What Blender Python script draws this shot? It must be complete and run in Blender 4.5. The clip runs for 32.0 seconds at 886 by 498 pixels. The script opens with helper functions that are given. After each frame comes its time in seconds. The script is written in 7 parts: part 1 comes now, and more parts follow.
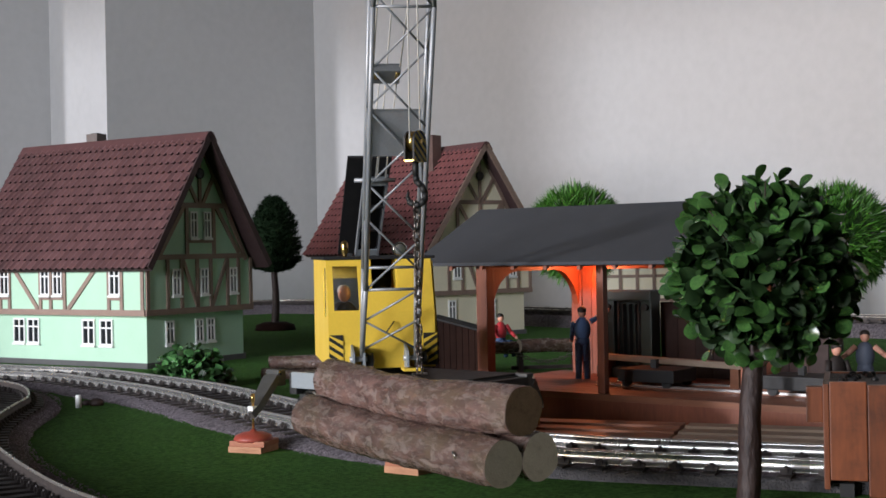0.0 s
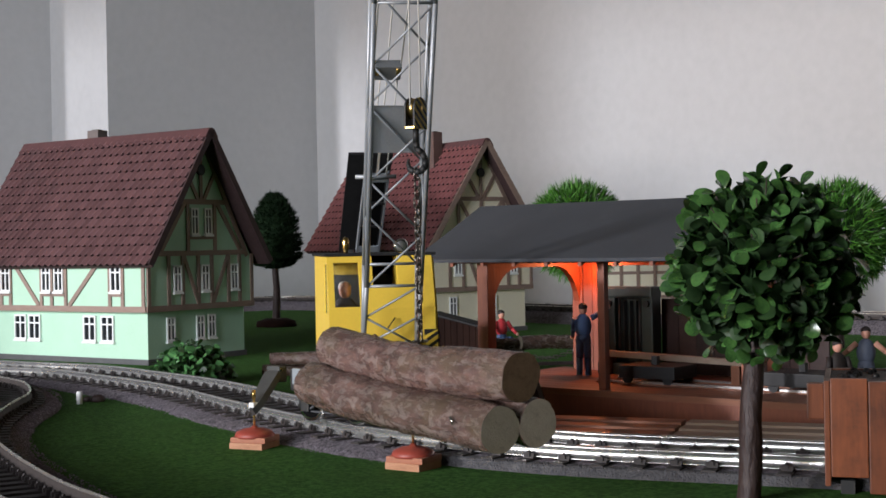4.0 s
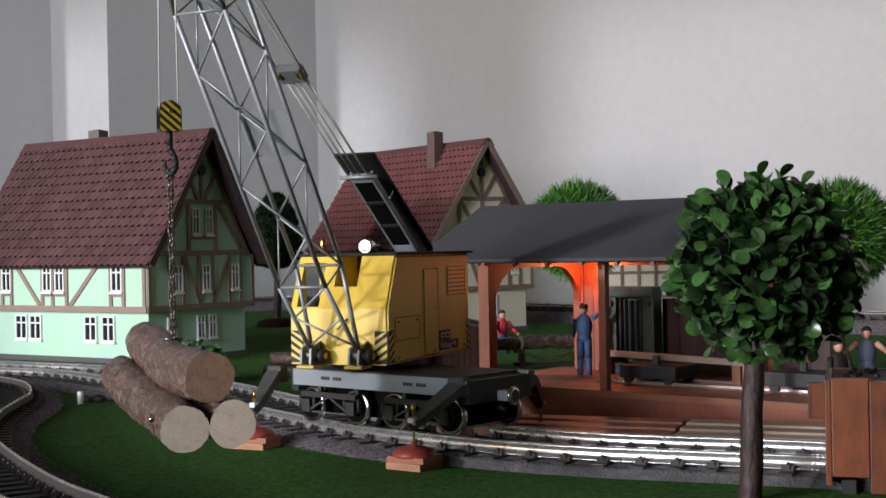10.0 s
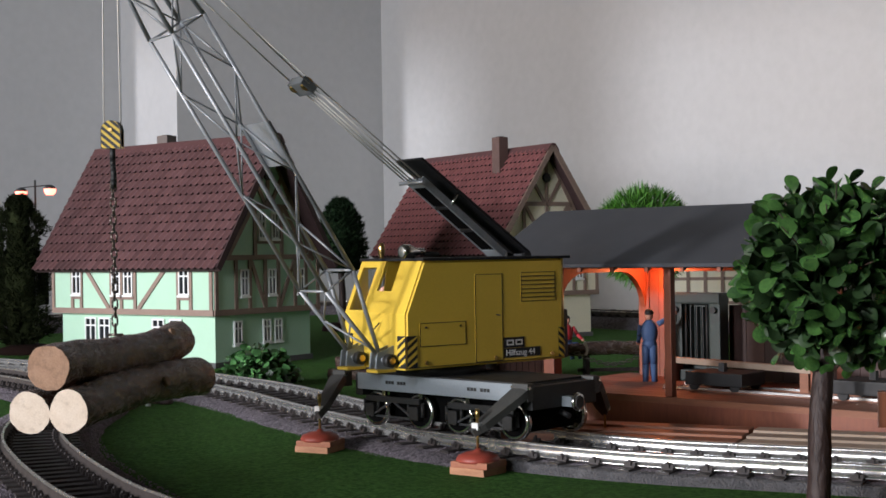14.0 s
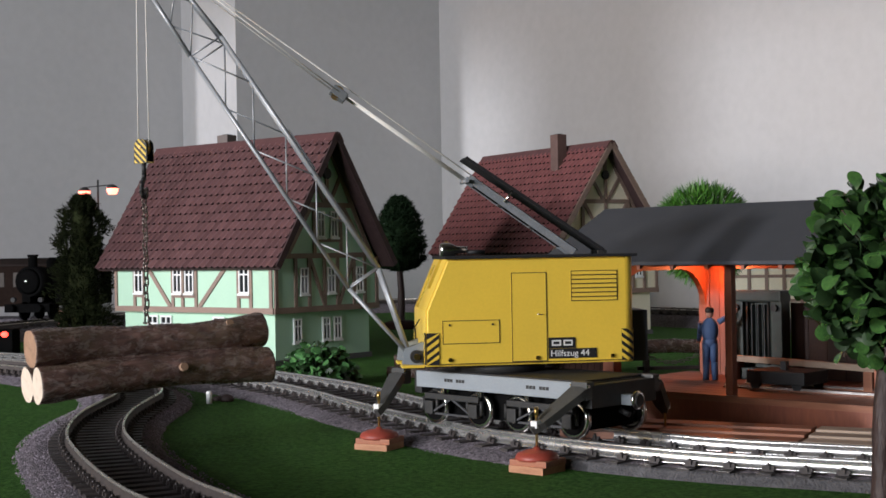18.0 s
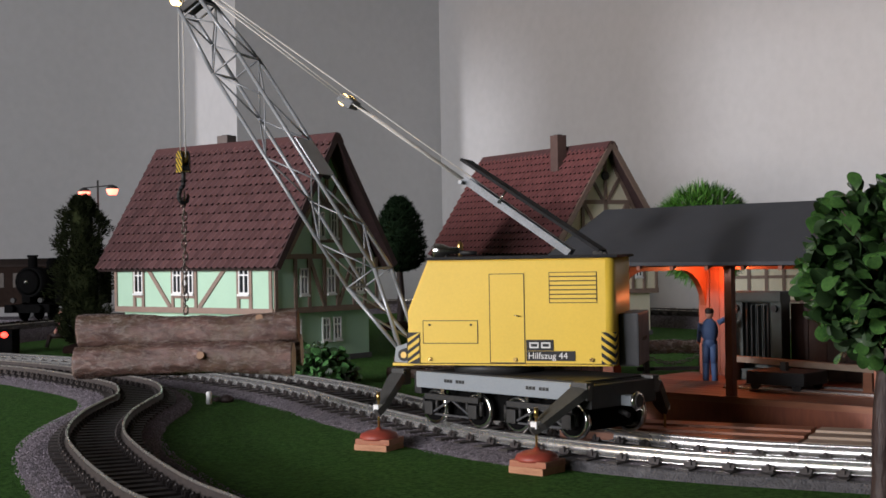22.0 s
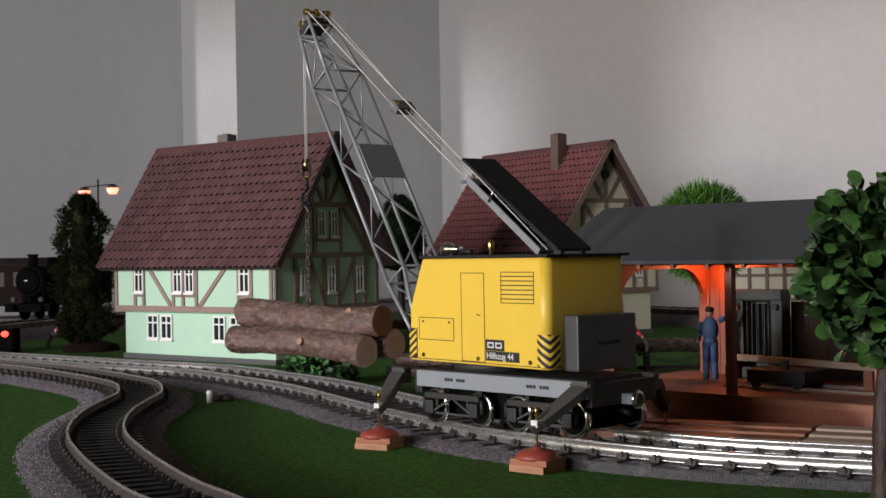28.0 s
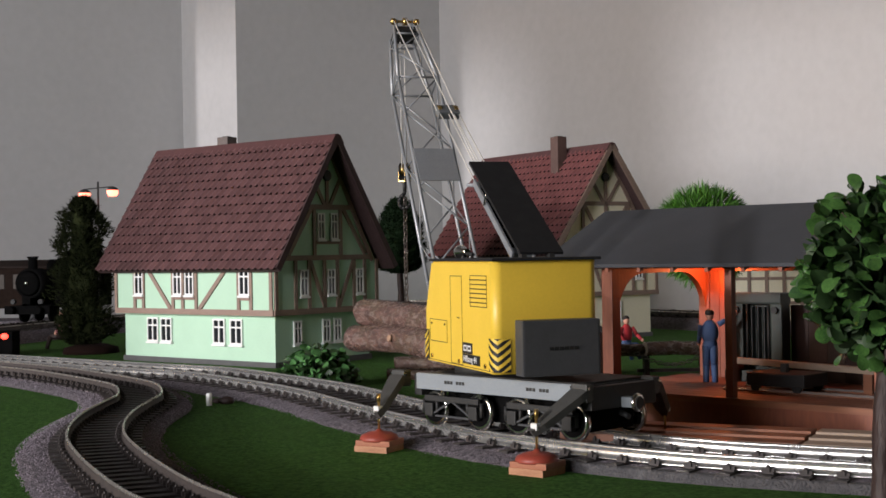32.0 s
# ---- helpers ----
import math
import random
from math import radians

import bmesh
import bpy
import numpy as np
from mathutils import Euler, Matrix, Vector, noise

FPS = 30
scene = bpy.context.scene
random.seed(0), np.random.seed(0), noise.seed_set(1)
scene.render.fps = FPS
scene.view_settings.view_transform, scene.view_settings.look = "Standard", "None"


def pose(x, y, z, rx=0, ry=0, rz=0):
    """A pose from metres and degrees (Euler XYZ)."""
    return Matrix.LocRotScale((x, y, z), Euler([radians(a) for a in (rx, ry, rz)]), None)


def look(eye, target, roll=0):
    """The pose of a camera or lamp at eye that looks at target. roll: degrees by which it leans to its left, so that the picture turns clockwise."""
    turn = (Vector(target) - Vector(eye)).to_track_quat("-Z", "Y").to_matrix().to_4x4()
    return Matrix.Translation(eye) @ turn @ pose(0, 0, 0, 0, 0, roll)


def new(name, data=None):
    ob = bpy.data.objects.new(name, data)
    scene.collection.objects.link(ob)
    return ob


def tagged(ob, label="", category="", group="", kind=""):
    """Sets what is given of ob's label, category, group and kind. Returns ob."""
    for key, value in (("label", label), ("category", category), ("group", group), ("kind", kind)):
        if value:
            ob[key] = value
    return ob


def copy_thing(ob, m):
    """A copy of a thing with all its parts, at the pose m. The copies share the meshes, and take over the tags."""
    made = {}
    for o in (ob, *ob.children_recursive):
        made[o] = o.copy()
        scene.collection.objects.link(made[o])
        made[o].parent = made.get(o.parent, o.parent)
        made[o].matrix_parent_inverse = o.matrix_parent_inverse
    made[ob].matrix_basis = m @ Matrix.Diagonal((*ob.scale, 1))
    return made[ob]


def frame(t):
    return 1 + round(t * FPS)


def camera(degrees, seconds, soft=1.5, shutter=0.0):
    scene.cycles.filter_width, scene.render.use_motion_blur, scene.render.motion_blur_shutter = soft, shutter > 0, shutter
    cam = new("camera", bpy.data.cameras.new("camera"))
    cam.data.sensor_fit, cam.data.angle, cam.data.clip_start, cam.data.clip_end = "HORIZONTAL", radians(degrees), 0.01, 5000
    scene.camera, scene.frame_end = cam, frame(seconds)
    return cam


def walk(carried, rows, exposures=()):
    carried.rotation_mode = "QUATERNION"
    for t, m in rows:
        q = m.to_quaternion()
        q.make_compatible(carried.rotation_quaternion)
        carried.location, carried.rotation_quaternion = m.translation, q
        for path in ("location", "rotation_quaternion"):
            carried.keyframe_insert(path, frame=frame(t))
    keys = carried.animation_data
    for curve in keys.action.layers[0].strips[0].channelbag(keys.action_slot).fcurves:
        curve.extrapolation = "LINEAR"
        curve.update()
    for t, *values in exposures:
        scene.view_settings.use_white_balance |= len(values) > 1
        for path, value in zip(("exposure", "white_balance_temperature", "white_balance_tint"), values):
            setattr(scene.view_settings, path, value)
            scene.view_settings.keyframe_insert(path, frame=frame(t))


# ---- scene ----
EYE_Z = 0.1182
cam = camera(36.18, 32.0, 1.6)
TURNS = [
    (0, 90.031, 1.116, -5.264),
    (0.5, 89.953, 1.101, -5.239),
    (1, 89.896, 1.069, -5.240),
    (2, 89.887, 1.087, -5.230),
    (3.5, 89.887, 1.090, -5.225),
    (6, 89.877, 1.121, -5.224),
    (8, 89.875, 1.091, -5.214),
    (10, 89.884, 1.118, -5.189),
    (10.5, 89.993, 1.052, -5.214),
    (11, 90.054, 0.974, -4.983),
    (11.5, 90.107, 0.975, -4.814),
    (12, 90.201, 0.822, -4.624),
    (12.5, 90.240, 0.817, -4.376),
    (13, 90.223, 0.840, -3.874),
    (13.5, 90.217, 0.828, -3.407),
    (14, 90.144, 0.905, -2.463),
    (14.5, 90.130, 0.903, -1.523),
    (16.5, 90.095, 1.021, -0.154),
    (17, 90.123, 1.020, -0.062),
    (17.5, 90.111, 1.044, 0.008),
    (19, 90.097, 1.030, 0.002),
    (20, 90.161, 0.997, 0.003),
    (20.5, 90.224, 0.909, -0.015),
    (21, 90.136, 1.013, 0.005),
    (23, 90.126, 1.020, 0.002),
    (25.5, 90.159, 1.008, 0.000),
    (27.5, 90.104, 1.048, 0.006),
    (28, 90.071, 1.081, 0.016),
    (29, 90.131, 1.023, 0.030),
    (30, 90.077, 1.086, 0.033),
    (31, 90.123, 1.072, 0.031),
    (31.5, 90.108, 1.070, 0.031),
    (32, 90.191, 1.006, 0.011),
]
walk(cam, [(t, pose(0, 0, EYE_Z, rx, ry, rz)) for t, rx, ry, rz in TURNS],
     exposures=[(0, -0.02, 6200, 15), (12, -0.04, 6220, 15), (17, -0.06, 6300, 15), (19, -0.12, 6330, 16), (23, -0.42, 6480, 17), (25, -0.46, 6520, 17), (29, -0.4, 6640, 17), (32, -0.2, 6660, 17)])

# ---- light: hazy low daylight through two window openings, small lamps ----
SUN_AZ, SUN_UP = 208.0, 9.0
world = bpy.data.worlds.new("room_world")
scene.world = world
world.use_nodes = True
sky = world.node_tree.nodes.new("ShaderNodeTexSky")
sky.sky_type, sky.sun_disc = "NISHITA", False
sky.sun_elevation, sky.sun_rotation = radians(SUN_UP), radians(90 - SUN_AZ)
world.node_tree.links.new(sky.outputs[0], world.node_tree.nodes["Background"].inputs[0])
world.node_tree.nodes["Background"].inputs[1].default_value = 0.1

# room axes: a points from the window wall to the far bright wall, b along it
RA, RB = Vector((0.8, 0.6, 0)), Vector((-0.6, 0.8, 0))


def room(a, b, z):
    return RA * a + RB * b + Vector((0, 0, z))


def area(name, eye, target, sx, sy, watts, colour):
    lamp = bpy.data.lights.new(name, "AREA")
    lamp.shape, lamp.size, lamp.size_y, lamp.energy, lamp.color = "RECTANGLE", sx, sy, watts, colour
    ob = new(name, lamp)
    ob.matrix_world = look(eye, target)
    lamp.spread = radians(90)
    return ob


WIN_A = -2.0
# openings in the window wall: (b from, b to, sill, head)
# Unseen; SIDE's high sill is added to keep the far left corner shaded.
WIDE, SIDE, NARROW = (-0.50, 1.84, 0.10, 1.17), (1.84, 2.25, 0.58, 1.17), (2.68, 3.22, 0.56, 1.12)
sun_lamp = bpy.data.lights.new("hazy_sun", "SUN")
sun_lamp.energy, sun_lamp.angle, sun_lamp.color = 1.9, radians(3.6), (0.985, 0.99, 1.0)
sun_ob = new("hazy_sun", sun_lamp)
SUN_FROM = Vector((math.cos(radians(SUN_AZ)) * math.cos(radians(SUN_UP)), math.sin(radians(SUN_AZ)) * math.cos(radians(SUN_UP)), math.sin(radians(SUN_UP))))
sun_ob.matrix_world = look(SUN_FROM * 6, Vector((0, 0, 0)))
area("window_daylight", room(WIN_A - 0.02, 0.60, 0.55), room(1, 2.20, 0.36), 1.6, 0.80, 25, (0.92, 0.96, 1.0))


def bulb(name, place, watts, colour, r=0.004):
    lamp = bpy.data.lights.new(name, "POINT")
    lamp.energy, lamp.color, lamp.shadow_soft_size = watts, colour, r
    ob = new(name, lamp)
    ob.location = place
    return ob


# ---- materials ----
def nodes_of(name):
    m = bpy.data.materials.new(name)
    m.use_nodes = True
    return m, m.node_tree, m.node_tree.nodes["Principled BSDF"]


def paint(name, colour, rough=0.6, metal=0.0, vary=0.12, scale=120.0, fine=900.0, bump=0.15, depth=0.0004, tint=None, per_piece=0.0, spec=0.5, stretch=(1, 1, 1), sharp=False, spot=None):
    """A surface with variation at two scales, optional second colour and per piece change."""
    m, t, b = nodes_of(name)
    N, L = t.nodes, t.links
    co = N.new("ShaderNodeTexCoord")
    mp = N.new("ShaderNodeMapping")
    mp.inputs["Scale"].default_value = stretch
    L.new(co.outputs["Object"], mp.inputs[0])
    n1, n2 = N.new("ShaderNodeTexNoise"), N.new("ShaderNodeTexNoise")
    for n, s in ((n1, scale), (n2, fine)):
        n.inputs["Scale"].default_value, n.inputs["Detail"].default_value = s, 4
        L.new(mp.outputs[0], n.inputs["Vector"])
    mix = N.new("ShaderNodeMix")
    mix.data_type = "RGBA"
    second = tint or tuple(c * (1 - vary) for c in colour)
    first = colour if tint else tuple(min(1, c * (1 + vary)) for c in colour)
    mix.inputs[6].default_value, mix.inputs[7].default_value = (*first, 1), (*second, 1)
    ad = N.new("ShaderNodeMath")
    ad.operation = "ADD"
    L.new(n1.outputs["Fac"], ad.inputs[0])
    L.new(n2.outputs["Fac"], ad.inputs[1])
    rg = N.new("ShaderNodeMapRange")
    lo, hi = (0.85, 1.15) if sharp else (0.6, 1.4)
    rg.inputs[1].default_value, rg.inputs[2].default_value = lo, hi
    L.new(ad.outputs[0], rg.inputs[0])
    L.new(rg.outputs[0], mix.inputs[0])
    out = mix.outputs[2]
    if spot:
        # blotches of another colour: (colour, scale, from, to, strength)
        n3 = N.new("ShaderNodeTexNoise")
        n3.inputs["Scale"].default_value, n3.inputs["Detail"].default_value, n3.inputs["Roughness"].default_value = spot[1], 6, 0.65
        L.new(co.outputs["Object"], n3.inputs["Vector"])
        sr = N.new("ShaderNodeMapRange")
        sr.inputs[1].default_value, sr.inputs[2].default_value, sr.inputs[4].default_value = spot[2], spot[3], spot[4]
        L.new(n3.outputs["Fac"], sr.inputs[0])
        sm = N.new("ShaderNodeMix")
        sm.data_type = "RGBA"
        sm.inputs[7].default_value = (*spot[0], 1)
        L.new(sr.outputs[0], sm.inputs[0])
        L.new(out, sm.inputs[6])
        out = sm.outputs[2]
    if per_piece:
        oi = N.new("ShaderNodeObjectInfo")
        gi = N.new("ShaderNodeNewGeometry")
        s = N.new("ShaderNodeMath")
        s.operation = "ADD"
        L.new(oi.outputs["Random"], s.inputs[0])
        L.new(gi.outputs["Random Per Island"], s.inputs[1])
        fr = N.new("ShaderNodeMath")
        fr.operation = "FRACT"
        L.new(s.outputs[0], fr.inputs[0])
        r2 = N.new("ShaderNodeMapRange")
        r2.inputs[3].default_value, r2.inputs[4].default_value = 1 - per_piece, 1 + per_piece
        L.new(fr.outputs[0], r2.inputs[0])
        hv = N.new("ShaderNodeHueSaturation")
        L.new(r2.outputs[0], hv.inputs["Value"])
        L.new(out, hv.inputs["Color"])
        out = hv.outputs[0]
    L.new(out, b.inputs["Base Color"])
    b.inputs["Roughness"].default_value, b.inputs["Metallic"].default_value = rough, metal
    b.inputs["Specular IOR Level"].default_value = spec
    if rough > 0.15:
        rr = N.new("ShaderNodeMapRange")
        rr.inputs[3].default_value, rr.inputs[4].default_value = max(0.05, rough - 0.1), min(1, rough + 0.1)
        L.new(n1.outputs["Fac"], rr.inputs[0])
        L.new(rr.outputs[0], b.inputs["Roughness"])
    if bump:
        bp = N.new("ShaderNodeBump")
        bp.inputs["Strength"].default_value, bp.inputs["Distance"].default_value = bump, depth
        L.new(n2.outputs["Fac"], bp.inputs["Height"])
        L.new(bp.outputs[0], b.inputs["Normal"])
    return m


def glow(name, colour, power):
    m, t, b = nodes_of(name)
    b.inputs["Base Color"].default_value = (*colour, 1)
    b.inputs["Emission Color"].default_value, b.inputs["Emission Strength"].default_value = (*colour, 1), power
    return m


def glassy(name, colour, rough=0.05):
    m, t, b = nodes_of(name)
    b.inputs["Base Color"].default_value, b.inputs["Roughness"].default_value = (*colour, 1), rough
    b.inputs["Transmission Weight"].default_value = 1.0
    return m


# Unseen walls get a dark colour to cut the bounced light.
WALL_LOW_BOUNCE = paint("wall_low_bounce", (0.20, 0.18, 0.16), 0.9, scale=2.5, fine=60, vary=0.08)
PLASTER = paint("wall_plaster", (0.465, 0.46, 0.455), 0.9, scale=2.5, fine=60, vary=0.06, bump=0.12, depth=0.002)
# Out of view; dark so that less light comes back from above.
CEILING_LOW_BOUNCE = paint("ceiling_low_bounce", (0.26, 0.23, 0.20), 0.9, scale=3, fine=50, vary=0.03, bump=0.05)
FLOOR = paint("floor_wood", (0.16, 0.10, 0.06), 0.5, scale=3, fine=30, stretch=(1, 8, 1))
GRASS = paint("lawn_felt", (0.086, 0.215, 0.044), 0.95, tint=(0.027, 0.082, 0.016), scale=420, fine=2000, bump=1.0, depth=0.0018, spec=0.08, spot=((0.056, 0.125, 0.027), 14, 0.45, 0.75, 0.6), sharp=True)
BED = paint("ballast_bed", (0.27, 0.24, 0.265), 0.95, tint=(0.09, 0.08, 0.088), scale=420, fine=1600, bump=1.0, depth=0.0025, spec=0.2, sharp=True)
STONE = paint("ballast_stone", (0.27, 0.235, 0.268), 0.9, per_piece=0.5, scale=200, fine=900, bump=0.4, spec=0.25)
SLAB = paint("bed_side", (0.13, 0.125, 0.13), 0.95, tint=(0.06, 0.058, 0.062), scale=200, fine=900, bump=1.0, depth=0.002, spot=((0.20, 0.195, 0.20), 60, 0.55, 0.75, 0.6))
RAIL = paint("rail_metal", (0.84, 0.83, 0.80), 0.25, metal=0.9, vary=0.16, scale=60, fine=600, bump=0.06)
RAIL_DULL = paint("dull_rail_metal", (0.62, 0.59, 0.54), 0.28, metal=0.8, tint=(0.40, 0.35, 0.30), scale=60, fine=600, bump=0.1)
RAIL_SIDE = paint("rail_side", (0.050, 0.040, 0.036), 0.6, vary=0.3)
SLEEPER = paint("sleeper_plastic", (0.035, 0.028, 0.026), 0.6, per_piece=0.2, scale=200, fine=900, bump=0.3)
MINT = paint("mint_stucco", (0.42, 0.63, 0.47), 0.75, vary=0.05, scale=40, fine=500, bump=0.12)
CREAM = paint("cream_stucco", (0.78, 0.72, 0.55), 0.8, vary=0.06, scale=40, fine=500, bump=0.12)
TIMBER = paint("timber_brown", (0.24, 0.165, 0.13), 0.65, vary=0.15, per_piece=0.1, scale=80, fine=700, stretch=(1, 1, 4))
PLINTH = paint("plinth_grey", (0.09, 0.09, 0.09), 0.8)
TILE = paint("roof_tile_red", (0.125, 0.063, 0.063), 0.40, per_piece=0.18, vary=0.14, scale=60, fine=800, bump=0.25, spot=((0.095, 0.060, 0.060), 25, 0.5, 0.7, 0.7))
RIDGE = paint("ridge_red", (0.085, 0.034, 0.034), 0.6, vary=0.2, scale=90)
# Shadow line under each tile row, put into the colour of the feet.
TILE_ROW_SHADE = paint("tile_row_shade", (0.036, 0.020, 0.020), 0.9, vary=0.3, spec=0.1)
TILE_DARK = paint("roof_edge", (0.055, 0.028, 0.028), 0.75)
TILE2 = paint("roof_tile_wine", (0.185, 0.068, 0.066), 0.5, per_piece=0.14, vary=0.12, scale=60, fine=800, bump=0.2)
WHITE = paint("white_plastic", (0.78, 0.78, 0.76), 0.5, vary=0.04)
PANE = paint("dark_pane", (0.02, 0.022, 0.025), 0.08, vary=0.1, bump=0.0, spec=0.7)
YELLOW = paint("crane_yellow", (0.80, 0.545, 0.060), 0.42, vary=0.05, scale=30, fine=700, bump=0.05, depth=0.0002)
STRIPE = paint("stripe_yellow", (0.55, 0.38, 0.03), 0.5, vary=0.1)
YELLOW_DK = paint("crane_yellow_inner", (0.26, 0.17, 0.015), 0.5, vary=0.15)
BLACK = paint("matt_black", (0.012, 0.012, 0.012), 0.6, vary=0.2)
ROOFBLACK = paint("roof_black", (0.011, 0.011, 0.012), 0.75, vary=0.25, spec=0.35)
GREY = paint("boom_grey", (0.30, 0.315, 0.33), 0.38, metal=0.25, vary=0.1, scale=90)
STEEL = paint("frame_grey", (0.255, 0.285, 0.305), 0.42, vary=0.08)
DARKGREY = paint("dark_grey", (0.028, 0.028, 0.027), 0.55, vary=0.25, spec=0.35)
ARMGREY = paint("arm_grey", (0.060, 0.060, 0.057), 0.5, vary=0.2, spec=0.4)
STRUT = paint("strut_silver", (0.24, 0.255, 0.27), 0.5, metal=0.2, vary=0.25, scale=140)
WEIGHT = paint("counterweight_grey", (0.060, 0.062, 0.066), 0.4, vary=0.12)
CHROME = paint("bright_metal", (0.75, 0.74, 0.70), 0.18, metal=1.0, vary=0.06, bump=0.0)
LENS = paint("lamp_lens", (0.92, 0.92, 0.90), 0.30, metal=1.0, vary=0.03, bump=0.0)
BRASS = paint("brass", (0.60, 0.40, 0.14), 0.3, metal=1.0, vary=0.1)
ROPE = paint("white_cord", (0.62, 0.60, 0.55), 0.8, vary=0.1, bump=0.3)
CHAIN = paint("chain_steel", (0.21, 0.18, 0.16), 0.30, metal=0.9, vary=0.2)


def bark(name, red, pale):
    """Flaky branch bark: long ridges, mottled pale lichen, dark cracks and a waxy sheen."""
    m, t, b = nodes_of(name)
    N, L = t.nodes, t.links
    co = N.new("ShaderNodeTexCoord")

    def layer(scale, stretch, detail, rough, distort, lo, hi):
        mp = N.new("ShaderNodeMapping")
        mp.inputs["Scale"].default_value = stretch
        L.new(co.outputs["Object"], mp.inputs[0])
        n = N.new("ShaderNodeTexNoise")
        n.inputs["Scale"].default_value, n.inputs["Detail"].default_value = scale, detail
        n.inputs["Roughness"].default_value, n.inputs["Distortion"].default_value = rough, distort
        L.new(mp.outputs[0], n.inputs["Vector"])
        r = N.new("ShaderNodeMapRange")
        r.inputs[1].default_value, r.inputs[2].default_value = lo, hi
        L.new(n.outputs["Fac"], r.inputs[0])
        return r.outputs[0]

    def blend(fac, a, c, amount=1.0):
        x = N.new("ShaderNodeMix")
        x.data_type = "RGBA"
        k = N.new("ShaderNodeMath")
        k.operation = "MULTIPLY"
        k.inputs[1].default_value = amount
        L.new(fac, k.inputs[0])
        L.new(k.outputs[0], x.inputs[0])
        for slot, v in ((6, a), (7, c)):
            if isinstance(v, tuple):
                x.inputs[slot].default_value = (*v, 1)
            else:
                L.new(v, x.inputs[slot])
        return x.outputs[2]

    ridge = layer(230, (0.28, 1, 1), 9, 0.70, 0.8, 0.40, 0.60)
    mottle = layer(270, (0.55, 1, 1), 8, 0.74, 0.5, 0.50, 0.64)
    crack = layer(480, (0.40, 1, 1), 6, 0.75, 1.0, 0.56, 0.68)
    moss = layer(60, (0.7, 1, 1), 7, 0.66, 0.2, 0.48, 0.64)
    c = blend(ridge, tuple(q * 0.42 for q in red), red)
    c = blend(moss, c, (red[0] * 0.62, red[1] * 0.80, red[2] * 0.55), 0.55)
    c = blend(mottle, c, pale, 0.60)
    c = blend(crack, c, (0.030, 0.020, 0.018), 0.6)
    L.new(c, b.inputs["Base Color"])
    rr = N.new("ShaderNodeMapRange")
    rr.inputs[3].default_value, rr.inputs[4].default_value = 0.24, 0.50
    L.new(mottle, rr.inputs[0])
    L.new(rr.outputs[0], b.inputs["Roughness"])
    add = N.new("ShaderNodeMath")
    add.operation = "ADD"
    L.new(ridge, add.inputs[0])
    L.new(mottle, add.inputs[1])
    bp = N.new("ShaderNodeBump")
    bp.inputs["Strength"].default_value, bp.inputs["Distance"].default_value = 0.55, 0.0006
    L.new(add.outputs[0], bp.inputs["Height"])
    L.new(bp.outputs[0], b.inputs["Normal"])
    return m


BARK = bark("log_bark", (0.205, 0.120, 0.100), (0.37, 0.295, 0.255))
BARK2 = bark("log_bark_dark", (0.175, 0.106, 0.087), (0.32, 0.26, 0.22))
CUT = paint("cut_wood", (0.74, 0.63, 0.51), 0.8, tint=(0.58, 0.46, 0.35), scale=140, fine=1200, bump=0.4, spot=((0.34, 0.25, 0.175), 180, 0.55, 0.75, 0.5))
CUT2 = paint("cut_wood_dark", (0.40, 0.24, 0.15), 0.8, tint=(0.26, 0.15, 0.09), scale=140, fine=1200, bump=0.4, spot=((0.16, 0.09, 0.055), 180, 0.5, 0.7, 0.7))
KNOT = paint("knot_wood", (0.36, 0.22, 0.14), 0.8)
PADWOOD = paint("pad_wood", (0.44, 0.16, 0.075), 0.6, tint=(0.30, 0.095, 0.045), scale=60, fine=500, stretch=(1, 6, 6))
PADWOOD2 = paint("pad_wood_light", (0.54, 0.27, 0.14), 0.65, tint=(0.36, 0.16, 0.08), scale=60, fine=500, stretch=(1, 6, 6))
REDFOOT = paint("red_foot", (0.32, 0.055, 0.035), 0.5, vary=0.15)
SHEDWOOD = paint("shed_wood", (0.30, 0.085, 0.034), 0.5, tint=(0.18, 0.045, 0.020), scale=40, fine=500, stretch=(1, 1, 0.2), per_piece=0.12)
DECKWOOD = paint("deck_wood", (0.27, 0.10, 0.045), 0.55, tint=(0.17, 0.058, 0.026), scale=40, fine=500, stretch=(0.2, 1, 1), per_piece=0.2)
PLANKWOOD = paint("plank_wood", (0.44, 0.34, 0.26), 0.7, tint=(0.32, 0.235, 0.17), scale=60, fine=500, stretch=(0.15, 1, 1), per_piece=0.18)
BOXWOOD = paint("box_wood", (0.25, 0.074, 0.026), 0.40, tint=(0.11, 0.032, 0.013), scale=50, fine=500, stretch=(1, 1, 0.15), per_piece=0.22, spot=((0.045, 0.016, 0.009), 60, 0.50, 0.68, 0.6))
HUTWOOD = paint("hut_wood", (0.016, 0.007, 0.005), 0.9, vary=0.3, per_piece=0.25, spec=0.12)
COACHPANE = paint("coach_pane", (0.07, 0.055, 0.045), 0.5, vary=0.2, spec=0.2)
COACH = paint("coach_brown", (0.020, 0.012, 0.009), 0.85, vary=0.3, spec=0.1)
COACHROOF = paint("coach_roof", (0.045, 0.034, 0.030), 0.9, vary=0.2, spec=0.1)
# Sheenless near-black; shade on the far engine and underparts is put into it.
SHADE_BLACK = paint("shade_black", (0.005, 0.005, 0.005), 0.9, vary=0.3, spec=0.03)
# The shed's interior shade is put into this wood colour.
BACKWOOD_SHADED = paint("back_wood_shaded", (0.040, 0.014, 0.009), 0.6, vary=0.3, per_piece=0.3)
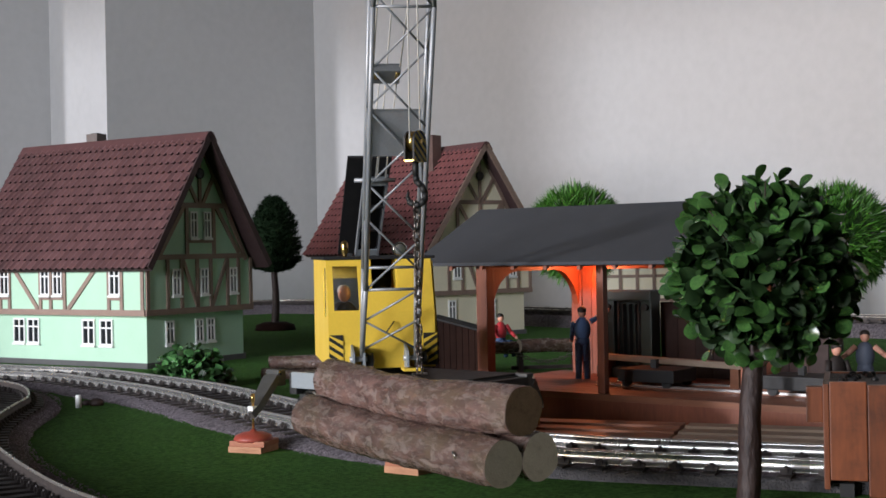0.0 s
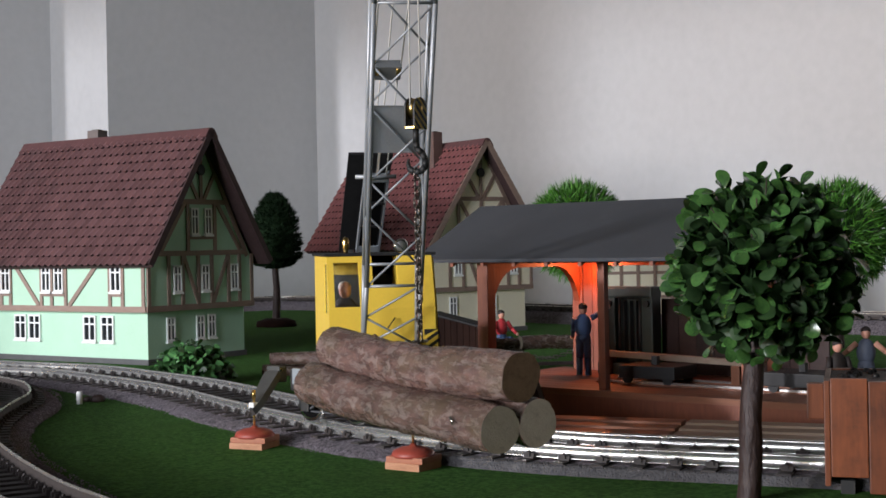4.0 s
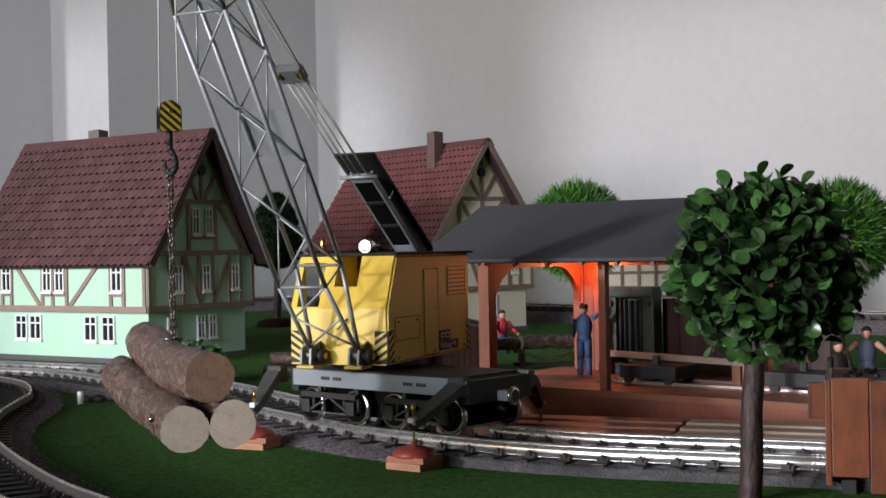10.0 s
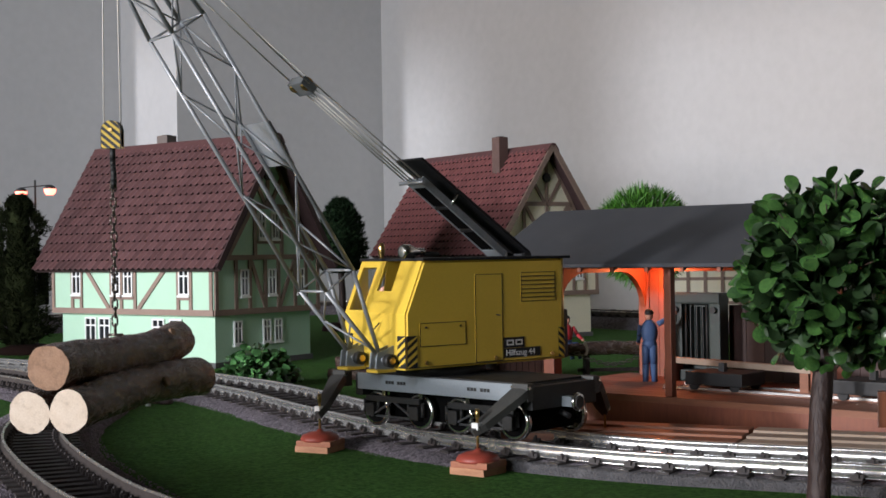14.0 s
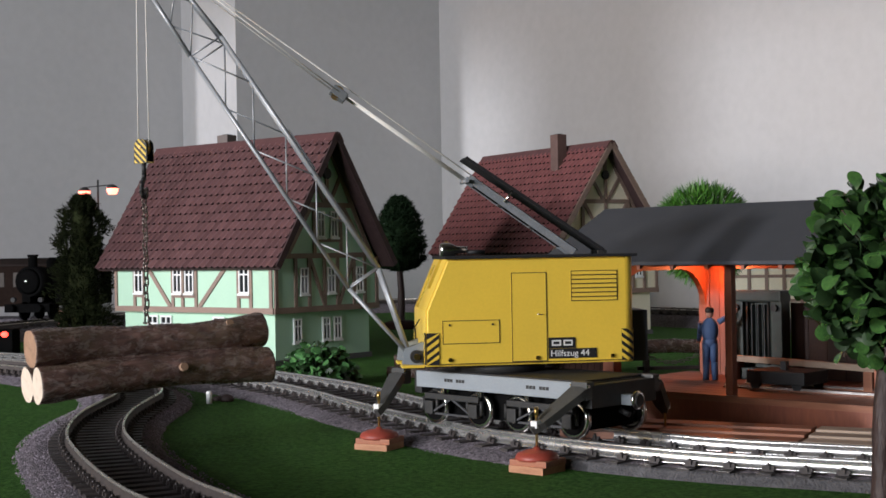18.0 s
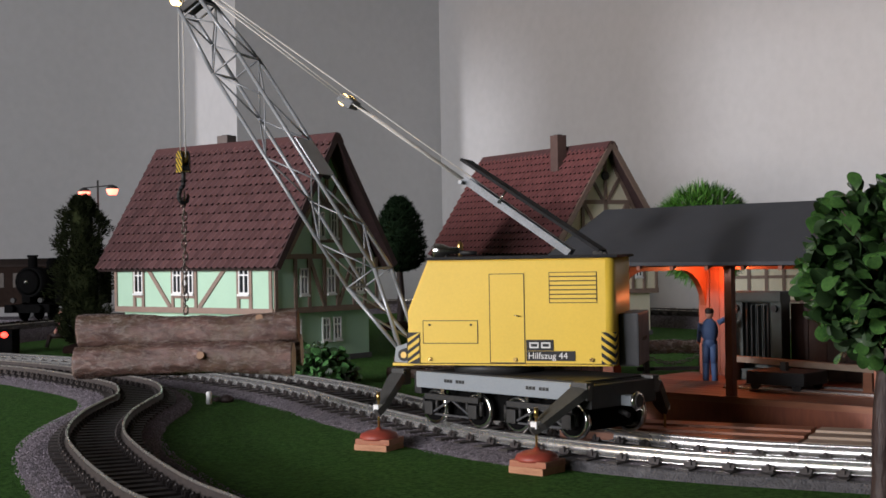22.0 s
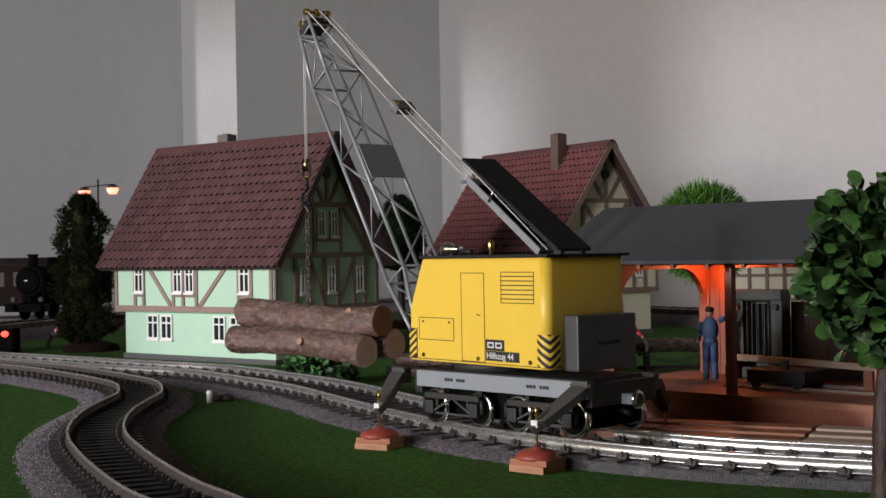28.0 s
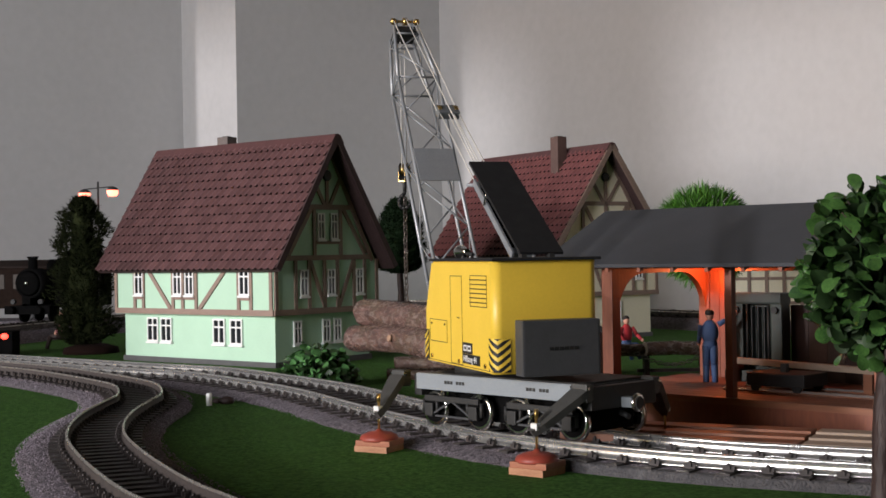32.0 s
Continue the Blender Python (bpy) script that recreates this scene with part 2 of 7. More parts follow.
BLOCKGREY = paint("block_grey", (0.13, 0.14, 0.145), 0.55, vary=0.15)
SLATE = paint("slate_board", (0.048, 0.051, 0.058), 0.8, vary=0.1, scale=20, fine=900, spot=((0.07, 0.072, 0.076), 30, 0.55, 0.8, 0.5))
MACHINE = paint("machine_green", (0.022, 0.038, 0.031), 0.5, vary=0.25, spot=((0.018, 0.022, 0.02), 90, 0.5, 0.7, 0.8))
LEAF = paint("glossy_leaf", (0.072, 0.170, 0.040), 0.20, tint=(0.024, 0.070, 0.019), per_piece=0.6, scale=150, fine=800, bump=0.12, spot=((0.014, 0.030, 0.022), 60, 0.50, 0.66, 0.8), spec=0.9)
# Inner leaves are coloured darker to stand for shade within the crowns.
LEAF_IN_SHADE = paint("inner_leaf_shade", (0.02, 0.05, 0.014), 0.5, per_piece=0.4)
BLADE = paint("grass_tuft", (0.085, 0.25, 0.026), 0.5, tint=(0.030, 0.11, 0.012), per_piece=0.4)
CYPRESS = paint("cypress_green", (0.012, 0.026, 0.011), 0.9, per_piece=0.5, spec=0.1)
CEDAR = paint("cedar_green", (0.022, 0.026, 0.009), 0.9, tint=(0.008, 0.012, 0.005), per_piece=0.6, spec=0.08)
TRUNK = paint("trunk_bark", (0.040, 0.020, 0.016), 0.6, tint=(0.017, 0.009, 0.008), scale=120, fine=600, stretch=(1, 1, 0.3), bump=0.8, depth=0.001, spot=((0.07, 0.045, 0.036), 90, 0.55, 0.75, 0.6))
SKIN = paint("figure_skin", (0.60, 0.30, 0.21), 0.6)
BLUE = paint("blue_cloth", (0.065, 0.125, 0.27), 0.7)
REDCLOTH = paint("red_cloth", (0.55, 0.04, 0.05), 0.6)
PINKCLOTH = paint("pink_cloth", (0.35, 0.12, 0.12), 0.7)
HAIR = paint("dark_hair", (0.02, 0.014, 0.012), 0.7)
GREYHAIR = paint("grey_hair", (0.45, 0.40, 0.36), 0.7)
VEST = paint("vest_cloth", (0.07, 0.085, 0.12), 0.7)
LAMPGLOW = glow("lantern_glow", (1.0, 0.22, 0.14), 5.0)
REDGLOW = glow("tail_light_glow", (1.0, 0.05, 0.03), 6.0)
GLASS = glassy("lamp_glass", (0.95, 0.95, 0.95))
WINDOWGLASS = glassy("cab_glass", (0.85, 0.88, 0.88), 0.02)


# ---- mesh helpers ----
def part(name, bm, material, parent=None, label="", smooth=False):
    me = bpy.data.meshes.new(name)
    bm.to_mesh(me)
    bm.free()
    for m in (material if isinstance(material, (list, tuple)) else [material]):
        me.materials.append(m)
    if smooth:
        for p in me.polygons:
            p.use_smooth = True
    ob = new(name, me)
    if parent:
        ob.parent = parent
    if label:
        ob["label"] = label
    return ob


def shared(name, me, parent, m):
    ob = new(name, me)
    ob.parent = parent
    ob.matrix_local = m
    return ob


def thing(name, label, category, m=None, group="", kind=""):
    ob = new(name)
    ob.empty_display_size = 0.01
    if m is not None:
        ob.matrix_world = m
    return tagged(ob, label, category, group, kind)


def box(bm, x0, x1, y0, y1, z0, z1, m=None, bevel=0.0, mi=0):
    vs = [bm.verts.new(Vector(p) if m is None else m @ Vector(p)) for p in
          ((x0, y0, z0), (x1, y0, z0), (x1, y1, z0), (x0, y1, z0), (x0, y0, z1), (x1, y0, z1), (x1, y1, z1), (x0, y1, z1))]
    fs = [bm.faces.new([vs[i] for i in q]) for q in ((3, 2, 1, 0), (4, 5, 6, 7), (0, 1, 5, 4), (1, 2, 6, 5), (2, 3, 7, 6), (3, 0, 4, 7))]
    for f in fs:
        f.material_index = mi
    if bevel:
        es = list({e for f in fs for e in f.edges})
        bmesh.ops.bevel(bm, geom=es, offset=bevel, segments=2, affect="EDGES", profile=0.7)
    return bm


def boxed(*a, **k):
    return box(bmesh.new(), *a, **k)


def rod(bm, p, q, r, n=8, r2=None, mi=0):
    p, q = Vector(p), Vector(q)
    r2 = r if r2 is None else r2
    d = (q - p).normalized()
    u = d.orthogonal().normalized()
    v = d.cross(u)
    a = [bm.verts.new(p + (u * math.cos(i * math.tau / n) + v * math.sin(i * math.tau / n)) * r) for i in range(n)]
    b = [bm.verts.new(q + (u * math.cos(i * math.tau / n) + v * math.sin(i * math.tau / n)) * r2) for i in range(n)]
    for i in range(n):
        j = (i + 1) % n
        f = bm.faces.new((a[i], a[j], b[j], b[i]))
        f.smooth, f.material_index = True, mi
    bm.faces.new(a[::-1]).material_index = mi
    bm.faces.new(b).material_index = mi
    return bm


def rodded(*a, **k):
    return rod(bmesh.new(), *a, **k)


def lathe(bm, profile, n=16, m=None, mi=0):
    """Turns (r, z) pairs round z."""
    rings = []
    for r, z in profile:
        ring = [Vector((r * math.cos(i * math.tau / n), r * math.sin(i * math.tau / n), z)) for i in range(n)]
        rings.append([bm.verts.new(p if m is None else m @ p) for p in ring])
    for a, b in zip(rings, rings[1:]):
        for i in range(n):
            j = (i + 1) % n
            f = bm.faces.new((a[i], a[j], b[j], b[i]))
            f.smooth, f.material_index = True, mi
    bm.faces.new(rings[0][::-1]).material_index = mi
    bm.faces.new(rings[-1]).material_index = mi
    return bm


def prism(bm, poly, v0, v1, mi=0):
    """A polygon of (x, z) pairs drawn out along y."""
    a = [bm.verts.new((x, v0, z)) for x, z in poly]
    b = [bm.verts.new((x, v1, z)) for x, z in poly]
    n = len(poly)
    fs = [bm.faces.new(a), bm.faces.new(b[::-1])]
    fs += [bm.faces.new((a[i], b[i], b[(i + 1) % n], a[(i + 1) % n])) for i in range(n)]
    for f in fs:
        f.material_index = mi
    bmesh.ops.recalc_face_normals(bm, faces=fs)
    return bm


def ball(bm, c, rx, ry=None, rz=None, n=10, k=6, m=None, mi=0):
    ry, rz = ry or rx, rz or rx
    c = Vector(c)
    rows = []
    for i in range(1, k):
        a = math.pi * i / k
        rows.append([Vector((rx * math.sin(a) * math.cos(j * math.tau / n), ry * math.sin(a) * math.sin(j * math.tau / n), -rz * math.cos(a))) + c for j in range(n)])
    f = (lambda p: p) if m is None else (lambda p: m @ p)
    vr = [[bm.verts.new(f(p)) for p in r] for r in rows]
    lo, hi = bm.verts.new(f(c - Vector((0, 0, rz)))), bm.verts.new(f(c + Vector((0, 0, rz))))
    fs = []
    for a, b in zip(vr, vr[1:]):
        fs += [bm.faces.new((a[j], a[(j + 1) % n], b[(j + 1) % n], b[j])) for j in range(n)]
    fs += [bm.faces.new((vr[0][(j + 1) % n], vr[0][j], lo)) for j in range(n)]
    fs += [bm.faces.new((vr[-1][j], vr[-1][(j + 1) % n], hi)) for j in range(n)]
    for q in fs:
        q.smooth, q.material_index = True, mi
    return bm


def beam(bm, p, q, w, t, face, mi=0):
    """A squared bar from p to q, w wide across, t thick along face."""
    p, q, face = Vector(p), Vector(q), Vector(face).normalized()
    d = (q - p).normalized()
    s = d.cross(face).normalized() * (w / 2)
    f = face * t
    pts = [p - s, p + s, p + s + f, p - s + f, q - s, q + s, q + s + f, q - s + f]
    vs = [bm.verts.new(x) for x in pts]
    fs = [bm.faces.new([vs[i] for i in k]) for k in ((0, 1, 2, 3), (7, 6, 5, 4), (0, 4, 5, 1), (1, 5, 6, 2), (2, 6, 7, 3), (3, 7, 4, 0))]
    for x in fs:
        x.material_index = mi
    bmesh.ops.recalc_face_normals(bm, faces=fs)
    return bm


def ring(bm, w, h, f, y0, y1):
    """A rectangular frame of f wide bars round the lower middle, in one piece."""
    o, i = [(-w / 2, 0), (w / 2, 0), (w / 2, h), (-w / 2, h)], [(-w / 2 + f, f), (w / 2 - f, f), (w / 2 - f, h - f), (-w / 2 + f, h - f)]
    v = {(k, y): [bm.verts.new((a, y, b)) for a, b in c] for k, c in ((0, o), (1, i)) for y in (y0, y1)}
    for k in range(4):
        j = (k + 1) % 4
        for a, b in (((0, y0), (1, y0)), ((1, y0), (1, y1)), ((1, y1), (0, y1)), ((0, y1), (0, y0))):
            bm.faces.new((v[a][k], v[a][j], v[b][j], v[b][k]))
    bmesh.ops.recalc_face_normals(bm, faces=bm.faces[:])
    return bm


def mesh_of(name, bm, material):
    me = bpy.data.meshes.new(name)
    bm.to_mesh(me)
    bm.free()
    for m in (material if isinstance(material, (list, tuple)) else [material]):
        me.materials.append(m)
    return me


def spline(points, step):
    """Even points with headings along a smooth line through the given points."""
    P = [Vector((*p, 0)) for p in points]
    P = [P[0] * 2 - P[1]] + P + [P[-1] * 2 - P[-2]]
    fine = []
    for i in range(1, len(P) - 2):
        a, b, c, d = P[i - 1:i + 3]
        for k in range(24):
            t = k / 24
            fine.append(0.5 * ((2 * b) + (c - a) * t + (2 * a - 5 * b + 4 * c - d) * t * t + (3 * b - a - 3 * c + d) * t ** 3))
    fine.append(P[-2])
    out, need, run = [], 0.0, 0.0
    for p, q in zip(fine, fine[1:]):
        seg = (q - p).length
        while need <= run + seg:
            out.append((p.lerp(q, (need - run) / seg), (q - p).normalized()))
            need += step
        run += seg
    return out


def lettering(name, words, size, material, parent, m):
    cu = bpy.data.curves.new(name, "FONT")
    cu.body, cu.size, cu.extrude = words, size, 0.0001
    tmp = new(name, cu)
    me = bpy.data.meshes.new_from_object(tmp)
    bpy.data.objects.remove(tmp)
    me.materials.append(material)
    return shared(name, me, parent, m)

# ---- the room ----
FLOOR_Z, CEIL_Z = -0.75, 1.85
A_FAR, B_BACK, B_DEEP, B_FRONT = 1.77, 2.36, 2.596, -2.4
# Unseen bay, added so the low sun can reach the breast's side.
A_BAY, B_BAY = 0.86, 3.35
A_STEP = 1.77 - 0.498


def wall(name, a0, a1, b0, b1, z0, z1, label):
    bm = bmesh.new()
    pts = [room(a, b, z) for z in (z0, z1) for a, b in ((a0, b0), (a1, b0), (a1, b1), (a0, b1))]
    vs = [bm.verts.new(p) for p in pts]
    for q in ((3, 2, 1, 0), (4, 5, 6, 7), (0, 1, 5, 4), (1, 2, 6, 5), (2, 3, 7, 6), (3, 0, 4, 7)):
        bm.faces.new([vs[i] for i in q])
    bmesh.ops.recalc_face_normals(bm, faces=bm.faces[:])
    return tagged(part(name, bm, PLASTER), label, "wall", kind="structure")


T = 0.12
wall("wall_far", A_FAR, A_FAR + T, B_FRONT, B_DEEP + T, FLOOR_Z, CEIL_Z, "pale grey plastered room wall in daylight")
wall("wall_back", A_BAY, A_STEP, B_DEEP, B_DEEP + T, FLOOR_Z, CEIL_Z, "pale grey plastered room wall in shade")
wall("wall_breast", A_STEP, A_FAR, B_BACK, B_DEEP + T, FLOOR_Z, CEIL_Z, "projecting plastered chimney breast with a sunlit side")
wall("wall_return", A_BAY, A_BAY + T, B_DEEP + T, B_BAY, FLOOR_Z, CEIL_Z, "unseen plastered return wall of the added bay")
wall("wall_bay", WIN_A, A_BAY + T, B_BAY, B_BAY + T, FLOOR_Z, CEIL_Z, "unseen plastered end wall of the added bay")
wall("wall_front", WIN_A, A_FAR, B_FRONT - T, B_FRONT, FLOOR_Z, CEIL_Z, "unseen room wall, darkened to cut bounce light").data.materials[0] = WALL_LOW_BOUNCE
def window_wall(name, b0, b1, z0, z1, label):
    wall(name, WIN_A - T, WIN_A, b0, b1, z0, z1, label).data.materials[0] = WALL_LOW_BOUNCE


window_wall("wall_window", B_FRONT - T, WIDE[0], FLOOR_Z, CEIL_Z, "unseen wall with two window openings, darkened to cut bounce light")
window_wall("wall_pier", SIDE[1], NARROW[0], FLOOR_Z, CEIL_Z, "unseen darkened pier that shades the far wall between the openings")
window_wall("wall_window_side", NARROW[1], B_BAY + T, FLOOR_Z, CEIL_Z, "unseen wall beside the window opening, darkened to cut bounce light")
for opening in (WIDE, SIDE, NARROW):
    window_wall("wall_below_window", opening[0], opening[1], FLOOR_Z, opening[2], "unseen darkened wall below the opening, its sill cutting the low light")
    window_wall("wall_above_window", opening[0], opening[1], opening[3], CEIL_Z, "unseen darkened wall above the opening, its head cutting the high light")
wall("floor", WIN_A, A_FAR, B_FRONT, B_DEEP, FLOOR_Z - 0.05, FLOOR_Z, "wooden room floor").data.materials[0] = FLOOR
wall("floor_bay", WIN_A, A_BAY, B_DEEP, B_BAY, FLOOR_Z - 0.05, FLOOR_Z, "wooden floor of the unseen added bay").data.materials[0] = FLOOR
wall("ceiling", WIN_A, A_FAR, B_FRONT, B_DEEP, CEIL_Z, CEIL_Z + 0.05, "unseen room ceiling, darkened to cut bounce light").data.materials[0] = CEILING_LOW_BOUNCE
wall("ceiling_bay", WIN_A, A_BAY, B_DEEP, B_BAY, CEIL_Z, CEIL_Z + 0.05, "unseen ceiling of the added bay, darkened to cut bounce light").data.materials[0] = CEILING_LOW_BOUNCE


# ---- layout board and lawn ----
GROUND = 0.006


def lawn_z(x, y):
    return GROUND + 0.0006 * noise.noise((x * 9, y * 9, 0))


def lawn():
    bm = bmesh.new()
    nx, ny = 70, 84
    grid = []
    for i in range(nx + 1):
        grid.append([])
        for j in range(ny + 1):
            a = -0.75 + (A_FAR - 0.012 + 0.75) * i / nx
            b = -0.55 + (B_BACK - 0.012 + 0.55) * j / ny
            p = room(a, b, 0)
            grid[-1].append(bm.verts.new((p.x, p.y, lawn_z(p.x, p.y))))
    for i in range(nx):
        for j in range(ny):
            f = bm.faces.new((grid[i][j], grid[i + 1][j], grid[i + 1][j + 1], grid[i][j + 1]))
            f.smooth = True
    return tagged(part("ground", bm, GRASS), "dark green felt lawn of the model layout", "lawn", kind="structure")


lawn()
wall("table_board", -0.75, A_FAR - 0.012, -0.55, B_BACK - 0.012, -0.05, -0.004, "wooden board carrying the model layout").data.materials[0] = BOXWOOD

# ---- tracks ----
RAIL_Z, GAUGE = 0.019, 0.046
MAIN = [(-0.72, 1.60), (-0.58, 1.50), (-0.4325, 1.386), (-0.29, 1.271), (-0.2145, 1.212), (-0.160, 1.140), (-0.094, 1.0375), (-0.0335, 0.908), (0.0247, 0.798),
        (0.066, 0.7435), (0.129, 0.685), (0.205, 0.643), (0.33, 0.575), (0.46, 0.505)]
BRANCH = [(-0.62, 1.50), (-0.46, 1.345), (-0.375, 1.262), (-0.325, 1.200), (-0.272, 1.125), (-0.245, 1.075), (-0.227, 1.005), (-0.2245, 0.947), (-0.2215, 0.888), (-0.2125, 0.826),
          (-0.1975, 0.766), (-0.172, 0.697), (-0.144, 0.632), (-0.1235, 0.590), (-0.106, 0.561), (-0.07, 0.50), (0.0, 0.40)]
OUTER = [(-0.78, 1.35), (-0.66, 1.70), (-0.60, 1.92), (-0.49, 2.20), (-0.30, 2.45), (-0.12, 2.57), (-0.02, 2.55), (0.09, 2.42), (0.345, 1.955), (0.68, 1.545), (0.95, 1.22)]


def side_of(d):
    return Vector((-d.y, d.x, 0))


def ballast(name, points, half_near, half_far, top, label, z_top=0.0105):
    """The bed; the near side is the right hand one along the line."""
    bm = bmesh.new()
    rows = []
    for p, d in spline(points, 0.006):
        n = side_of(d)
        hn, hf = half_near(p), half_far(p)
        tn = min(top, hn - 0.004)
        wob = 0.0022 * noise.noise((p.x * 60, p.y * 60, 1)), 0.0022 * noise.noise((p.x * 60, p.y * 60, 5))
        offs = [(-hn + wob[0], GROUND - 0.002), (-(hn + tn) / 2, (z_top + GROUND) / 2), (-tn, z_top), (-0.02, z_top), (0.02, z_top), (top, z_top), (hf + wob[1], GROUND - 0.002)]
        rows.append([bm.verts.new(p + n * o + Vector((0, 0, z + 0.0007 * noise.noise((p.x * 150 + o * 90, p.y * 150, z * 50))))) for o, z in offs])
    for a, b in zip(rows, rows[1:]):
        for i in range(len(a) - 1):
            bm.faces.new((a[i], a[i + 1], b[i + 1], b[i])).smooth = True
    bmesh.ops.recalc_face_normals(bm, faces=bm.faces[:])
    return tagged(part(name, bm, BED), label, "track bed", kind="structure")


KERB_X = 0.079
ballast("ballast_outer", OUTER, lambda p: 0.055, lambda p: 0.055, 0.040, "raised dark ballast bed of the outer line along the walls", 0.0215)
near_main = lambda p: 0.036 if p.x > KERB_X else 0.050 + 0.004 * noise.noise((p.x * 30, p.y * 30, 0))
ballast("ballast_main", MAIN, near_main, lambda p: 0.045, 0.037, "grey granular ballast bed under the curved main line")
ballast("ballast_branch", BRANCH, lambda p: 0.047, lambda p: 0.040, 0.034, "dark grey ballast bed under the winding branch line", 0.0098)


def stones(name, points, lo, hi, count, seed, keep, label, inner=0.0):
    rnd = random.Random(seed)
    line = spline(points, 0.004)
    verts, faces = [], []
    for _ in range(count):
        p, d = rnd.choice(line)
        if not keep(p):
            continue
        o = rnd.uniform(lo, hi)
        if abs(o) < inner:
            continue
        z = 0.0105 if abs(o) < 0.036 else 0.0105 - (abs(o) - 0.036) * 0.33
        c = p + side_of(d) * o + d * rnd.uniform(-0.002, 0.002) + Vector((0, 0, z))
        r = rnd.uniform(0.00026, 0.00052)
        m = Matrix.Translation(c) @ Euler((rnd.uniform(0, 6), rnd.uniform(0, 6), rnd.uniform(0, 6))).to_matrix().to_4x4()
        k = len(verts)
        for q in ((1, 0, 0), (-1, 0, 0), (0, 1, 0), (0, -1, 0), (0, 0, 1), (0, 0, -1)):
            verts.append(m @ (Vector(q) * r * rnd.uniform(0.7, 1.2)))
        faces += [(k + i, k + j, k + l) for i, j, l in ((0, 2, 4), (2, 1, 4), (1, 3, 4), (3, 0, 4), (2, 0, 5), (1, 2, 5), (3, 1, 5), (0, 3, 5))]
    me = bpy.data.meshes.new(name)
    me.from_pydata(verts, [], faces)
    me.materials.append(STONE)
    return tagged(new(name, me), label, "gravel", kind="stuff")


stones("ballast_stones", MAIN, -0.050, 0.042, 34000, 3, lambda p: -0.30 < p.x < KERB_X, "loose grey ballast grains along the main line")
stones("ballast_stones", MAIN, -0.037, 0.040, 15000, 6, lambda p: KERB_X <= p.x < 0.34, "loose dark ballast grains between the silver rails")
stones("ballast_stones", BRANCH, -0.046, 0.040, 24000, 4, lambda p: p.y > 0.46, "loose grey ballast grains along the branch line", 0.021)


def bed_blocks():
    """Smooth grey foam edging along the straight, in pieces."""
    holder = thing("bed_edging", "smooth grey foam edging strip of the ballast bed", "edging", kind="structure")
    line = [q for q in spline(MAIN, 0.004) if KERB_X < q[0].x < 0.45]
    n = len(line)
    for k0, k1 in ((0, n // 2), (n // 2, n - 1)):
        bm = bmesh.new()
        rows = []
        for p, d in line[k0:k1 + 1]:
            s = side_of(d)
            rows.append([bm.verts.new(p - s * o + Vector((0, 0, z))) for o, z in ((0.030, 0.0108), (0.0366, 0.0108), (0.0372, 0.0102), (0.0385, GROUND - 0.002), (0.030, GROUND - 0.002))])
        for a, b in zip(rows, rows[1:]):
            for i in range(5):
                bm.faces.new((a[i], a[(i + 1) % 5], b[(i + 1) % 5], b[i]))
        bm.faces.new(rows[0])
        bm.faces.new(rows[-1][::-1])
        bmesh.ops.recalc_face_normals(bm, faces=bm.faces[:])
        part("foam_block", bm, SLAB, holder)


bed_blocks()


def sleeper_mesh(half, gauge):
    bm = bmesh.new()
    box(bm, -0.0034, 0.0034, -half, half, 0.0085, 0.0116)
    for s in (-1, 1):
        y = s * gauge / 2
        box(bm, -0.0026, 0.0026, y - 0.0046, y + 0.0046, 0.0112, 0.0126)
        for k in (-1, 1):
            # star-shaped chair: clip, bolt and two lugs
            box(bm, -0.0010, 0.0010, y + k * 0.0034 - 0.0019, y + k * 0.0034 + 0.0019, 0.0126, 0.0146)
            box(bm, -0.0030, 0.0030, y + k * 0.0036 - 0.0008, y + k * 0.0036 + 0.0008, 0.0126, 0.0141)
            rod(bm, (0, y + k * 0.0040, 0.0140), (0, y + k * 0.0040, 0.0156), 0.0009, 6)
    return mesh_of("sleeper", bm, SLEEPER)

def track(name, points, label, gauge=GAUGE, half=0.036, pitch=0.0175, lift=0.0, metal=RAIL, side=RAIL, hw=0.0013):
    holder = thing(name, label, "railway track", pose(0, 0, lift))
    me = sleeper_mesh(half, gauge)
    head = [(hw * math.cos(q), RAIL_Z - 0.0012 + 0.0012 * math.sin(q)) for q in [math.pi * k / 8 for k in range(9)]]
    prof = [(-0.0026, 0.0120), (-0.0026, 0.0126), (-0.0010, 0.0133), (-hw * 0.65, 0.0170)] + head[::-1] + [(hw * 0.65, 0.0170), (0.0010, 0.0133), (0.0026, 0.0126), (0.0026, 0.0120)]
    for s in (-1, 1):
        bm = bmesh.new()
        rows = []
        for p, d in spline(points, 0.007):
            n = side_of(d)
            rows.append([bm.verts.new(p + n * (s * gauge / 2 + o) + Vector((0, 0, z))) for o, z in prof])
        for a, b in zip(rows, rows[1:]):
            for i in range(len(prof)):
                j = (i + 1) % len(prof)
                f = bm.faces.new((a[i], a[j], b[j], b[i]))
                f.smooth, f.material_index = True, 0 if 3 < i < 12 else 1
        bmesh.ops.recalc_face_normals(bm, faces=bm.faces[:])
        part("rail", bm, [metal, side], holder, "worn silver metal rail")
    for p, d in spline(points, pitch):
        shared("sleeper", me, holder, Matrix.Translation(p) @ Matrix.Rotation(math.atan2(d.y, d.x), 4, "Z"))
    return holder


track("main_line", MAIN, "model railway main line with silver rails and dark sleepers")
track("branch_line", BRANCH, "winding model railway branch line with dull rails and dark sleepers", 0.032, 0.0265, 0.0135, metal=RAIL_DULL, side=RAIL_SIDE, hw=0.0008)
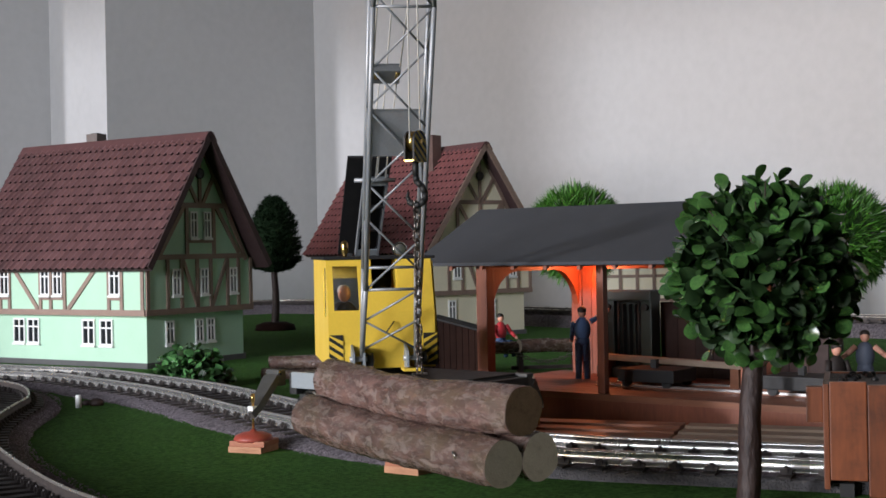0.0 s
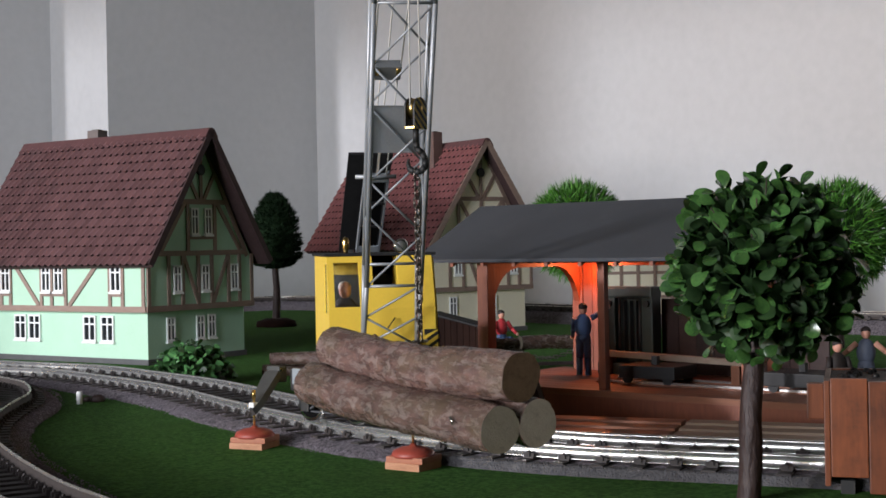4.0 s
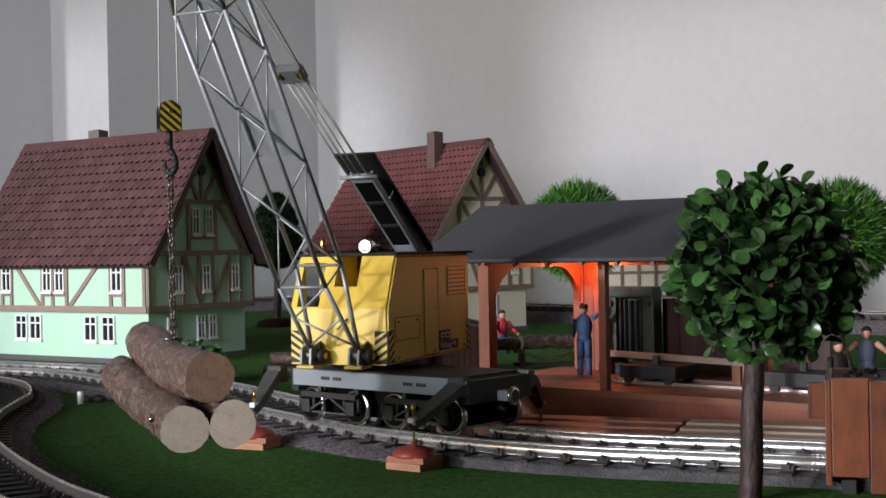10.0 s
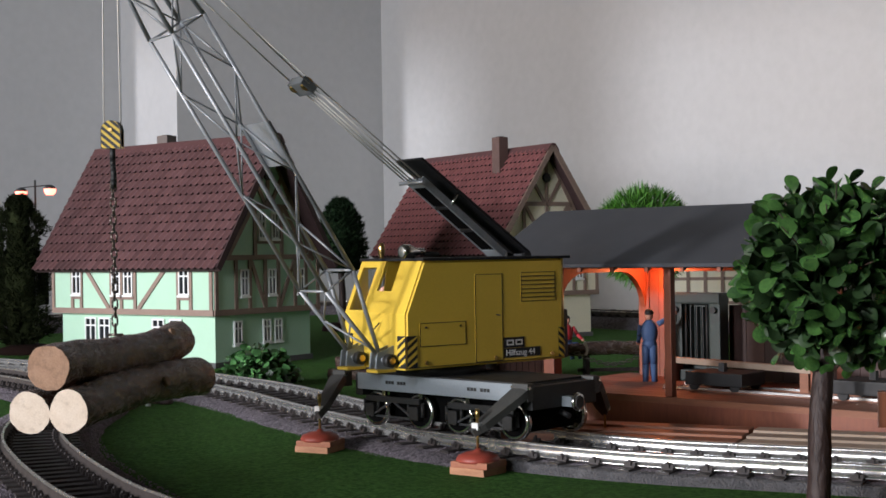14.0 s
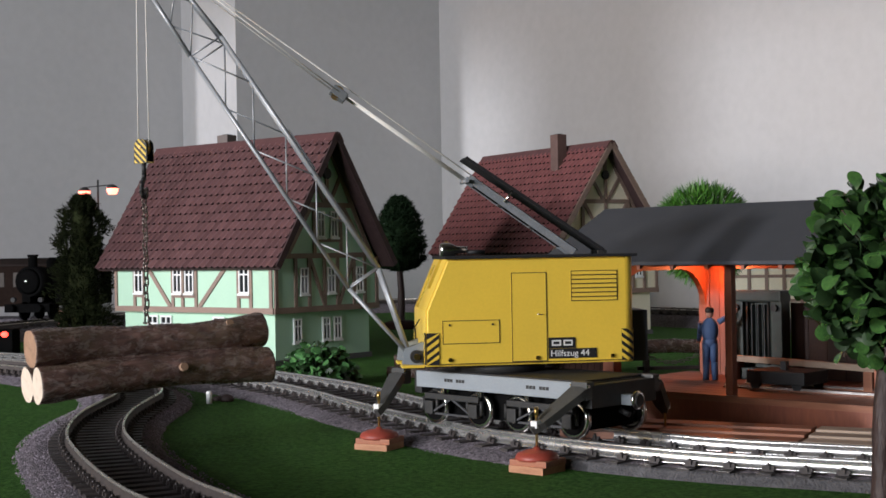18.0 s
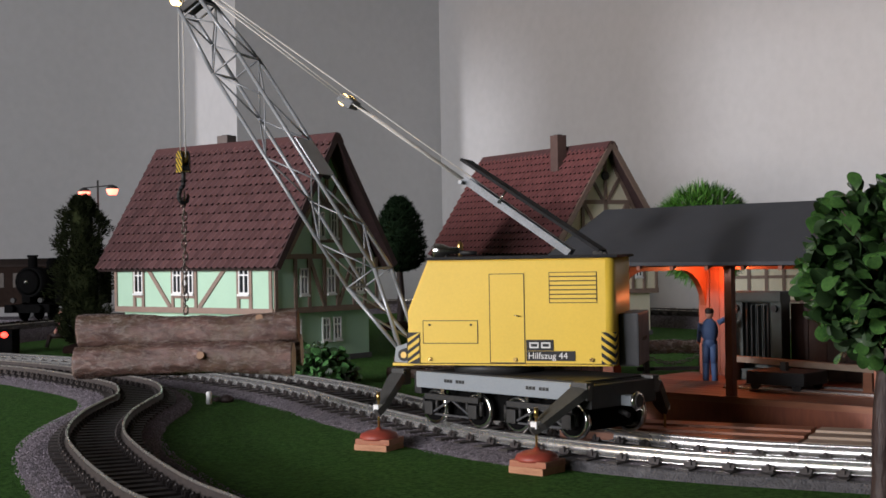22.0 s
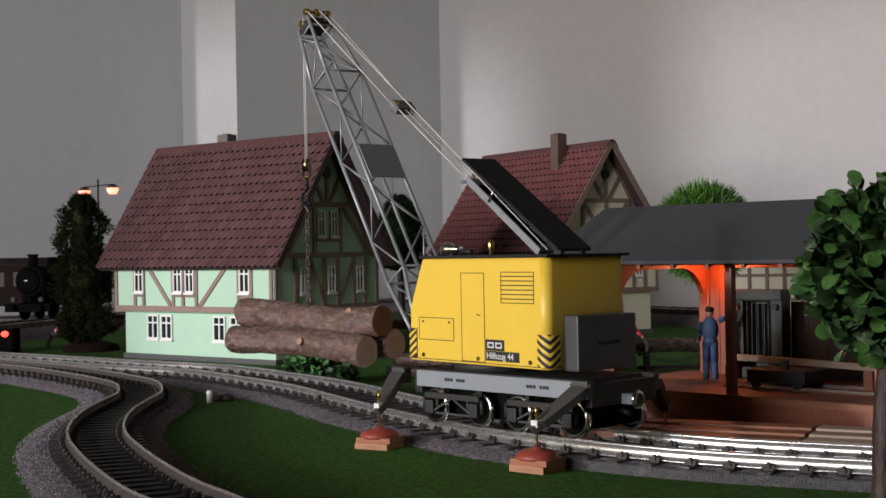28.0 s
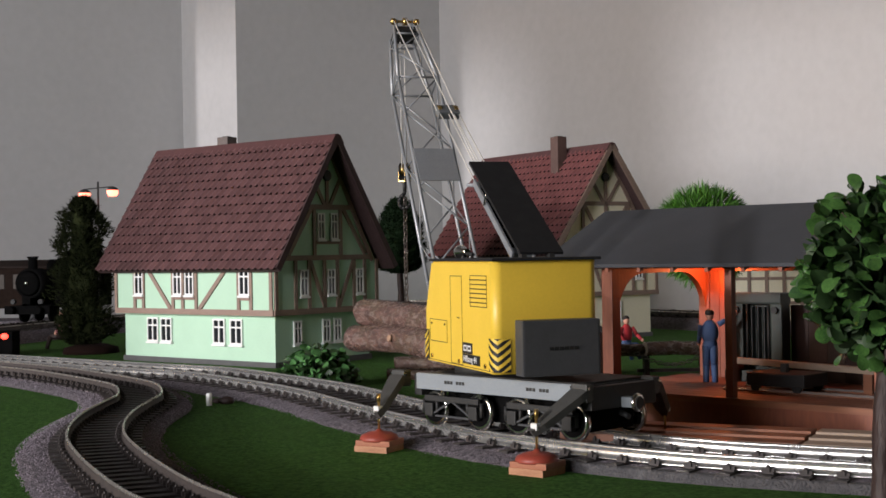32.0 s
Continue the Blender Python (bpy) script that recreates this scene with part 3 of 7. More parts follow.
track("outer_line", OUTER, "outer model railway line along the room walls", lift=0.0108, metal=RAIL_DULL, side=RAIL_SIDE, hw=0.0008)


# ---- half-timbered houses ----
def tile_mesh(w, l, mat):
    """A pantile with a hollow and a roll, rounded at its foot."""
    bm = bmesh.new()
    cols = [(0, 0.0013), (0.12, 0.0025), (0.26, 0.0023), (0.42, 0.0008), (0.64, 0.0001), (0.86, 0.0005), (1.02, 0.0014)]
    rows = []
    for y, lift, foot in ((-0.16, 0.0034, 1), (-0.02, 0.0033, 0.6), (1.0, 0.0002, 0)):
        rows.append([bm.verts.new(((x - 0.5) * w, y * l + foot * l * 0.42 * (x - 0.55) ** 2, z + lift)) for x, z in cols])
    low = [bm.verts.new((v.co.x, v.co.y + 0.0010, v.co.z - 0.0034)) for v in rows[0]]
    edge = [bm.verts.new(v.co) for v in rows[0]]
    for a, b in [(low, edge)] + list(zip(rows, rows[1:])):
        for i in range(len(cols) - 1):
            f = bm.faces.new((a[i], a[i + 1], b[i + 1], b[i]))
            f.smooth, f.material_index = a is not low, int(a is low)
    return mesh_of("tile", bm, [mat, TILE_ROW_SHADE])


def window_unit(parent, m, w, h, bars=True):
    """m: x along the wall, y outward, z up, at the window's lower middle."""
    f = 0.0017
    bm = ring(bmesh.new(), w, h, f, -0.001, 0.0016)
    win_ob = part("window", bm, WHITE, parent, "small white casement window")
    win_ob.matrix_local = m
    part("glazing_bar", boxed(-0.0009, 0.0009, -0.001, 0.0014, f, h - f), WHITE, win_ob)
    if bars:
        part("glazing_bar", boxed(-w / 2 + f, w / 2 - f, -0.001, 0.0012, h * 0.64, h * 0.64 + 0.0016), WHITE, win_ob)
    pane = boxed(-w / 2 + 0.0006, w / 2 - 0.0006, -0.0010, 0.0005, 0.0006, h - 0.0006)
    part("pane", pane, PANE, win_ob, "dark window pane")
    sill = boxed(-w / 2 - 0.001, w / 2 + 0.001, -0.001, 0.003, -0.0022, 0, bevel=0.0004)
    part("sill", sill, WHITE, win_ob)
    return win_ob


def half_timbered(label, m, L, W, zb, ze, zr, og, oe, wall_mat, tile_mat, seed, near):
    """Local frame: the long front lies on y = 0 from x = -L to 0, the gable that shows on x = 0, the ground on z = 0."""
    h = thing("half_timbered_house", label, "house", m)
    th = 0.003
    jut, fwd = 0.006, 0.008
    apex = (W / 2, zr - 0.005)
    eave_w = ze + 0.006
    # ground storey walls
    for nm, a in (("wall", (-L, 0, 0, th)), ("wall", (-L, 0, W - th, W)), ("wall", (-th, 0, th, W - th)), ("wall", (-L, -L + th, th, W - th))):
        part(nm, boxed(a[0], a[1], a[2], a[3], 0.0055, zb), wall_mat, h)
    part("plinth", boxed(-L - 0.002, 0.002, -0.002, W + 0.002, -0.002, 0.0055), PLINTH, h, "dark grey plinth")
    # upper storey, jutting a little
    u0, u1 = -L - jut, 0.007
    part("wall", boxed(u0, u1, -fwd, th - fwd, zb, eave_w), wall_mat, h)
    part("wall", boxed(u0, u1, W - th + fwd, W + fwd, zb, eave_w), wall_mat, h)
    for x in (u0, u1 - th):
        bm = bmesh.new()
        poly = [(th - fwd, zb), (W - th + fwd, zb), (W - th + fwd, eave_w), (apex[0], apex[1]), (th - fwd, eave_w)]
        a = [bm.verts.new((x, y, z)) for y, z in poly]
        b = [bm.verts.new((x + th, y, z)) for y, z in poly]
        bm.faces.new(a)
        bm.faces.new(b[::-1])
        for i in range(5):
            bm.faces.new((a[i], b[i], b[(i + 1) % 5], a[(i + 1) % 5]))
        bmesh.ops.recalc_face_normals(bm, faces=bm.faces[:])
        part("gable_wall", bm, wall_mat, h)
    # timbers on the front
    F, X = (0, -1, 0), (1, 0, 0)
    yF, xG = -fwd, u1
    part("floor_slab", boxed(u0, u1, -fwd, W + fwd, zb - 0.0004, zb), wall_mat, h)
    bw = 0.0052

    def front(x0, z0, x1, z1, w=bw):
        part("timber", beam(bmesh.new(), (x0, yF, z0), (x1, yF, z1), w, 0.0016, F), TIMBER, h)

    def gable(y0, z0, y1, z1, w=bw):
        part("timber", beam(bmesh.new(), (xG, y0, z0), (xG, y1, z1), w, 0.0016, X), TIMBER, h)

    fx = lambda q: u0 + (u1 - u0) * q
    front(u0, zb + 0.003, u1, zb + 0.003, 0.006)
    front(u0, eave_w - 0.002, u1, eave_w - 0.002, 0.005)
    for q in (0.008, 0.137, 0.196, 0.392, 0.455, 0.54, 0.80, 0.872, 0.988):
        front(fx(q), zb + 0.006, fx(q), eave_w - 0.004, 0.0042)
    for q0, q1 in ((0.225, 0.375), (0.73, 0.56)):
        front(fx(q0), eave_w - 0.004, fx(q1), zb + 0.006, 0.0046)
    hw = ze - zb
    zsill = zb + hw * 0.44
    for q0, q1 in ((0.137, 0.196), (0.392, 0.54), (0.80, 0.872)):
        front(fx(q0), zsill - 0.003, fx(q1), zsill - 0.003, 0.004)
    rz180 = lambda x, z: Matrix.Translation((x, yF - 0.0004, z)) @ Matrix.Rotation(math.pi, 4, "Z")
    for q, ww in ((0.1665, 0.0150), (0.4235, 0.0140), (0.5, 0.0140), (0.836, 0.0155)):
        window_unit(h, rz180(fx(q), zsill), ww, hw * 0.62)
    for q in (0.205, 0.30, 0.655, 0.765):
        x = -L + L * q
        window_unit(h, Matrix.Translation((x, -0.0004, zb * 0.42)) @ Matrix.Rotation(math.pi, 4, "Z"), 0.0185, zb * 0.50)
    # timbers on the gable
    gm = lambda x, y, z: Matrix.Translation((x + 0.0004, y, z)) @ Matrix.Rotation(-math.pi / 2, 4, "Z")
    z1, z2 = ze + 0.011, ze + (zr - ze) * 0.47
    slope = (zr - eave_w) / (W / 2)
    inset = lambda z: (z - eave_w) / slope if z > eave_w else 0.0
    gable(-fwd, zb + 0.003, W + fwd, zb + 0.003, 0.006)
    for z in (z1, z2):
        i = inset(z) + 0.002
        gable(i, z, W - i, z)
    for y in (0.003 - fwd, 0.16 * W, 0.30 * W, 0.46 * W, 0.60 * W, 0.78 * W, 0.90 * W, W - 0.003 + fwd):
        gable(y, zb + 0.006, y, z1 - 0.002, 0.0042)
    for y0, y1 in ((0.31 * W, 0.46 * W), (0.78 * W, 0.61 * W)):
        gable(y0, z1 - 0.002, y1, zb + 0.006, 0.0042)
    if near:
        for y in (0.36 * W, 0.64 * W):
            gable(y, z1, y, z2, 0.0042)
    else:
        gable(W / 2, z1, W / 2, z2, 0.0046)
        for s in (-1, 1):
            gable(W / 2 + s * 0.24 * W, z1, W / 2 + s * 0.24 * W, z2 - 0.002, 0.0046)
            gable(W / 2 + s * 0.22 * W, z2 - 0.003, W / 2 + s * 0.03 * W, z1 + 0.004, 0.0046)
    for s in (-1, 1):
        if near:
            gable(W / 2 + s * (W / 2 - inset(z1) - 0.010), z1 + 0.003, W / 2 + s * 0.17 * W, z2 - 0.002, 0.0044)
        gable(W / 2 + s * 0.004, z2 + 0.002, W / 2 + s * (W / 2 - inset(z2 + (zr - z2) * 0.42) - 0.002), z2 + (zr - z2) * 0.42, 0.0042)
        # verge boards along the slope
        gable(W / 2 + s * (W / 2 - 0.002), eave_w + 0.001, W / 2 + s * 0.003, apex[1] - 0.003, 0.0048)
    gable(W / 2, z2, W / 2, apex[1] - 0.006, 0.0042)
    if near:
        gable(0.36 * W, z1 + (z2 - z1) * 0.30, 0.64 * W, z1 + (z2 - z1) * 0.30, 0.0036)
    for y in (0.43 * W, 0.57 * W) if near else ():
        window_unit(h, gm(xG, y, z1 + (z2 - z1) * 0.36), 0.0105, (z2 - z1) * 0.52)
    for y in (0.245 * W, 0.53 * W, 0.84 * W):
        window_unit(h, gm(xG, y, zb + hw * 0.40), 0.0115, hw * 0.58)
    for y in (0.22 * W, 0.52 * W, 0.64 * W):
        window_unit(h, gm(0.0, y, zb * 0.42), 0.0115, zb * 0.46)
    zc = z2 + (zr - z2) * 0.46
    # Solid black disc on the wall in place of an unlit hole.
    hole_shade = lathe(bmesh.new(), [(0.0058, -0.001), (0.0058, 0.0022), (0.0046, 0.0026)], 18, Matrix.Translation((xG, W / 2, zc)) @ Matrix.Rotation(math.pi / 2, 4, "Y"))
    part("round_window", hole_shade, BLACK, h, "black disc standing for the dark round gable opening")
    # roof
    x0, x1 = -L - og, og
    nl = math.hypot(W / 2 + oe, zr - ze)
    for s in (-1, 1):
        eave = Vector((0, W / 2 + s * (W / 2 + oe), ze))
        ridge = Vector((0, W / 2, zr))
        up = (ridge - eave).normalized()
        out = Vector((0, s * up.z, -s * up.y)) if s > 0 else Vector((0, -up.z, up.y))
        if out.z < 0:
            out = -out
        bm = bmesh.new()
        pts = [eave, ridge, ridge - out * 0.004, eave - out * 0.004]
        a = [bm.verts.new(p + Vector((x0, 0, 0))) for p in pts]
        b = [bm.verts.new(p + Vector((x1, 0, 0))) for p in pts]
        bm.faces.new(a)
        bm.faces.new(b[::-1])
        for i in range(4):
            bm.faces.new((a[i], b[i], b[(i + 1) % 4], a[(i + 1) % 4]))
        bmesh.ops.recalc_face_normals(bm, faces=bm.faces[:])
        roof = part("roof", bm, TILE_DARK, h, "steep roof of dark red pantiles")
        rows_n, cols_n = (14, 31) if near else (15, 31)
        w, l = (x1 - x0) / cols_n, nl / rows_n
        me = tile_mesh(w, l, tile_mat)
        # tile frame: x along the eave, y up the slope
        xa = Vector((1, 0, 0)) if s < 0 else Vector((-1, 0, 0))
        basis = Matrix((xa, up, xa.cross(up))).transposed().to_4x4()
        bmj = []
        rnd = random.Random(seed)
        for r in range(rows_n):
            for c in range(cols_n):
                x = x0 + w * (c + 0.5)
                p = eave + up * (l * r) + out * 0.0004
                mm = Matrix.Translation((x, p.y, p.z)) @ basis @ Euler((rnd.uniform(-0.02, 0.02), 0, rnd.uniform(-0.02, 0.02))).to_matrix().to_4x4()
                if s < 0 and near and c >= 10:
                    shared("tile", me, roof, mm)
                else:
                    bmj.append(mm)
        verts, faces = [], []
        vs, fs = [v.co.copy() for v in me.vertices], [tuple(f.vertices) for f in me.polygons]
        for mm in bmj:
            k = len(verts)
            verts += [mm @ v for v in vs]
            faces += [tuple(k + i for i in f) for f in fs]
        mj = bpy.data.meshes.new("tile_rows")
        mj.from_pydata(verts, [], faces)
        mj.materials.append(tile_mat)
        mj.materials.append(TILE_ROW_SHADE)
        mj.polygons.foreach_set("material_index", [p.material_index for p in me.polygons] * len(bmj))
        ob = new("tile", mj)
        ob.parent = roof
        ob["kind"] = "stuff"
        # verge boards on the gable edges
        for x in (x1, x0 - 0.002):
            bm = bmesh.new()
            pts = [eave + out * 0.0034, ridge + out * 0.0034, ridge - out * 0.0034, eave - out * 0.0034]
            a = [bm.verts.new(p + Vector((x, 0, 0))) for p in pts]
            b = [bm.verts.new(p + Vector((x + 0.002, 0, 0))) for p in pts]
            bm.faces.new(a)
            bm.faces.new(b[::-1])
            for i in range(4):
                bm.faces.new((a[i], b[i], b[(i + 1) % 4], a[(i + 1) % 4]))
            bmesh.ops.recalc_face_normals(bm, faces=bm.faces[:])
            part("verge_board", bm, TIMBER if not near else TILE_DARK, h)
        cap = eave + up * (nl - 0.0046) + out * 0.0032
        part("ridge_cap", beam(bmesh.new(), cap + Vector((x0, 0, 0)), cap + Vector((x1 + 0.002, 0, 0)), 0.0105, 0.0016, out), RIDGE, h, "dark red ridge capping")
    part("ridge", rodded((x0, W / 2, zr + 0.0014), (x1 + 0.002, W / 2, zr + 0.0014), 0.0026, 10), RIDGE, h)
    return h


def chimney(h, x, y, z0, z1, sx, sy, mat):
    bm = boxed(x - sx / 2, x + sx / 2, y - sy / 2, y + sy / 2, z0, z1, bevel=0.0006)
    c = part("chimney", bm, mat, h, "square brown chimney")
    part("chimney_flue", boxed(x - sx / 4, x + sx / 4, y - sy / 4, y + sy / 4, z1, z1 + 0.001), BLACK, c)


H1_AT, H1_YAW = (-0.170, 1.361), 39.2
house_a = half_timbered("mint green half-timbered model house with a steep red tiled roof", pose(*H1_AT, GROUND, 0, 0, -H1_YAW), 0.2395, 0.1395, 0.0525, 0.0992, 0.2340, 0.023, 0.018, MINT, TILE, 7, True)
CHIM = paint("chimney_brown", (0.13, 0.105, 0.095), 0.8, vary=0.15)
chimney(house_a, -0.1585, 0.082, 0.20, 0.2470, 0.017, 0.014, CHIM)
H2_AT, H2_YAW = (0.1387, 1.6915), 59.4
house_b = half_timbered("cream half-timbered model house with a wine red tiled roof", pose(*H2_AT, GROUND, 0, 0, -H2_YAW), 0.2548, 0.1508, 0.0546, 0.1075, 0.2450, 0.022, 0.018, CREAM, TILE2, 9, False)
CHIM2 = paint("chimney_red", (0.105, 0.062, 0.052), 0.8, vary=0.15)
chimney(house_b, -0.0685, 0.058, 0.18, 0.2625, 0.0165, 0.0145, CHIM2)

# ---- the rail crane ----
AXIS, BASE_TURN = (0.0312, 0.78), -47.0
PHI = [(0, 273.9), (4.4, 273.9), (5.5, 267.9), (6.5, 263.1), (7, 260.9), (7.5, 257.4), (8, 254.3), (9, 247.6), (10, 241.3), (12, 228.5), (13, 221.0), (14.5, 212.0), (17, 193.4), (19, 181.2), (21, 169.6), (23, 158.0), (25.5, 143.0),
       (28, 128.8), (29.5, 121.6), (32, 108.2)]
W_, LF, LB, LE, ZB, ZM, ZT = 0.0296, 0.0455, 0.072, 0.0333, 0.0548, 0.0852, 0.1137
crane = thing("rail_crane", "yellow model rail crane with grey lattice boom on the track", "crane", pose(*AXIS, 0, 0, 0, BASE_TURN))


def striped(parent, m, w, h, flip=1):
    """Black board with yellow slanting bars; x across, z up, y out."""
    b = part("warning_board", boxed(0, w, 0, 0.0003, 0, h), BLACK, parent, "black and yellow hazard stripes")
    b.matrix_local = m
    n = 4
    for k in range(n):
        z = h * (k + 0.25) / n
        bm = bmesh.new()
        dz = h * 0.14 * flip
        lo, hi = (z, z + h * 0.13)
        vs = [bm.verts.new((x, 0.0005, max(0, min(h, q)))) for x, q in ((0, lo - dz), (w, lo + dz), (w, hi + dz), (0, hi - dz))]
        bm.faces.new(vs)
        part("stripe", bm, YELLOW, b)
    return b


def wrapped_stripes(parent, arc, tails, z0, h):
    """Hazard board bent round a corner; arc from the side to the rear, tails the flat lengths beyond it."""
    path = [Vector((arc[0][0] + tails[0], arc[0][1], 0))] + [Vector((x, q, 0)) for x, q in arc] + [Vector((arc[-1][0], arc[-1][1] - tails[1], 0))]
    run = [0.0]
    for p, q in zip(path, path[1:]):
        run.append(run[-1] + (q - p).length)
    mid = Vector((arc[0][0], arc[-1][1], 0))

    def band(lift, low, high):
        bm = bmesh.new()
        rows = []
        for k, p in enumerate(path):
            if k == 0:
                o = Vector((0, 1, 0))
            elif k == len(path) - 1:
                o = Vector((-1, 0, 0))
            else:
                o = (p - mid).normalized()
            rows.append([bm.verts.new(p + o * lift + Vector((0, 0, min(z0 + h, max(z0, f(run[k])))))) for f in (low, high)])
        for a, b in zip(rows, rows[1:]):
            bm.faces.new((a[0], b[0], b[1], a[1])).smooth = True
        return bm

    board = part("warning_board", band(0.0003, lambda u: z0, lambda u: z0 + h), BLACK, parent, "black and yellow hazard stripes bent round the corner")
    turn = run[-1] * 0.52
    for k in range(5):
        low = lambda u, k=k: z0 + h * (k - 0.75) / 4 + abs(u - turn) * 0.75
        part("stripe", band(0.0005, low, lambda u: low(u) + h * 0.12), YELLOW, board)


def superstructure():
    RC = 0.0050
    side = [(LF, ZB), (LF, ZM), (LE, ZT), (-LB + RC, ZT), (-LB + RC, ZB)]
    t = 0.0014
    body = part("superstructure", prism(bmesh.new(), [(-LB + t, ZB), (LF - t, ZB), (LF - t, ZB + t), (-LB + t, ZB + t)], -W_ + t, W_ - t), YELLOW, crane, "yellow sheet metal crane house with rounded edges")
    for s in (-1, 1):
        y0, y1 = min(s * W_, s * (W_ - t)), max(s * W_, s * (W_ - t))
        if s < 0:
            xa, xb, za, zb = 0.0125, 0.0300, ZM - 0.003, ZT - 0.0045
            for poly in ([(-LB + RC, ZB), (xa, ZB), (xa, ZT), (-LB + RC, ZT)], [(xa, ZB), (LF, ZB), (LF, za), (xa, za)], [(xa, zb), (xb, zb), (xb, ZT), (xa, ZT)],
                         [(xb, za), (LF, za), (LF, ZM), (LE, ZT), (xb, ZT)]):
                part("side_wall", prism(bmesh.new(), poly, y0, y1), YELLOW, body)
            continue
        bm = prism(bmesh.new(), side, y0, y1)
        es = [e for e in bm.edges if all(abs(abs(v.co.y) - W_) < 1e-6 for v in e.verts) and any(v.co.x > -LB + RC + 1e-5 for v in e.verts)]
        bmesh.ops.bevel(bm, geom=es, offset=0.0012, segments=3, affect="EDGES")
        part("side_wall", bm, YELLOW, body)
    # rear wall bent round both corners
    quarter = [k * math.pi / 2 / 8 for k in range(9)]
    bend = [(-LB + RC - RC * math.sin(a), W_ - RC + RC * math.cos(a)) for a in quarter]
    bend += [(x, -q) for x, q in bend[::-1]]
    inner = [(-LB + RC - (RC - t) * math.sin(a), W_ - RC + (RC - t) * math.cos(a)) for a in quarter]
    inner += [(x, -q) for x, q in inner[::-1]]
    bm = bmesh.new()
    rows = [[bm.verts.new((x, q, z)) for x, q in pts] for pts, z in ((inner, ZB), (bend, ZB), (bend, ZT), (inner, ZT))]
    for a, b in zip(rows, rows[1:]):
        for k in range(len(bend) - 1):
            bm.faces.new((a[k], a[k + 1], b[k + 1], b[k])).smooth = b is rows[2]
    bmesh.ops.recalc_face_normals(bm, faces=bm.faces[:])
    part("rear_wall", bm, YELLOW, body)
    part("front_wall", prism(bmesh.new(), [(LF, ZB), (LF, ZM), (LF - t, ZM), (LF - t, ZB)], -W_ + t, W_ - t), YELLOW, body)

    def slope(s0, s1, v0, v1):
        a = Vector((LF, 0, ZM)).lerp(Vector((LE, 0, ZT)), s0)
        b = Vector((LF, 0, ZM)).lerp(Vector((LE, 0, ZT)), s1)
        part("front_panel", prism(bmesh.new(), [(a.x, a.z), (b.x, b.z), (b.x - t, b.z - 0.0004), (a.x - t, a.z - 0.0004)], v0, v1), YELLOW, body)

    slope(0, 1, 0.0090, W_ - t)
    slope(0, 0.42, -0.0050, 0.0090)
    slope(0, 1, -0.0125, -0.0050)
    slope(0, 0.04, -0.0262, -0.0125)
    slope(0.88, 1, -0.0262, -0.0125)
    slope(0, 1, -W_ + t, -0.0262)
    # walls of the boom slot and the cab's back
    for y in (-0.0062, 0.0090):
        part("slot_wall", prism(bmesh.new(), [(LF - 0.004, ZB + t), (LE - 0.001, ZT), (0.012, ZT), (0.012, ZB + t)], y, y + 0.0012), YELLOW, body)
    zc = ZT - 0.0105
    # Lower back is coloured black to stand for the cab's unlit depth.
    part("cab_back", prism(bmesh.new(), [(0.011, ZB + t), (0.011, zc), (0.0118, zc), (0.0118, ZB + t)], -W_ + t, W_ - t), BLACK, body, "back of the cab, black for the unlit depth")
    part("cab_back", prism(bmesh.new(), [(0.011, zc), (0.011, ZT), (0.0118, ZT), (0.0118, zc)], -W_ + t, -0.0062), YELLOW_DK, body)
    # flat roof
    part("roof", boxed(-LB - 0.002, LE + 0.001, -W_ - 0.0012, W_ + 0.0012, ZT, ZT + 0.0016, bevel=0.0004), ROOFBLACK, body, "black overhanging roof plate")
    # panes
    a, b = Vector((LF - 0.0009, 0, ZM)), Vector((LE - 0.0009, 0, ZT))
    p, q = a.lerp(b, 0.04), a.lerp(b, 0.88)
    bm = prism(bmesh.new(), [(p.x, p.z), (q.x, q.z), (q.x - 0.0003, q.z), (p.x - 0.0003, p.z)], -0.0262, -0.0125)
    pane = part("windscreen", bm, WINDOWGLASS, body, "clear cab windscreen")
    pane.visible_shadow = False
    # side window of the cab on the hidden side
    side_pane = part("side_window", boxed(0.0125, 0.0300, -W_ + 0.0004, -W_ + 0.0008, ZM - 0.003, ZT - 0.0045), WINDOWGLASS, body, "clear side window of the cab")
    side_pane.visible_shadow = False
    # door, hatch and grille on the side that shows
    y = W_ + 0.0002
    lines = lambda x0, x1, z0, z1, w=0.0004: [(x0, x1, z0, z0 + w), (x0, x1, z1 - w, z1), (x0, x0 + w, z0, z1), (x1 - w, x1, z0, z1)]

    def panel(name, x0, x1, z0, z1, label):
        ob = part(name, boxed(x0, x1, W_, y, z0, z1), YELLOW, body, label)
        bm = bmesh.new()
        for q in lines(x0, x1, z0, z1):
            box(bm, q[0], q[1], y, y + 0.0001, q[2], q[3])
        part("seam", bm, BLACK, ob)
        return ob

    for s in (1,):
        door = panel("door", -0.0222, -0.0022, ZB + 0.0015, 0.1057, "yellow side door with a black seam")
        part("handle", rodded((-0.0195, y + 0.0008, 0.0822), (-0.0165, y + 0.0008, 0.0826), 0.0004, 6), CHROME, door)
        hatch = panel("hatch", 0.0045, 0.0365, 0.0670, 0.0800, "yellow maintenance hatch")
        for x in (0.0085, 0.0325):
            part("rivet", rodded((x, y, 0.0775), (x, y + 0.0006, 0.0775), 0.0006, 8), BLACK, hatch)
        grille = panel("grille", -0.0625, -0.0360, 0.0892, 0.1062, "black edged ventilation grille")
        for k in range(1, 7):
            z = 0.0892 + (0.1062 - 0.0892) * k / 7
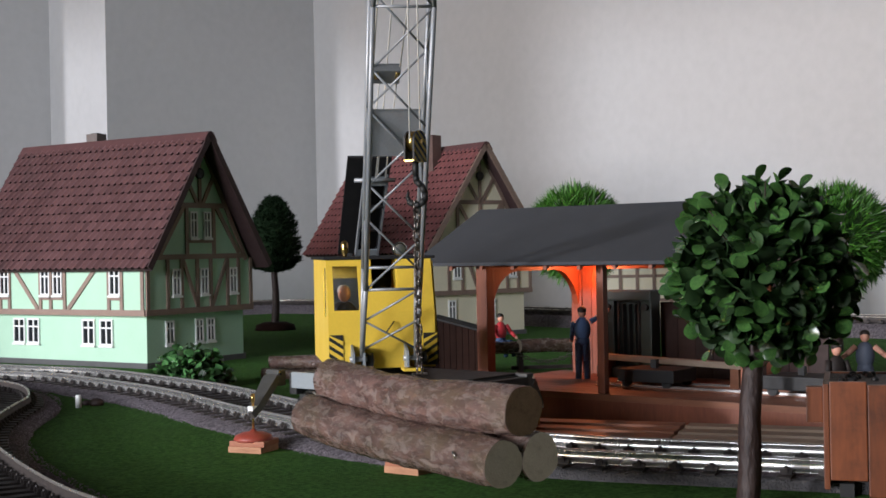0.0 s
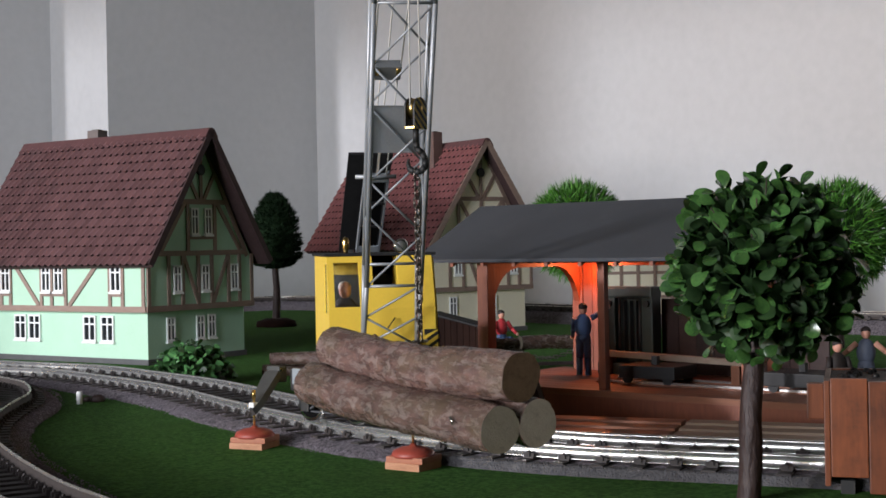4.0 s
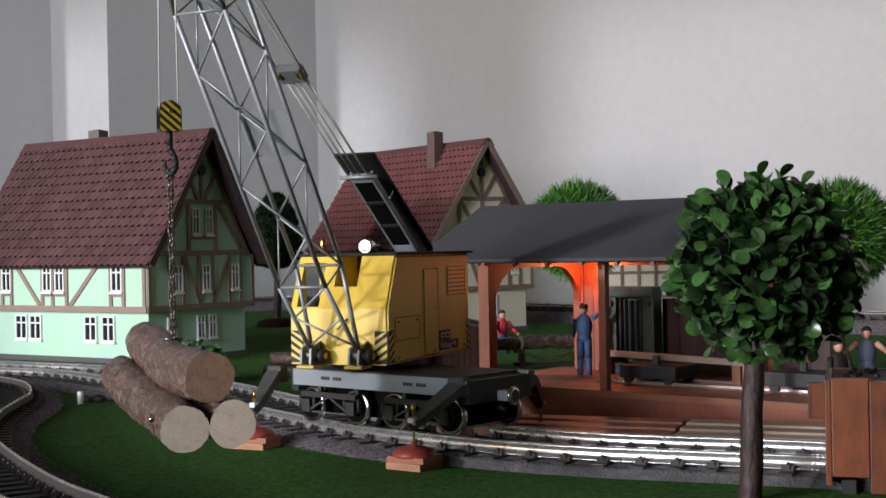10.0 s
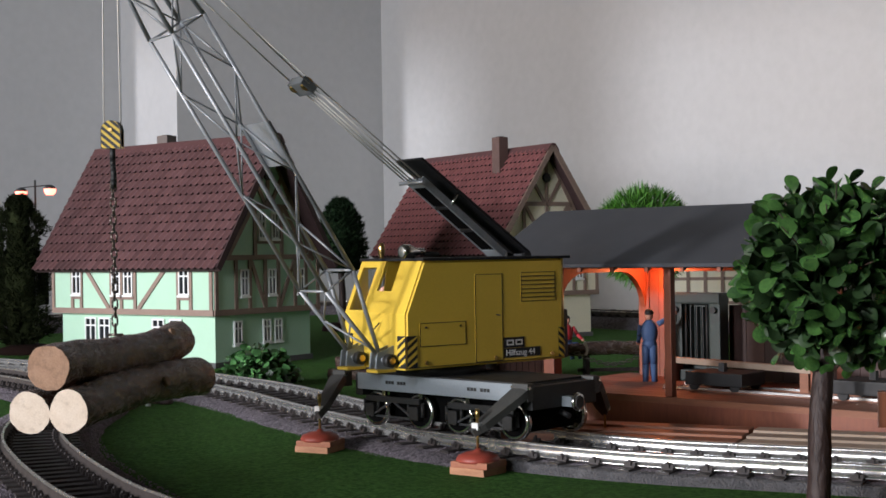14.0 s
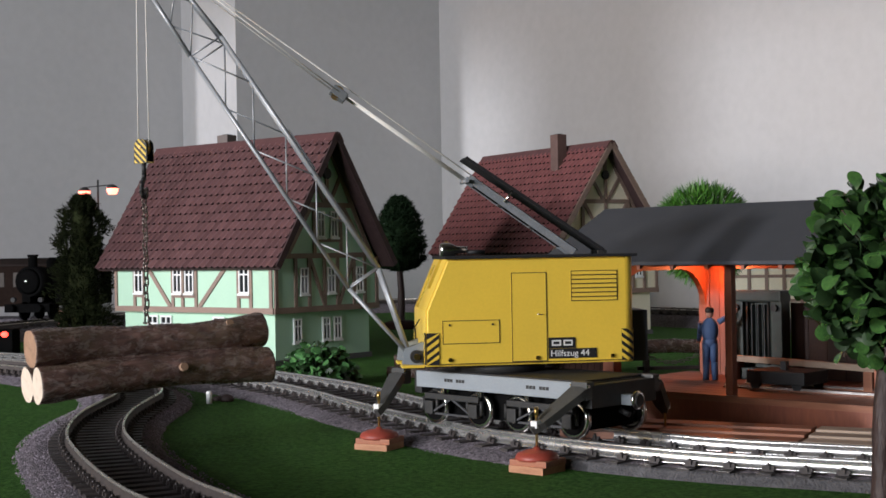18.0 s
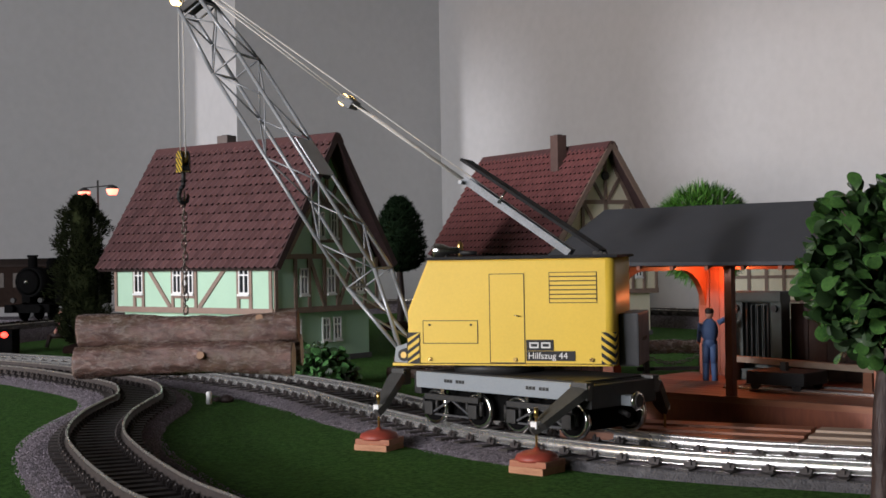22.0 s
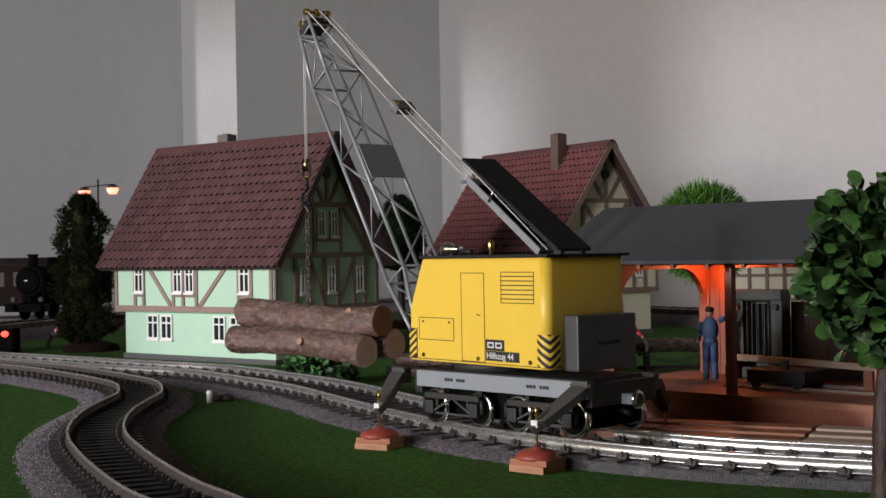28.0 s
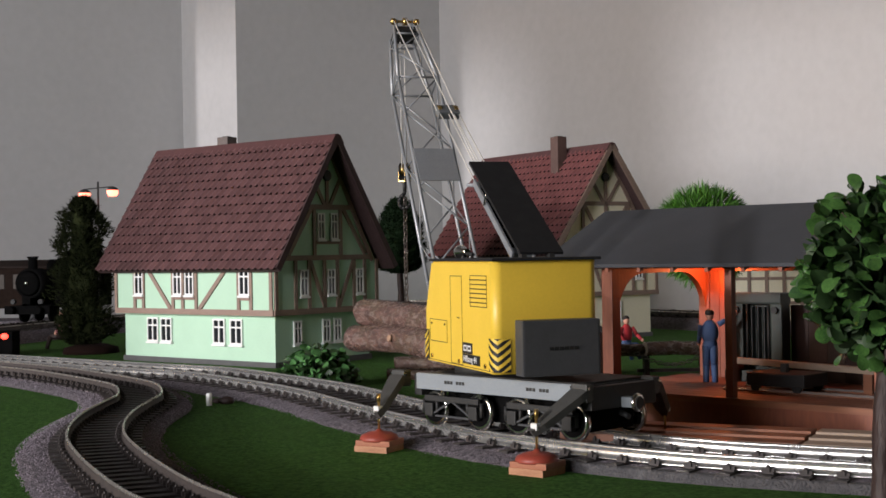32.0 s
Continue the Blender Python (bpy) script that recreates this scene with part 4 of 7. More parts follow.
            part("slat", boxed(-0.0622, -0.0363, y, y + 0.0005, z - 0.00025, z + 0.00025), BLACK, grille)
    bm = boxed(-LB, LF, W_, y + 0.0001, ZB + 0.0011, ZB + 0.0014)
    part("seam", bm, BLACK, body)
    # name boards
    flip = Matrix.Rotation(math.pi, 4, "Z")
    board = part("name_board", boxed(-0.0380, -0.0228, W_, y + 0.0002, 0.0632, 0.0692), BLACK, body, "black board with a white mark")
    bm = bmesh.new()
    for x0 in (-0.0298, -0.0364):
        for q in lines(x0, x0 + 0.0052, 0.0646, 0.0678, 0.0008):
            box(bm, q[0], q[1], y + 0.0002, y + 0.0004, q[2], q[3])
    part("mark", bm, WHITE, board)
    board = part("name_board", boxed(-0.0500, -0.0228, W_, y + 0.0002, 0.0576, 0.0630), BLACK, body, "black name board with white letters")
    lettering("lettering", "Hilfszug 44", 0.0050, WHITE, board, Matrix.Translation((-0.0238, y + 0.0004, 0.0588)) @ Matrix.Rotation(math.pi, 4, "Z") @ Matrix.Rotation(math.pi / 2, 4, "X"))
    for x in (0.0325, -0.0165, -0.0590):
        part("bolt", rodded((x, y, 0.0583), (x, y + 0.0007, 0.0583), 0.0012, 10), BRASS, body)
    # hazard stripes at the corners
    hz = 0.0175
    striped(body, Matrix.Translation((LF - 0.0070, y, ZB + 0.001)), 0.0068, hz, -1)
    rot = Matrix.Rotation(-math.pi / 2, 4, "Z")
    striped(body, Matrix.Translation((LF + 0.0002, W_ - 0.0002, ZB + 0.001)) @ rot, 0.0075, hz, -1)
    striped(body, Matrix.Translation((LF + 0.0002, -W_ + 0.0077, ZB + 0.001)) @ rot, 0.0075, hz, 1)
    wrapped_stripes(body, bend[:9], (0.0026, 0.0040), ZB + 0.001, hz)
    # counterweight
    cw = part("counterweight", boxed(-LB - 0.0110, -LB, -W_ + 0.004, W_ - 0.0115, ZB - 0.001, 0.0830, bevel=0.0012), WEIGHT, body, "dark grey counterweight block")
    bm = bmesh.new()
    for k in range(6):
        box(bm, -LB - 0.0113, -LB - 0.0109, -0.0130 + 0.0028 * k, -0.0108 + 0.0028 * k, 0.0672, 0.0690)
    part("mark", bm, BLACK, cw)
    # head lamp, beacon
    lampb = lathe(bmesh.new(), [(0.0018, -0.010), (0.0022, -0.004), (0.0040, 0.0), (0.0042, 0.004), (0.0036, 0.0055)], 16,
                  Matrix.Translation((LE - 0.004, 0.0115, ZT + 0.0052)) @ Matrix.Rotation(math.pi / 2, 4, "Y"))
    hl = part("head_lamp", lampb, CHROME, body, "chromed search lamp")
    part("lens", ball(bmesh.new(), (LE + 0.0010, 0.0115, ZT + 0.0052), 0.0008, 0.0037, 0.0037, n=16, k=10), LENS, hl, "bright reflecting search lamp lens")
    part("lamp_stem", rodded((LE - 0.006, 0.0115, ZT), (LE - 0.006, 0.0115, ZT + 0.004), 0.0013, 8), BLACK, hl)
    part("lamp_cable", rodded((LE - 0.014, 0.0115, ZT + 0.0040), (LE - 0.024, 0.0115, ZT + 0.0036), 0.0012, 8), BLACK, hl)
    bc = lathe(bmesh.new(), [(0.0015, 0), (0.0012, 0.0012), (0.0020, 0.003), (0.0020, 0.0070), (0.0014, 0.0086), (0.0004, 0.0092)], 12, Matrix.Translation((LE - 0.006, -0.0185, ZT + 0.0014)))
    part("beacon", bc, BRASS, body, "small amber brass beacon")
    # boom brackets and hoist lever at the foot
    for s in (-1, 1):
        for k in (-1, 1):
            part("boom_bracket", prism(bmesh.new(), [(LF, ZB), (LF + 0.012, ZB + 0.001), (LF + 0.011, ZB + 0.0095), (LF, ZB + 0.013)], s * 0.0145 + k * 0.0028 - 0.0006, s * 0.0145 + k * 0.0028 + 0.0006), STEEL, body)
        part("foot_plate", boxed(LF, LF + 0.0125, s * 0.0145 - 0.0052, s * 0.0145 + 0.0052, ZB - 0.0012, ZB + 0.0004, bevel=0.0003), YELLOW, body, "yellow base plate of the boom bracket")
        drum = part("rope_drum", rodded((LF + 0.0046, s * 0.0145 + 0.0042, 0.0600), (LF + 0.0046, s * 0.0145 + 0.0082, 0.0600), 0.0036, 16), DARKGREY, body, "dark winding drum")
        part("drum_cap", rodded((LF + 0.0046, s * 0.0145 + 0.0082, 0.0600), (LF + 0.0046, s * 0.0145 + 0.0090, 0.0600), 0.0018, 12), BRASS, drum)
        part("pivot_bolt", rodded((LF + 0.0072, s * 0.0145 - 0.0046, 0.0605), (LF + 0.0072, s * 0.0145 + 0.0046, 0.0605), 0.0016, 10), GREY, body)
    part("lever", rodded((LF + 0.001, 0.006, 0.080), (LF + 0.004, 0.001, 0.074), 0.0004, 6), BLACK, body)
    # turntable ring under the house
    part("turntable", lathe(bmesh.new(), [(0.026, 0.050), (0.026, 0.0548)], 28), DARKGREY, body)
    return body


house_part = superstructure()


def boom():
    """Lattice boom; its frame: x forward, z up, y across."""
    foot, ang, skew = Vector((0.0527, 0.002, 0.0605)), radians(56.8), Matrix.Rotation(radians(-2.1), 3, "Z")
    d, n = Vector((math.cos(ang), 0, math.sin(ang))), Vector((-math.sin(ang), 0, math.cos(ang)))
    at = lambda s, o, v: foot + skew @ (d * s + n * o + Vector((0, v, 0)))
    hw = lambda s: 0.0145 - 0.0006 * min(1, s / 0.05) - max(0.0, s - 0.205) / 0.05 * 0.0058
    up = lambda s: 0.0130 * min(1, s / 0.05) if s < 0.205 else 0.0130 - (s - 0.205) / 0.05 * 0.0040
    lo = lambda s: -0.0072 * min(1, s / 0.05) if s < 0.205 else -0.0072 + (s - 0.205) / 0.05 * 0.0014
    head = part("boom", boxed(-0.0022, 0.0022, -0.0078, 0.0078, -0.0052, 0.0086, Matrix.Translation(at(0.2535, 0, 0)) @ Matrix.Rotation(-ang, 4, "Y"), bevel=0.0006), DARKGREY, crane, "long grey lattice boom")
    stations = [0.05 + (0.205 - 0.05) * k / 5 for k in range(6)]
    r, rb = 0.00125, 0.00062
    for v in (-1, 1):
        for f in (up, lo):
            for s0, s1 in ((0, 0.05), (0.05, 0.205), (0.205, 0.255)):
                part("chord", rodded(at(s0, f(s0), v * hw(s0)), at(s1, f(s1), v * hw(s1)), r, 8), GREY, head)

    def brace(p, q, rr=rb):
        part("brace", rodded(p, q, rr, 6), GREY, head)

    mids = stations + [0.23, 0.248]
    for s in (mids[0], mids[-3], mids[-1]):
        for f in (up, lo):
            brace(at(s, f(s), -hw(s)), at(s, f(s), hw(s)), 0.0008)
        for v in (-1, 1):
            brace(at(s, up(s), v * hw(s)), at(s, lo(s), v * hw(s)))
    for i, (a, b) in enumerate(zip(mids, mids[1:])):
        w = 1 if i % 2 else -1
        brace(at(a, up(a), -w * hw(a)), at(b, up(b), w * hw(b)))
        brace(at(a, lo(a), w * hw(a)), at(b, lo(b), -w * hw(b)))
        for v in (-1, 1):
            p, q = (lo, up) if w * v > 0 else (up, lo)
            brace(at(a, p(a), v * hw(a)), at(b, q(b), v * hw(b)), 0.0005)
    # crossed members of the forked foot
    brace(at(0.006, 0, -hw(0)), at(0.028, lo(0.028), hw(0.028)))
    brace(at(0.006, 0, hw(0)), at(0.028, lo(0.028), -hw(0.028)))
    brace(at(0.028, lo(0.028), -hw(0.028)), at(0.05, lo(0.05), hw(0.05)))
    # name plate on the upper chords
    m = Matrix.Translation(at(0.129, 0.0133, 0)) @ Matrix.Rotation(-ang, 4, "Y")
    part("boom_plate", boxed(-0.013, 0.013, -0.0135, 0.0135, 0.0009, 0.0016, m), GREY, head, "plain grey plate across the boom")
    # head pulleys on their pin
    part("head_pin", rodded(at(0.259, 0.0095, -0.0105), at(0.259, 0.0095, 0.0105), 0.0010, 8), BRASS, head)
    for y in (-0.0085, 0.0085, 0.0):
        part("pulley", rodded(at(0.259, 0.0095, y - 0.0014), at(0.259, 0.0095, y + 0.0014), 0.0028 if y == 0 else 0.0022, 14), BRASS, head, "brass rope pulley")
    for y in (-0.0056, 0.0056):
        part("head_cheek", beam(bmesh.new(), at(0.2535, 0.0075, y), at(0.2605, 0.0098, y), 0.0026, 0.0008, (0, 1, 0)), GREY, head)
    # nose sheave for the hoist cords under the head
    for y in (-0.0030, 0.0036):
        part("nose_cheek", beam(bmesh.new(), at(0.2535, -0.0040, y), at(0.2640, -0.0072, y), 0.0030, 0.0007, (0, 1, 0)), BRASS, head, "brass sheave cheek")
    part("jib_pulley", rodded(at(0.2625, -0.0068, -0.0024), at(0.2625, -0.0068, 0.0032), 0.0034, 14), BRASS, head, "brass rope pulley")
    return head, at


boom_part, boom_at = boom()


def gantry():
    """Raked frame on the roof with the hoist ropes."""
    top, base = Vector((0.0185, 0, 0.158)), Vector((-0.042, 0, ZT + 0.001))
    cross = part("gantry", rodded(top + Vector((0, -0.0115, 0)), top + Vector((0, 0.0115, 0)), 0.0012, 8), GREY, crane, "raked grey frame over the crane roof")
    d = (top - base).normalized()
    nrm = Vector((-d.z, 0, d.x))
    for v in (-0.0056, 0.0074):
        part("strut", beam(bmesh.new(), base + Vector((0, v, 0)), top + Vector((0, v, 0)), 0.0012, 0.0042, nrm), STRUT, cross, "flat silver strut")
    for s in (0.06, 0.36, 0.66, 0.97):
        p = base.lerp(top, s)
        part("rung", beam(bmesh.new(), p + Vector((0, -0.0056, 0)), p + Vector((0, 0.0074, 0)), 0.006 if s > 0.9 or s < 0.1 else 0.002, 0.002, nrm), STEEL if s > 0.9 or s < 0.1 else BLACK, cross)
    for s0, s1 in ((0.10, 0.33), (0.39, 0.63), (0.69, 0.93)):
        part("infill_plate", beam(bmesh.new(), base.lerp(top, s0) + nrm * 0.0004, base.lerp(top, s1) + nrm * 0.0004, 0.0110, 0.0010, nrm), SHADE_BLACK, cross, "black infill plate between the struts")
    a, b = Vector((0.0190, -0.0025, 0.1705)), Vector((-0.060, -0.0025, ZT + 0.003))
    n2 = (a - b).normalized()
    n2 = Vector((-n2.z, 0, n2.x))
    part("cover_plate", beam(bmesh.new(), b, a, 0.0250, 0.0016, n2), ROOFBLACK, cross, "flat black cover plate")
    part("stay", rodded((-0.0030, 0.0088, 0.1455), (-0.0085, 0.0088, 0.1530), 0.0007, 8), CHROME, cross)
    for v in (-0.008, 0.008):
        part("hinge", boxed(-0.062, -0.057, v - 0.0015, v + 0.0015, ZT + 0.0016, ZT + 0.0036), DARKGREY, cross)
    # floating pulley block and cords
    blk = Vector((0.0895, -0.001, 0.2085))
    tip = boom_at(0.259, 0.0095, 0)
    dirv = (tip - top).normalized()
    rot = Matrix.Translation(blk) @ Matrix.Rotation(-math.atan2(dirv.z, dirv.x), 4, "Y")
    part("pulley_block", boxed(-0.0048, 0.0048, -0.0070, 0.0070, -0.0026, 0.0026, rot, bevel=0.0006), BLOCKGREY, cross, "grey pulley block with brass wheels")
    for v in (-0.0055, 0.0055):
        part("block_wheel", rodded(rot @ Vector((0.001, v - 0.0012, 0)), rot @ Vector((0.001, v + 0.0012, 0)), 0.0036, 14), BRASS, cross, "brass block wheel")
    cord = lambda p, q: part("cord", rodded(p, q, 0.00042, 5), ROPE, cross, "twisted white cord")
    for v in (-0.0085, 0.0085):
        cord(blk + Vector((0, v * 0.8, 0.0005)), tip + Vector((0, v, 0.001)))
    for v in (-0.0065, -0.003, 0.0005, 0.0060):
        cord(blk + Vector((-0.003, v, -0.001)), top + Vector((0, v, 0.001)))
    cord(Vector((-0.046, 0.004, ZT + 0.004)), tip + Vector((0, -0.0005, 0.003)))
    return cross


gantry_part = gantry()


def undercarriage():
    """Frame: x along the line, +y to the far side, camera side is -y."""
    c0 = 0.020
    z0, z1 = 0.0400, 0.0492
    fr = part("undercarriage", boxed(c0 - 0.058, c0 + 0.066, -0.0255, 0.0255, z0 + 0.003, z1 - 0.0006, bevel=0.0006), BLACK, crane, "black wagon frame")
    for s in (-1, 1):
        sill = part("sill", boxed(c0 - 0.060, c0 + 0.063, min(s * 0.0262, s * 0.0285), max(s * 0.0262, s * 0.0285), z0, z1, bevel=0.0004), STEEL, fr, "light grey side sill")
        for x0 in (-0.030, 0.034):
            bm = bmesh.new()
            for k in range(7):
                if k != 3:
                    box(bm, c0 + x0 + 0.0024 * k - 0.006, c0 + x0 + 0.0024 * k - 0.0042, s * 0.0286 - 0.0002, s * 0.0286 + 0.0002, 0.0440, 0.0458)
            part("lettering_bar", bm, DARKGREY, sill)
        for x in (-0.040, -0.010, 0.026):
            part("step_bracket", boxed(c0 + x, c0 + x + 0.003, s * 0.027 - 0.001, s * 0.027 + 0.001, z0 - 0.003, z0), CHROME, fr)
    part("deck", boxed(c0 - 0.050, c0 + 0.064, -0.0262, 0.0262, z1 - 0.0005, z1 + 0.0006), BLACK, fr)
    # Added black box: stands for the shade below and hides the far wheels.
    part("underframe", boxed(c0 - 0.044, c0 + 0.063, -0.0180, 0.0180, 0.0235, z0 + 0.003), SHADE_BLACK, fr)
    # buffer beams and buffers
    for e in (-1, 1):
        xe = c0 + (0.069 if e > 0 else -0.061)
        part("buffer_beam", boxed(xe - 0.003, xe + 0.003, -0.0265, 0.0265, 0.036, z1 - 0.001, bevel=0.0006), BLACK, fr)
        buf = part("buffer", boxed(min(xe, xe + e * 0.0095), max(xe, xe + e * 0.0095), -0.0028, 0.0028, 0.0362, 0.0416, bevel=0.0004), STEEL, fr, "square grey buffer with a chromed round head")
        part("buffer_head", lathe(bmesh.new(), [(0.0030, -0.0015), (0.0046, 0), (0.0050, 0.0006), (0.0046, 0.0016), (0.0034, 0.0018)], 20,
                                  Matrix.Translation((xe + e * 0.0110, 0, 0.0389)) @ Matrix.Rotation(e * math.pi / 2, 4, "Y")), CHROME, buf)
        part("buffer_face", lathe(bmesh.new(), [(0.0036, 0.0), (0.0030, 0.0006)], 18, Matrix.Translation((xe + e * 0.0128, 0, 0.0389)) @ Matrix.Rotation(e * math.pi / 2, 4, "Y")), DARKGREY, buf)
        part("coupling", rodded((xe, 0, 0.033), (xe + e * 0.006, 0, 0.031), 0.0016, 8), BLACK, fr)
    # bogies
    for x0, x1 in ((-0.029, 0.007), (0.037, 0.077)):
        for s in (-1, 1):
            y = s * 0.0275
            bg = part("bogie_frame", boxed(x0 - 0.004, x1 + 0.004, y - 0.0012, y + 0.0012, 0.0335, 0.0368, bevel=0.0005), DARKGREY, crane, "black bogie frame with grey axle boxes")
            for x in (x0, x1):
                part("axle_box", boxed(x - 0.0034, x + 0.0034, y - 0.002, y + 0.002, 0.0250, 0.0325, bevel=0.0007), DARKGREY, bg)
                for k in (-1, 1):
                    part("spring", rodded((x + k * 0.0055, y, 0.0268), (x + k * 0.0055, y, 0.0345), 0.0010, 6), DARKGREY, bg)
            for k in (-1, 1):
                xm = (x0 + x1) / 2
                part("truss_bar", beam(bmesh.new(), (xm, y, 0.0345), (xm + k * (x1 - x0) / 2, y, 0.0250), 0.0010, 0.001, (0, s, 0)), WEIGHT, bg)
            part("tie_bar", boxed(x0 + 0.004, x1 - 0.004, y - 0.0006, y + 0.0006, 0.0248, 0.0258), WEIGHT, bg)
        for x in (x0, x1):
            axle = part("axle", rodded((x, -0.0245, 0.0292), (x, 0.0245, 0.0292), 0.0015, 8), BLACK, crane)
            for s in (-1, 1):
                rim = lathe(bmesh.new(), [(0.0086, -0.0016), (0.0102, -0.0016), (0.0102, 0.0016), (0.0086, 0.0016), (0.0080, 0.0008)], 26,
                            Matrix.Translation((x, s * 0.0228, 0.0292)) @ Matrix.Rotation(-s * math.pi / 2, 4, "X") @ Matrix.Scale(-1, 4, (0, 0, 1)))
                bmesh.ops.recalc_face_normals(rim, faces=rim.faces[:])
                part("wheel", rim, CHROME, axle, "bright rimmed wheel")
                part("wheel_disc", rodded((x, s * 0.0225, 0.0292), (x, s * 0.0249, 0.0292), 0.0082, 20), SHADE_BLACK, axle)
    return fr


undercarriage()


def outrigger(x, s, footing):
    """x along the frame, s its side; a bent arm, a screw jack and a red foot."""
    y = s * 0.030
    out = s * 0.0525
    e = -1 if x < 0.02 else 1
    # flat arm: broad at the hinge, cut to a point over the jack
    hinge = Vector((x + e * 0.0058, y - s * 0.0015, 0.0460))
    end = Vector((x - e * 0.0052, out + s * 0.0022, 0.0262))
    d = (end - hinge).normalized()
    broad = Vector((e * 0.86, 0, 0.0)) - d * (e * 0.86 * d.x)
    broad.normalize()
    thick = d.cross(broad).normalized()
    bm = bmesh.new()
    outline = [(hinge, 0.0052), (hinge.lerp(end, 0.12), 0.0054), (hinge.lerp(end, 0.80), 0.0036), (end, 0.0012)]
    rows = [[bm.verts.new(p + broad * (w * b) + thick * (0.0021 * k)) for b, k in ((-1, -1), (1, -1), (1, 1), (-1, 1))] for p, w in outline]
    for a, b in zip(rows, rows[1:]):
        for k in range(4):
            bm.faces.new((a[k], a[(k + 1) % 4], b[(k + 1) % 4], b[k]))
    bm.faces.new(rows[0])
    bm.faces.new(rows[-1][::-1])
    bmesh.ops.recalc_face_normals(bm, faces=bm.faces[:])
    arm = part("outrigger", bm, ARMGREY, crane, "dark grey folding outrigger arm")
    hx = x + e * 0.0050
    part("arm_root", boxed(hx - 0.0055, hx + 0.0055, min(y, y - s * 0.006), max(y, y - s * 0.006), 0.0405, 0.0500, bevel=0.001), ARMGREY, arm)
    part("hinge_bolt", rodded((hx - 0.0062, y - s * 0.001, 0.0478), (hx + 0.0062, y - s * 0.001, 0.0478), 0.0009, 8), CHROME, arm)
    jx = x - e * 0.004
    part("jack_collar", boxed(jx - 0.0022, jx + 0.0022, out - 0.0022, out + 0.0022, 0.0278, 0.0315, bevel=0.0005), WHITE, arm)
    part("jack_screw", rodded((jx, out, footing), (jx, out, 0.0375), 0.0007, 8), BRASS, arm, "thin brass jack screw")
    part("jack_handle", rodded((jx, out, 0.0335), (jx, out, 0.0385), 0.0011, 8), BRASS, arm)
    part("jack_foot", lathe(bmesh.new(), [(0.0110, 0.0), (0.0112, 0.0012), (0.0102, 0.0030), (0.0066, 0.0045), (0.0022, 0.0051), (0.0012, 0.0064)], 22, Matrix.Translation((jx, out, footing - 0.0006))), REDFOOT, arm, "dark red conical jack foot")
    return Vector((jx, out, 0))


BASE = pose(*AXIS, 0, 0, 0, BASE_TURN)
PAD_TOP = GROUND + 0.0066


def wood_pad(at, turn):
    p = thing("support_block", "two stacked reddish wooden offcuts under a jack foot", "wooden block", Matrix.Translation((at.x, at.y, GROUND)) @ Matrix.Rotation(turn, 4, "Z"), "support blocks")
    part("offcut", boxed(-0.0112, 0.0104, -0.0092, 0.0100, -0.0006, 0.0034, bevel=0.0005), PADWOOD2, p, "pale sawn offcut")
    part("offcut", boxed(-0.0104, 0.0112, -0.0096, 0.0096, 0.0034, 0.0066, bevel=0.0005), PADWOOD, p, "reddish sawn offcut").matrix_local = pose(0, 0, 0, 0, 0, 5)


for x, s in ((-0.050, -1), (0.0815, -1), (-0.050, 1), (0.0815, 1)):
    q = outrigger(x, s, PAD_TOP)
    wood_pad(BASE @ q, radians(BASE_TURN + (18 if x < 0 else 6)))

# ---- hook, chain and logs ----
HOOK_OUT = 0.1965


def table(rows, t):
    for (a, u), (b, v) in zip(rows, rows[1:]):
        if t <= b:
            return u + (v - u) * (t - a) / (b - a)
    return rows[-1][1]


def clipped(poly, nx, nz, c):
    """The part of a convex (x, z) polygon with nx * x + nz * z <= c."""
    out = []
    for p, q in zip(poly, poly[1:] + poly[:1]):
        a, b = nx * p[0] + nz * p[1] - c, nx * q[0] + nz * q[1] - c
        if a <= 0:
            out.append(p)
        if a * b < 0:
            k = a / (a - b)
            out.append((p[0] + (q[0] - p[0]) * k, p[1] + (q[1] - p[1]) * k))
    return out


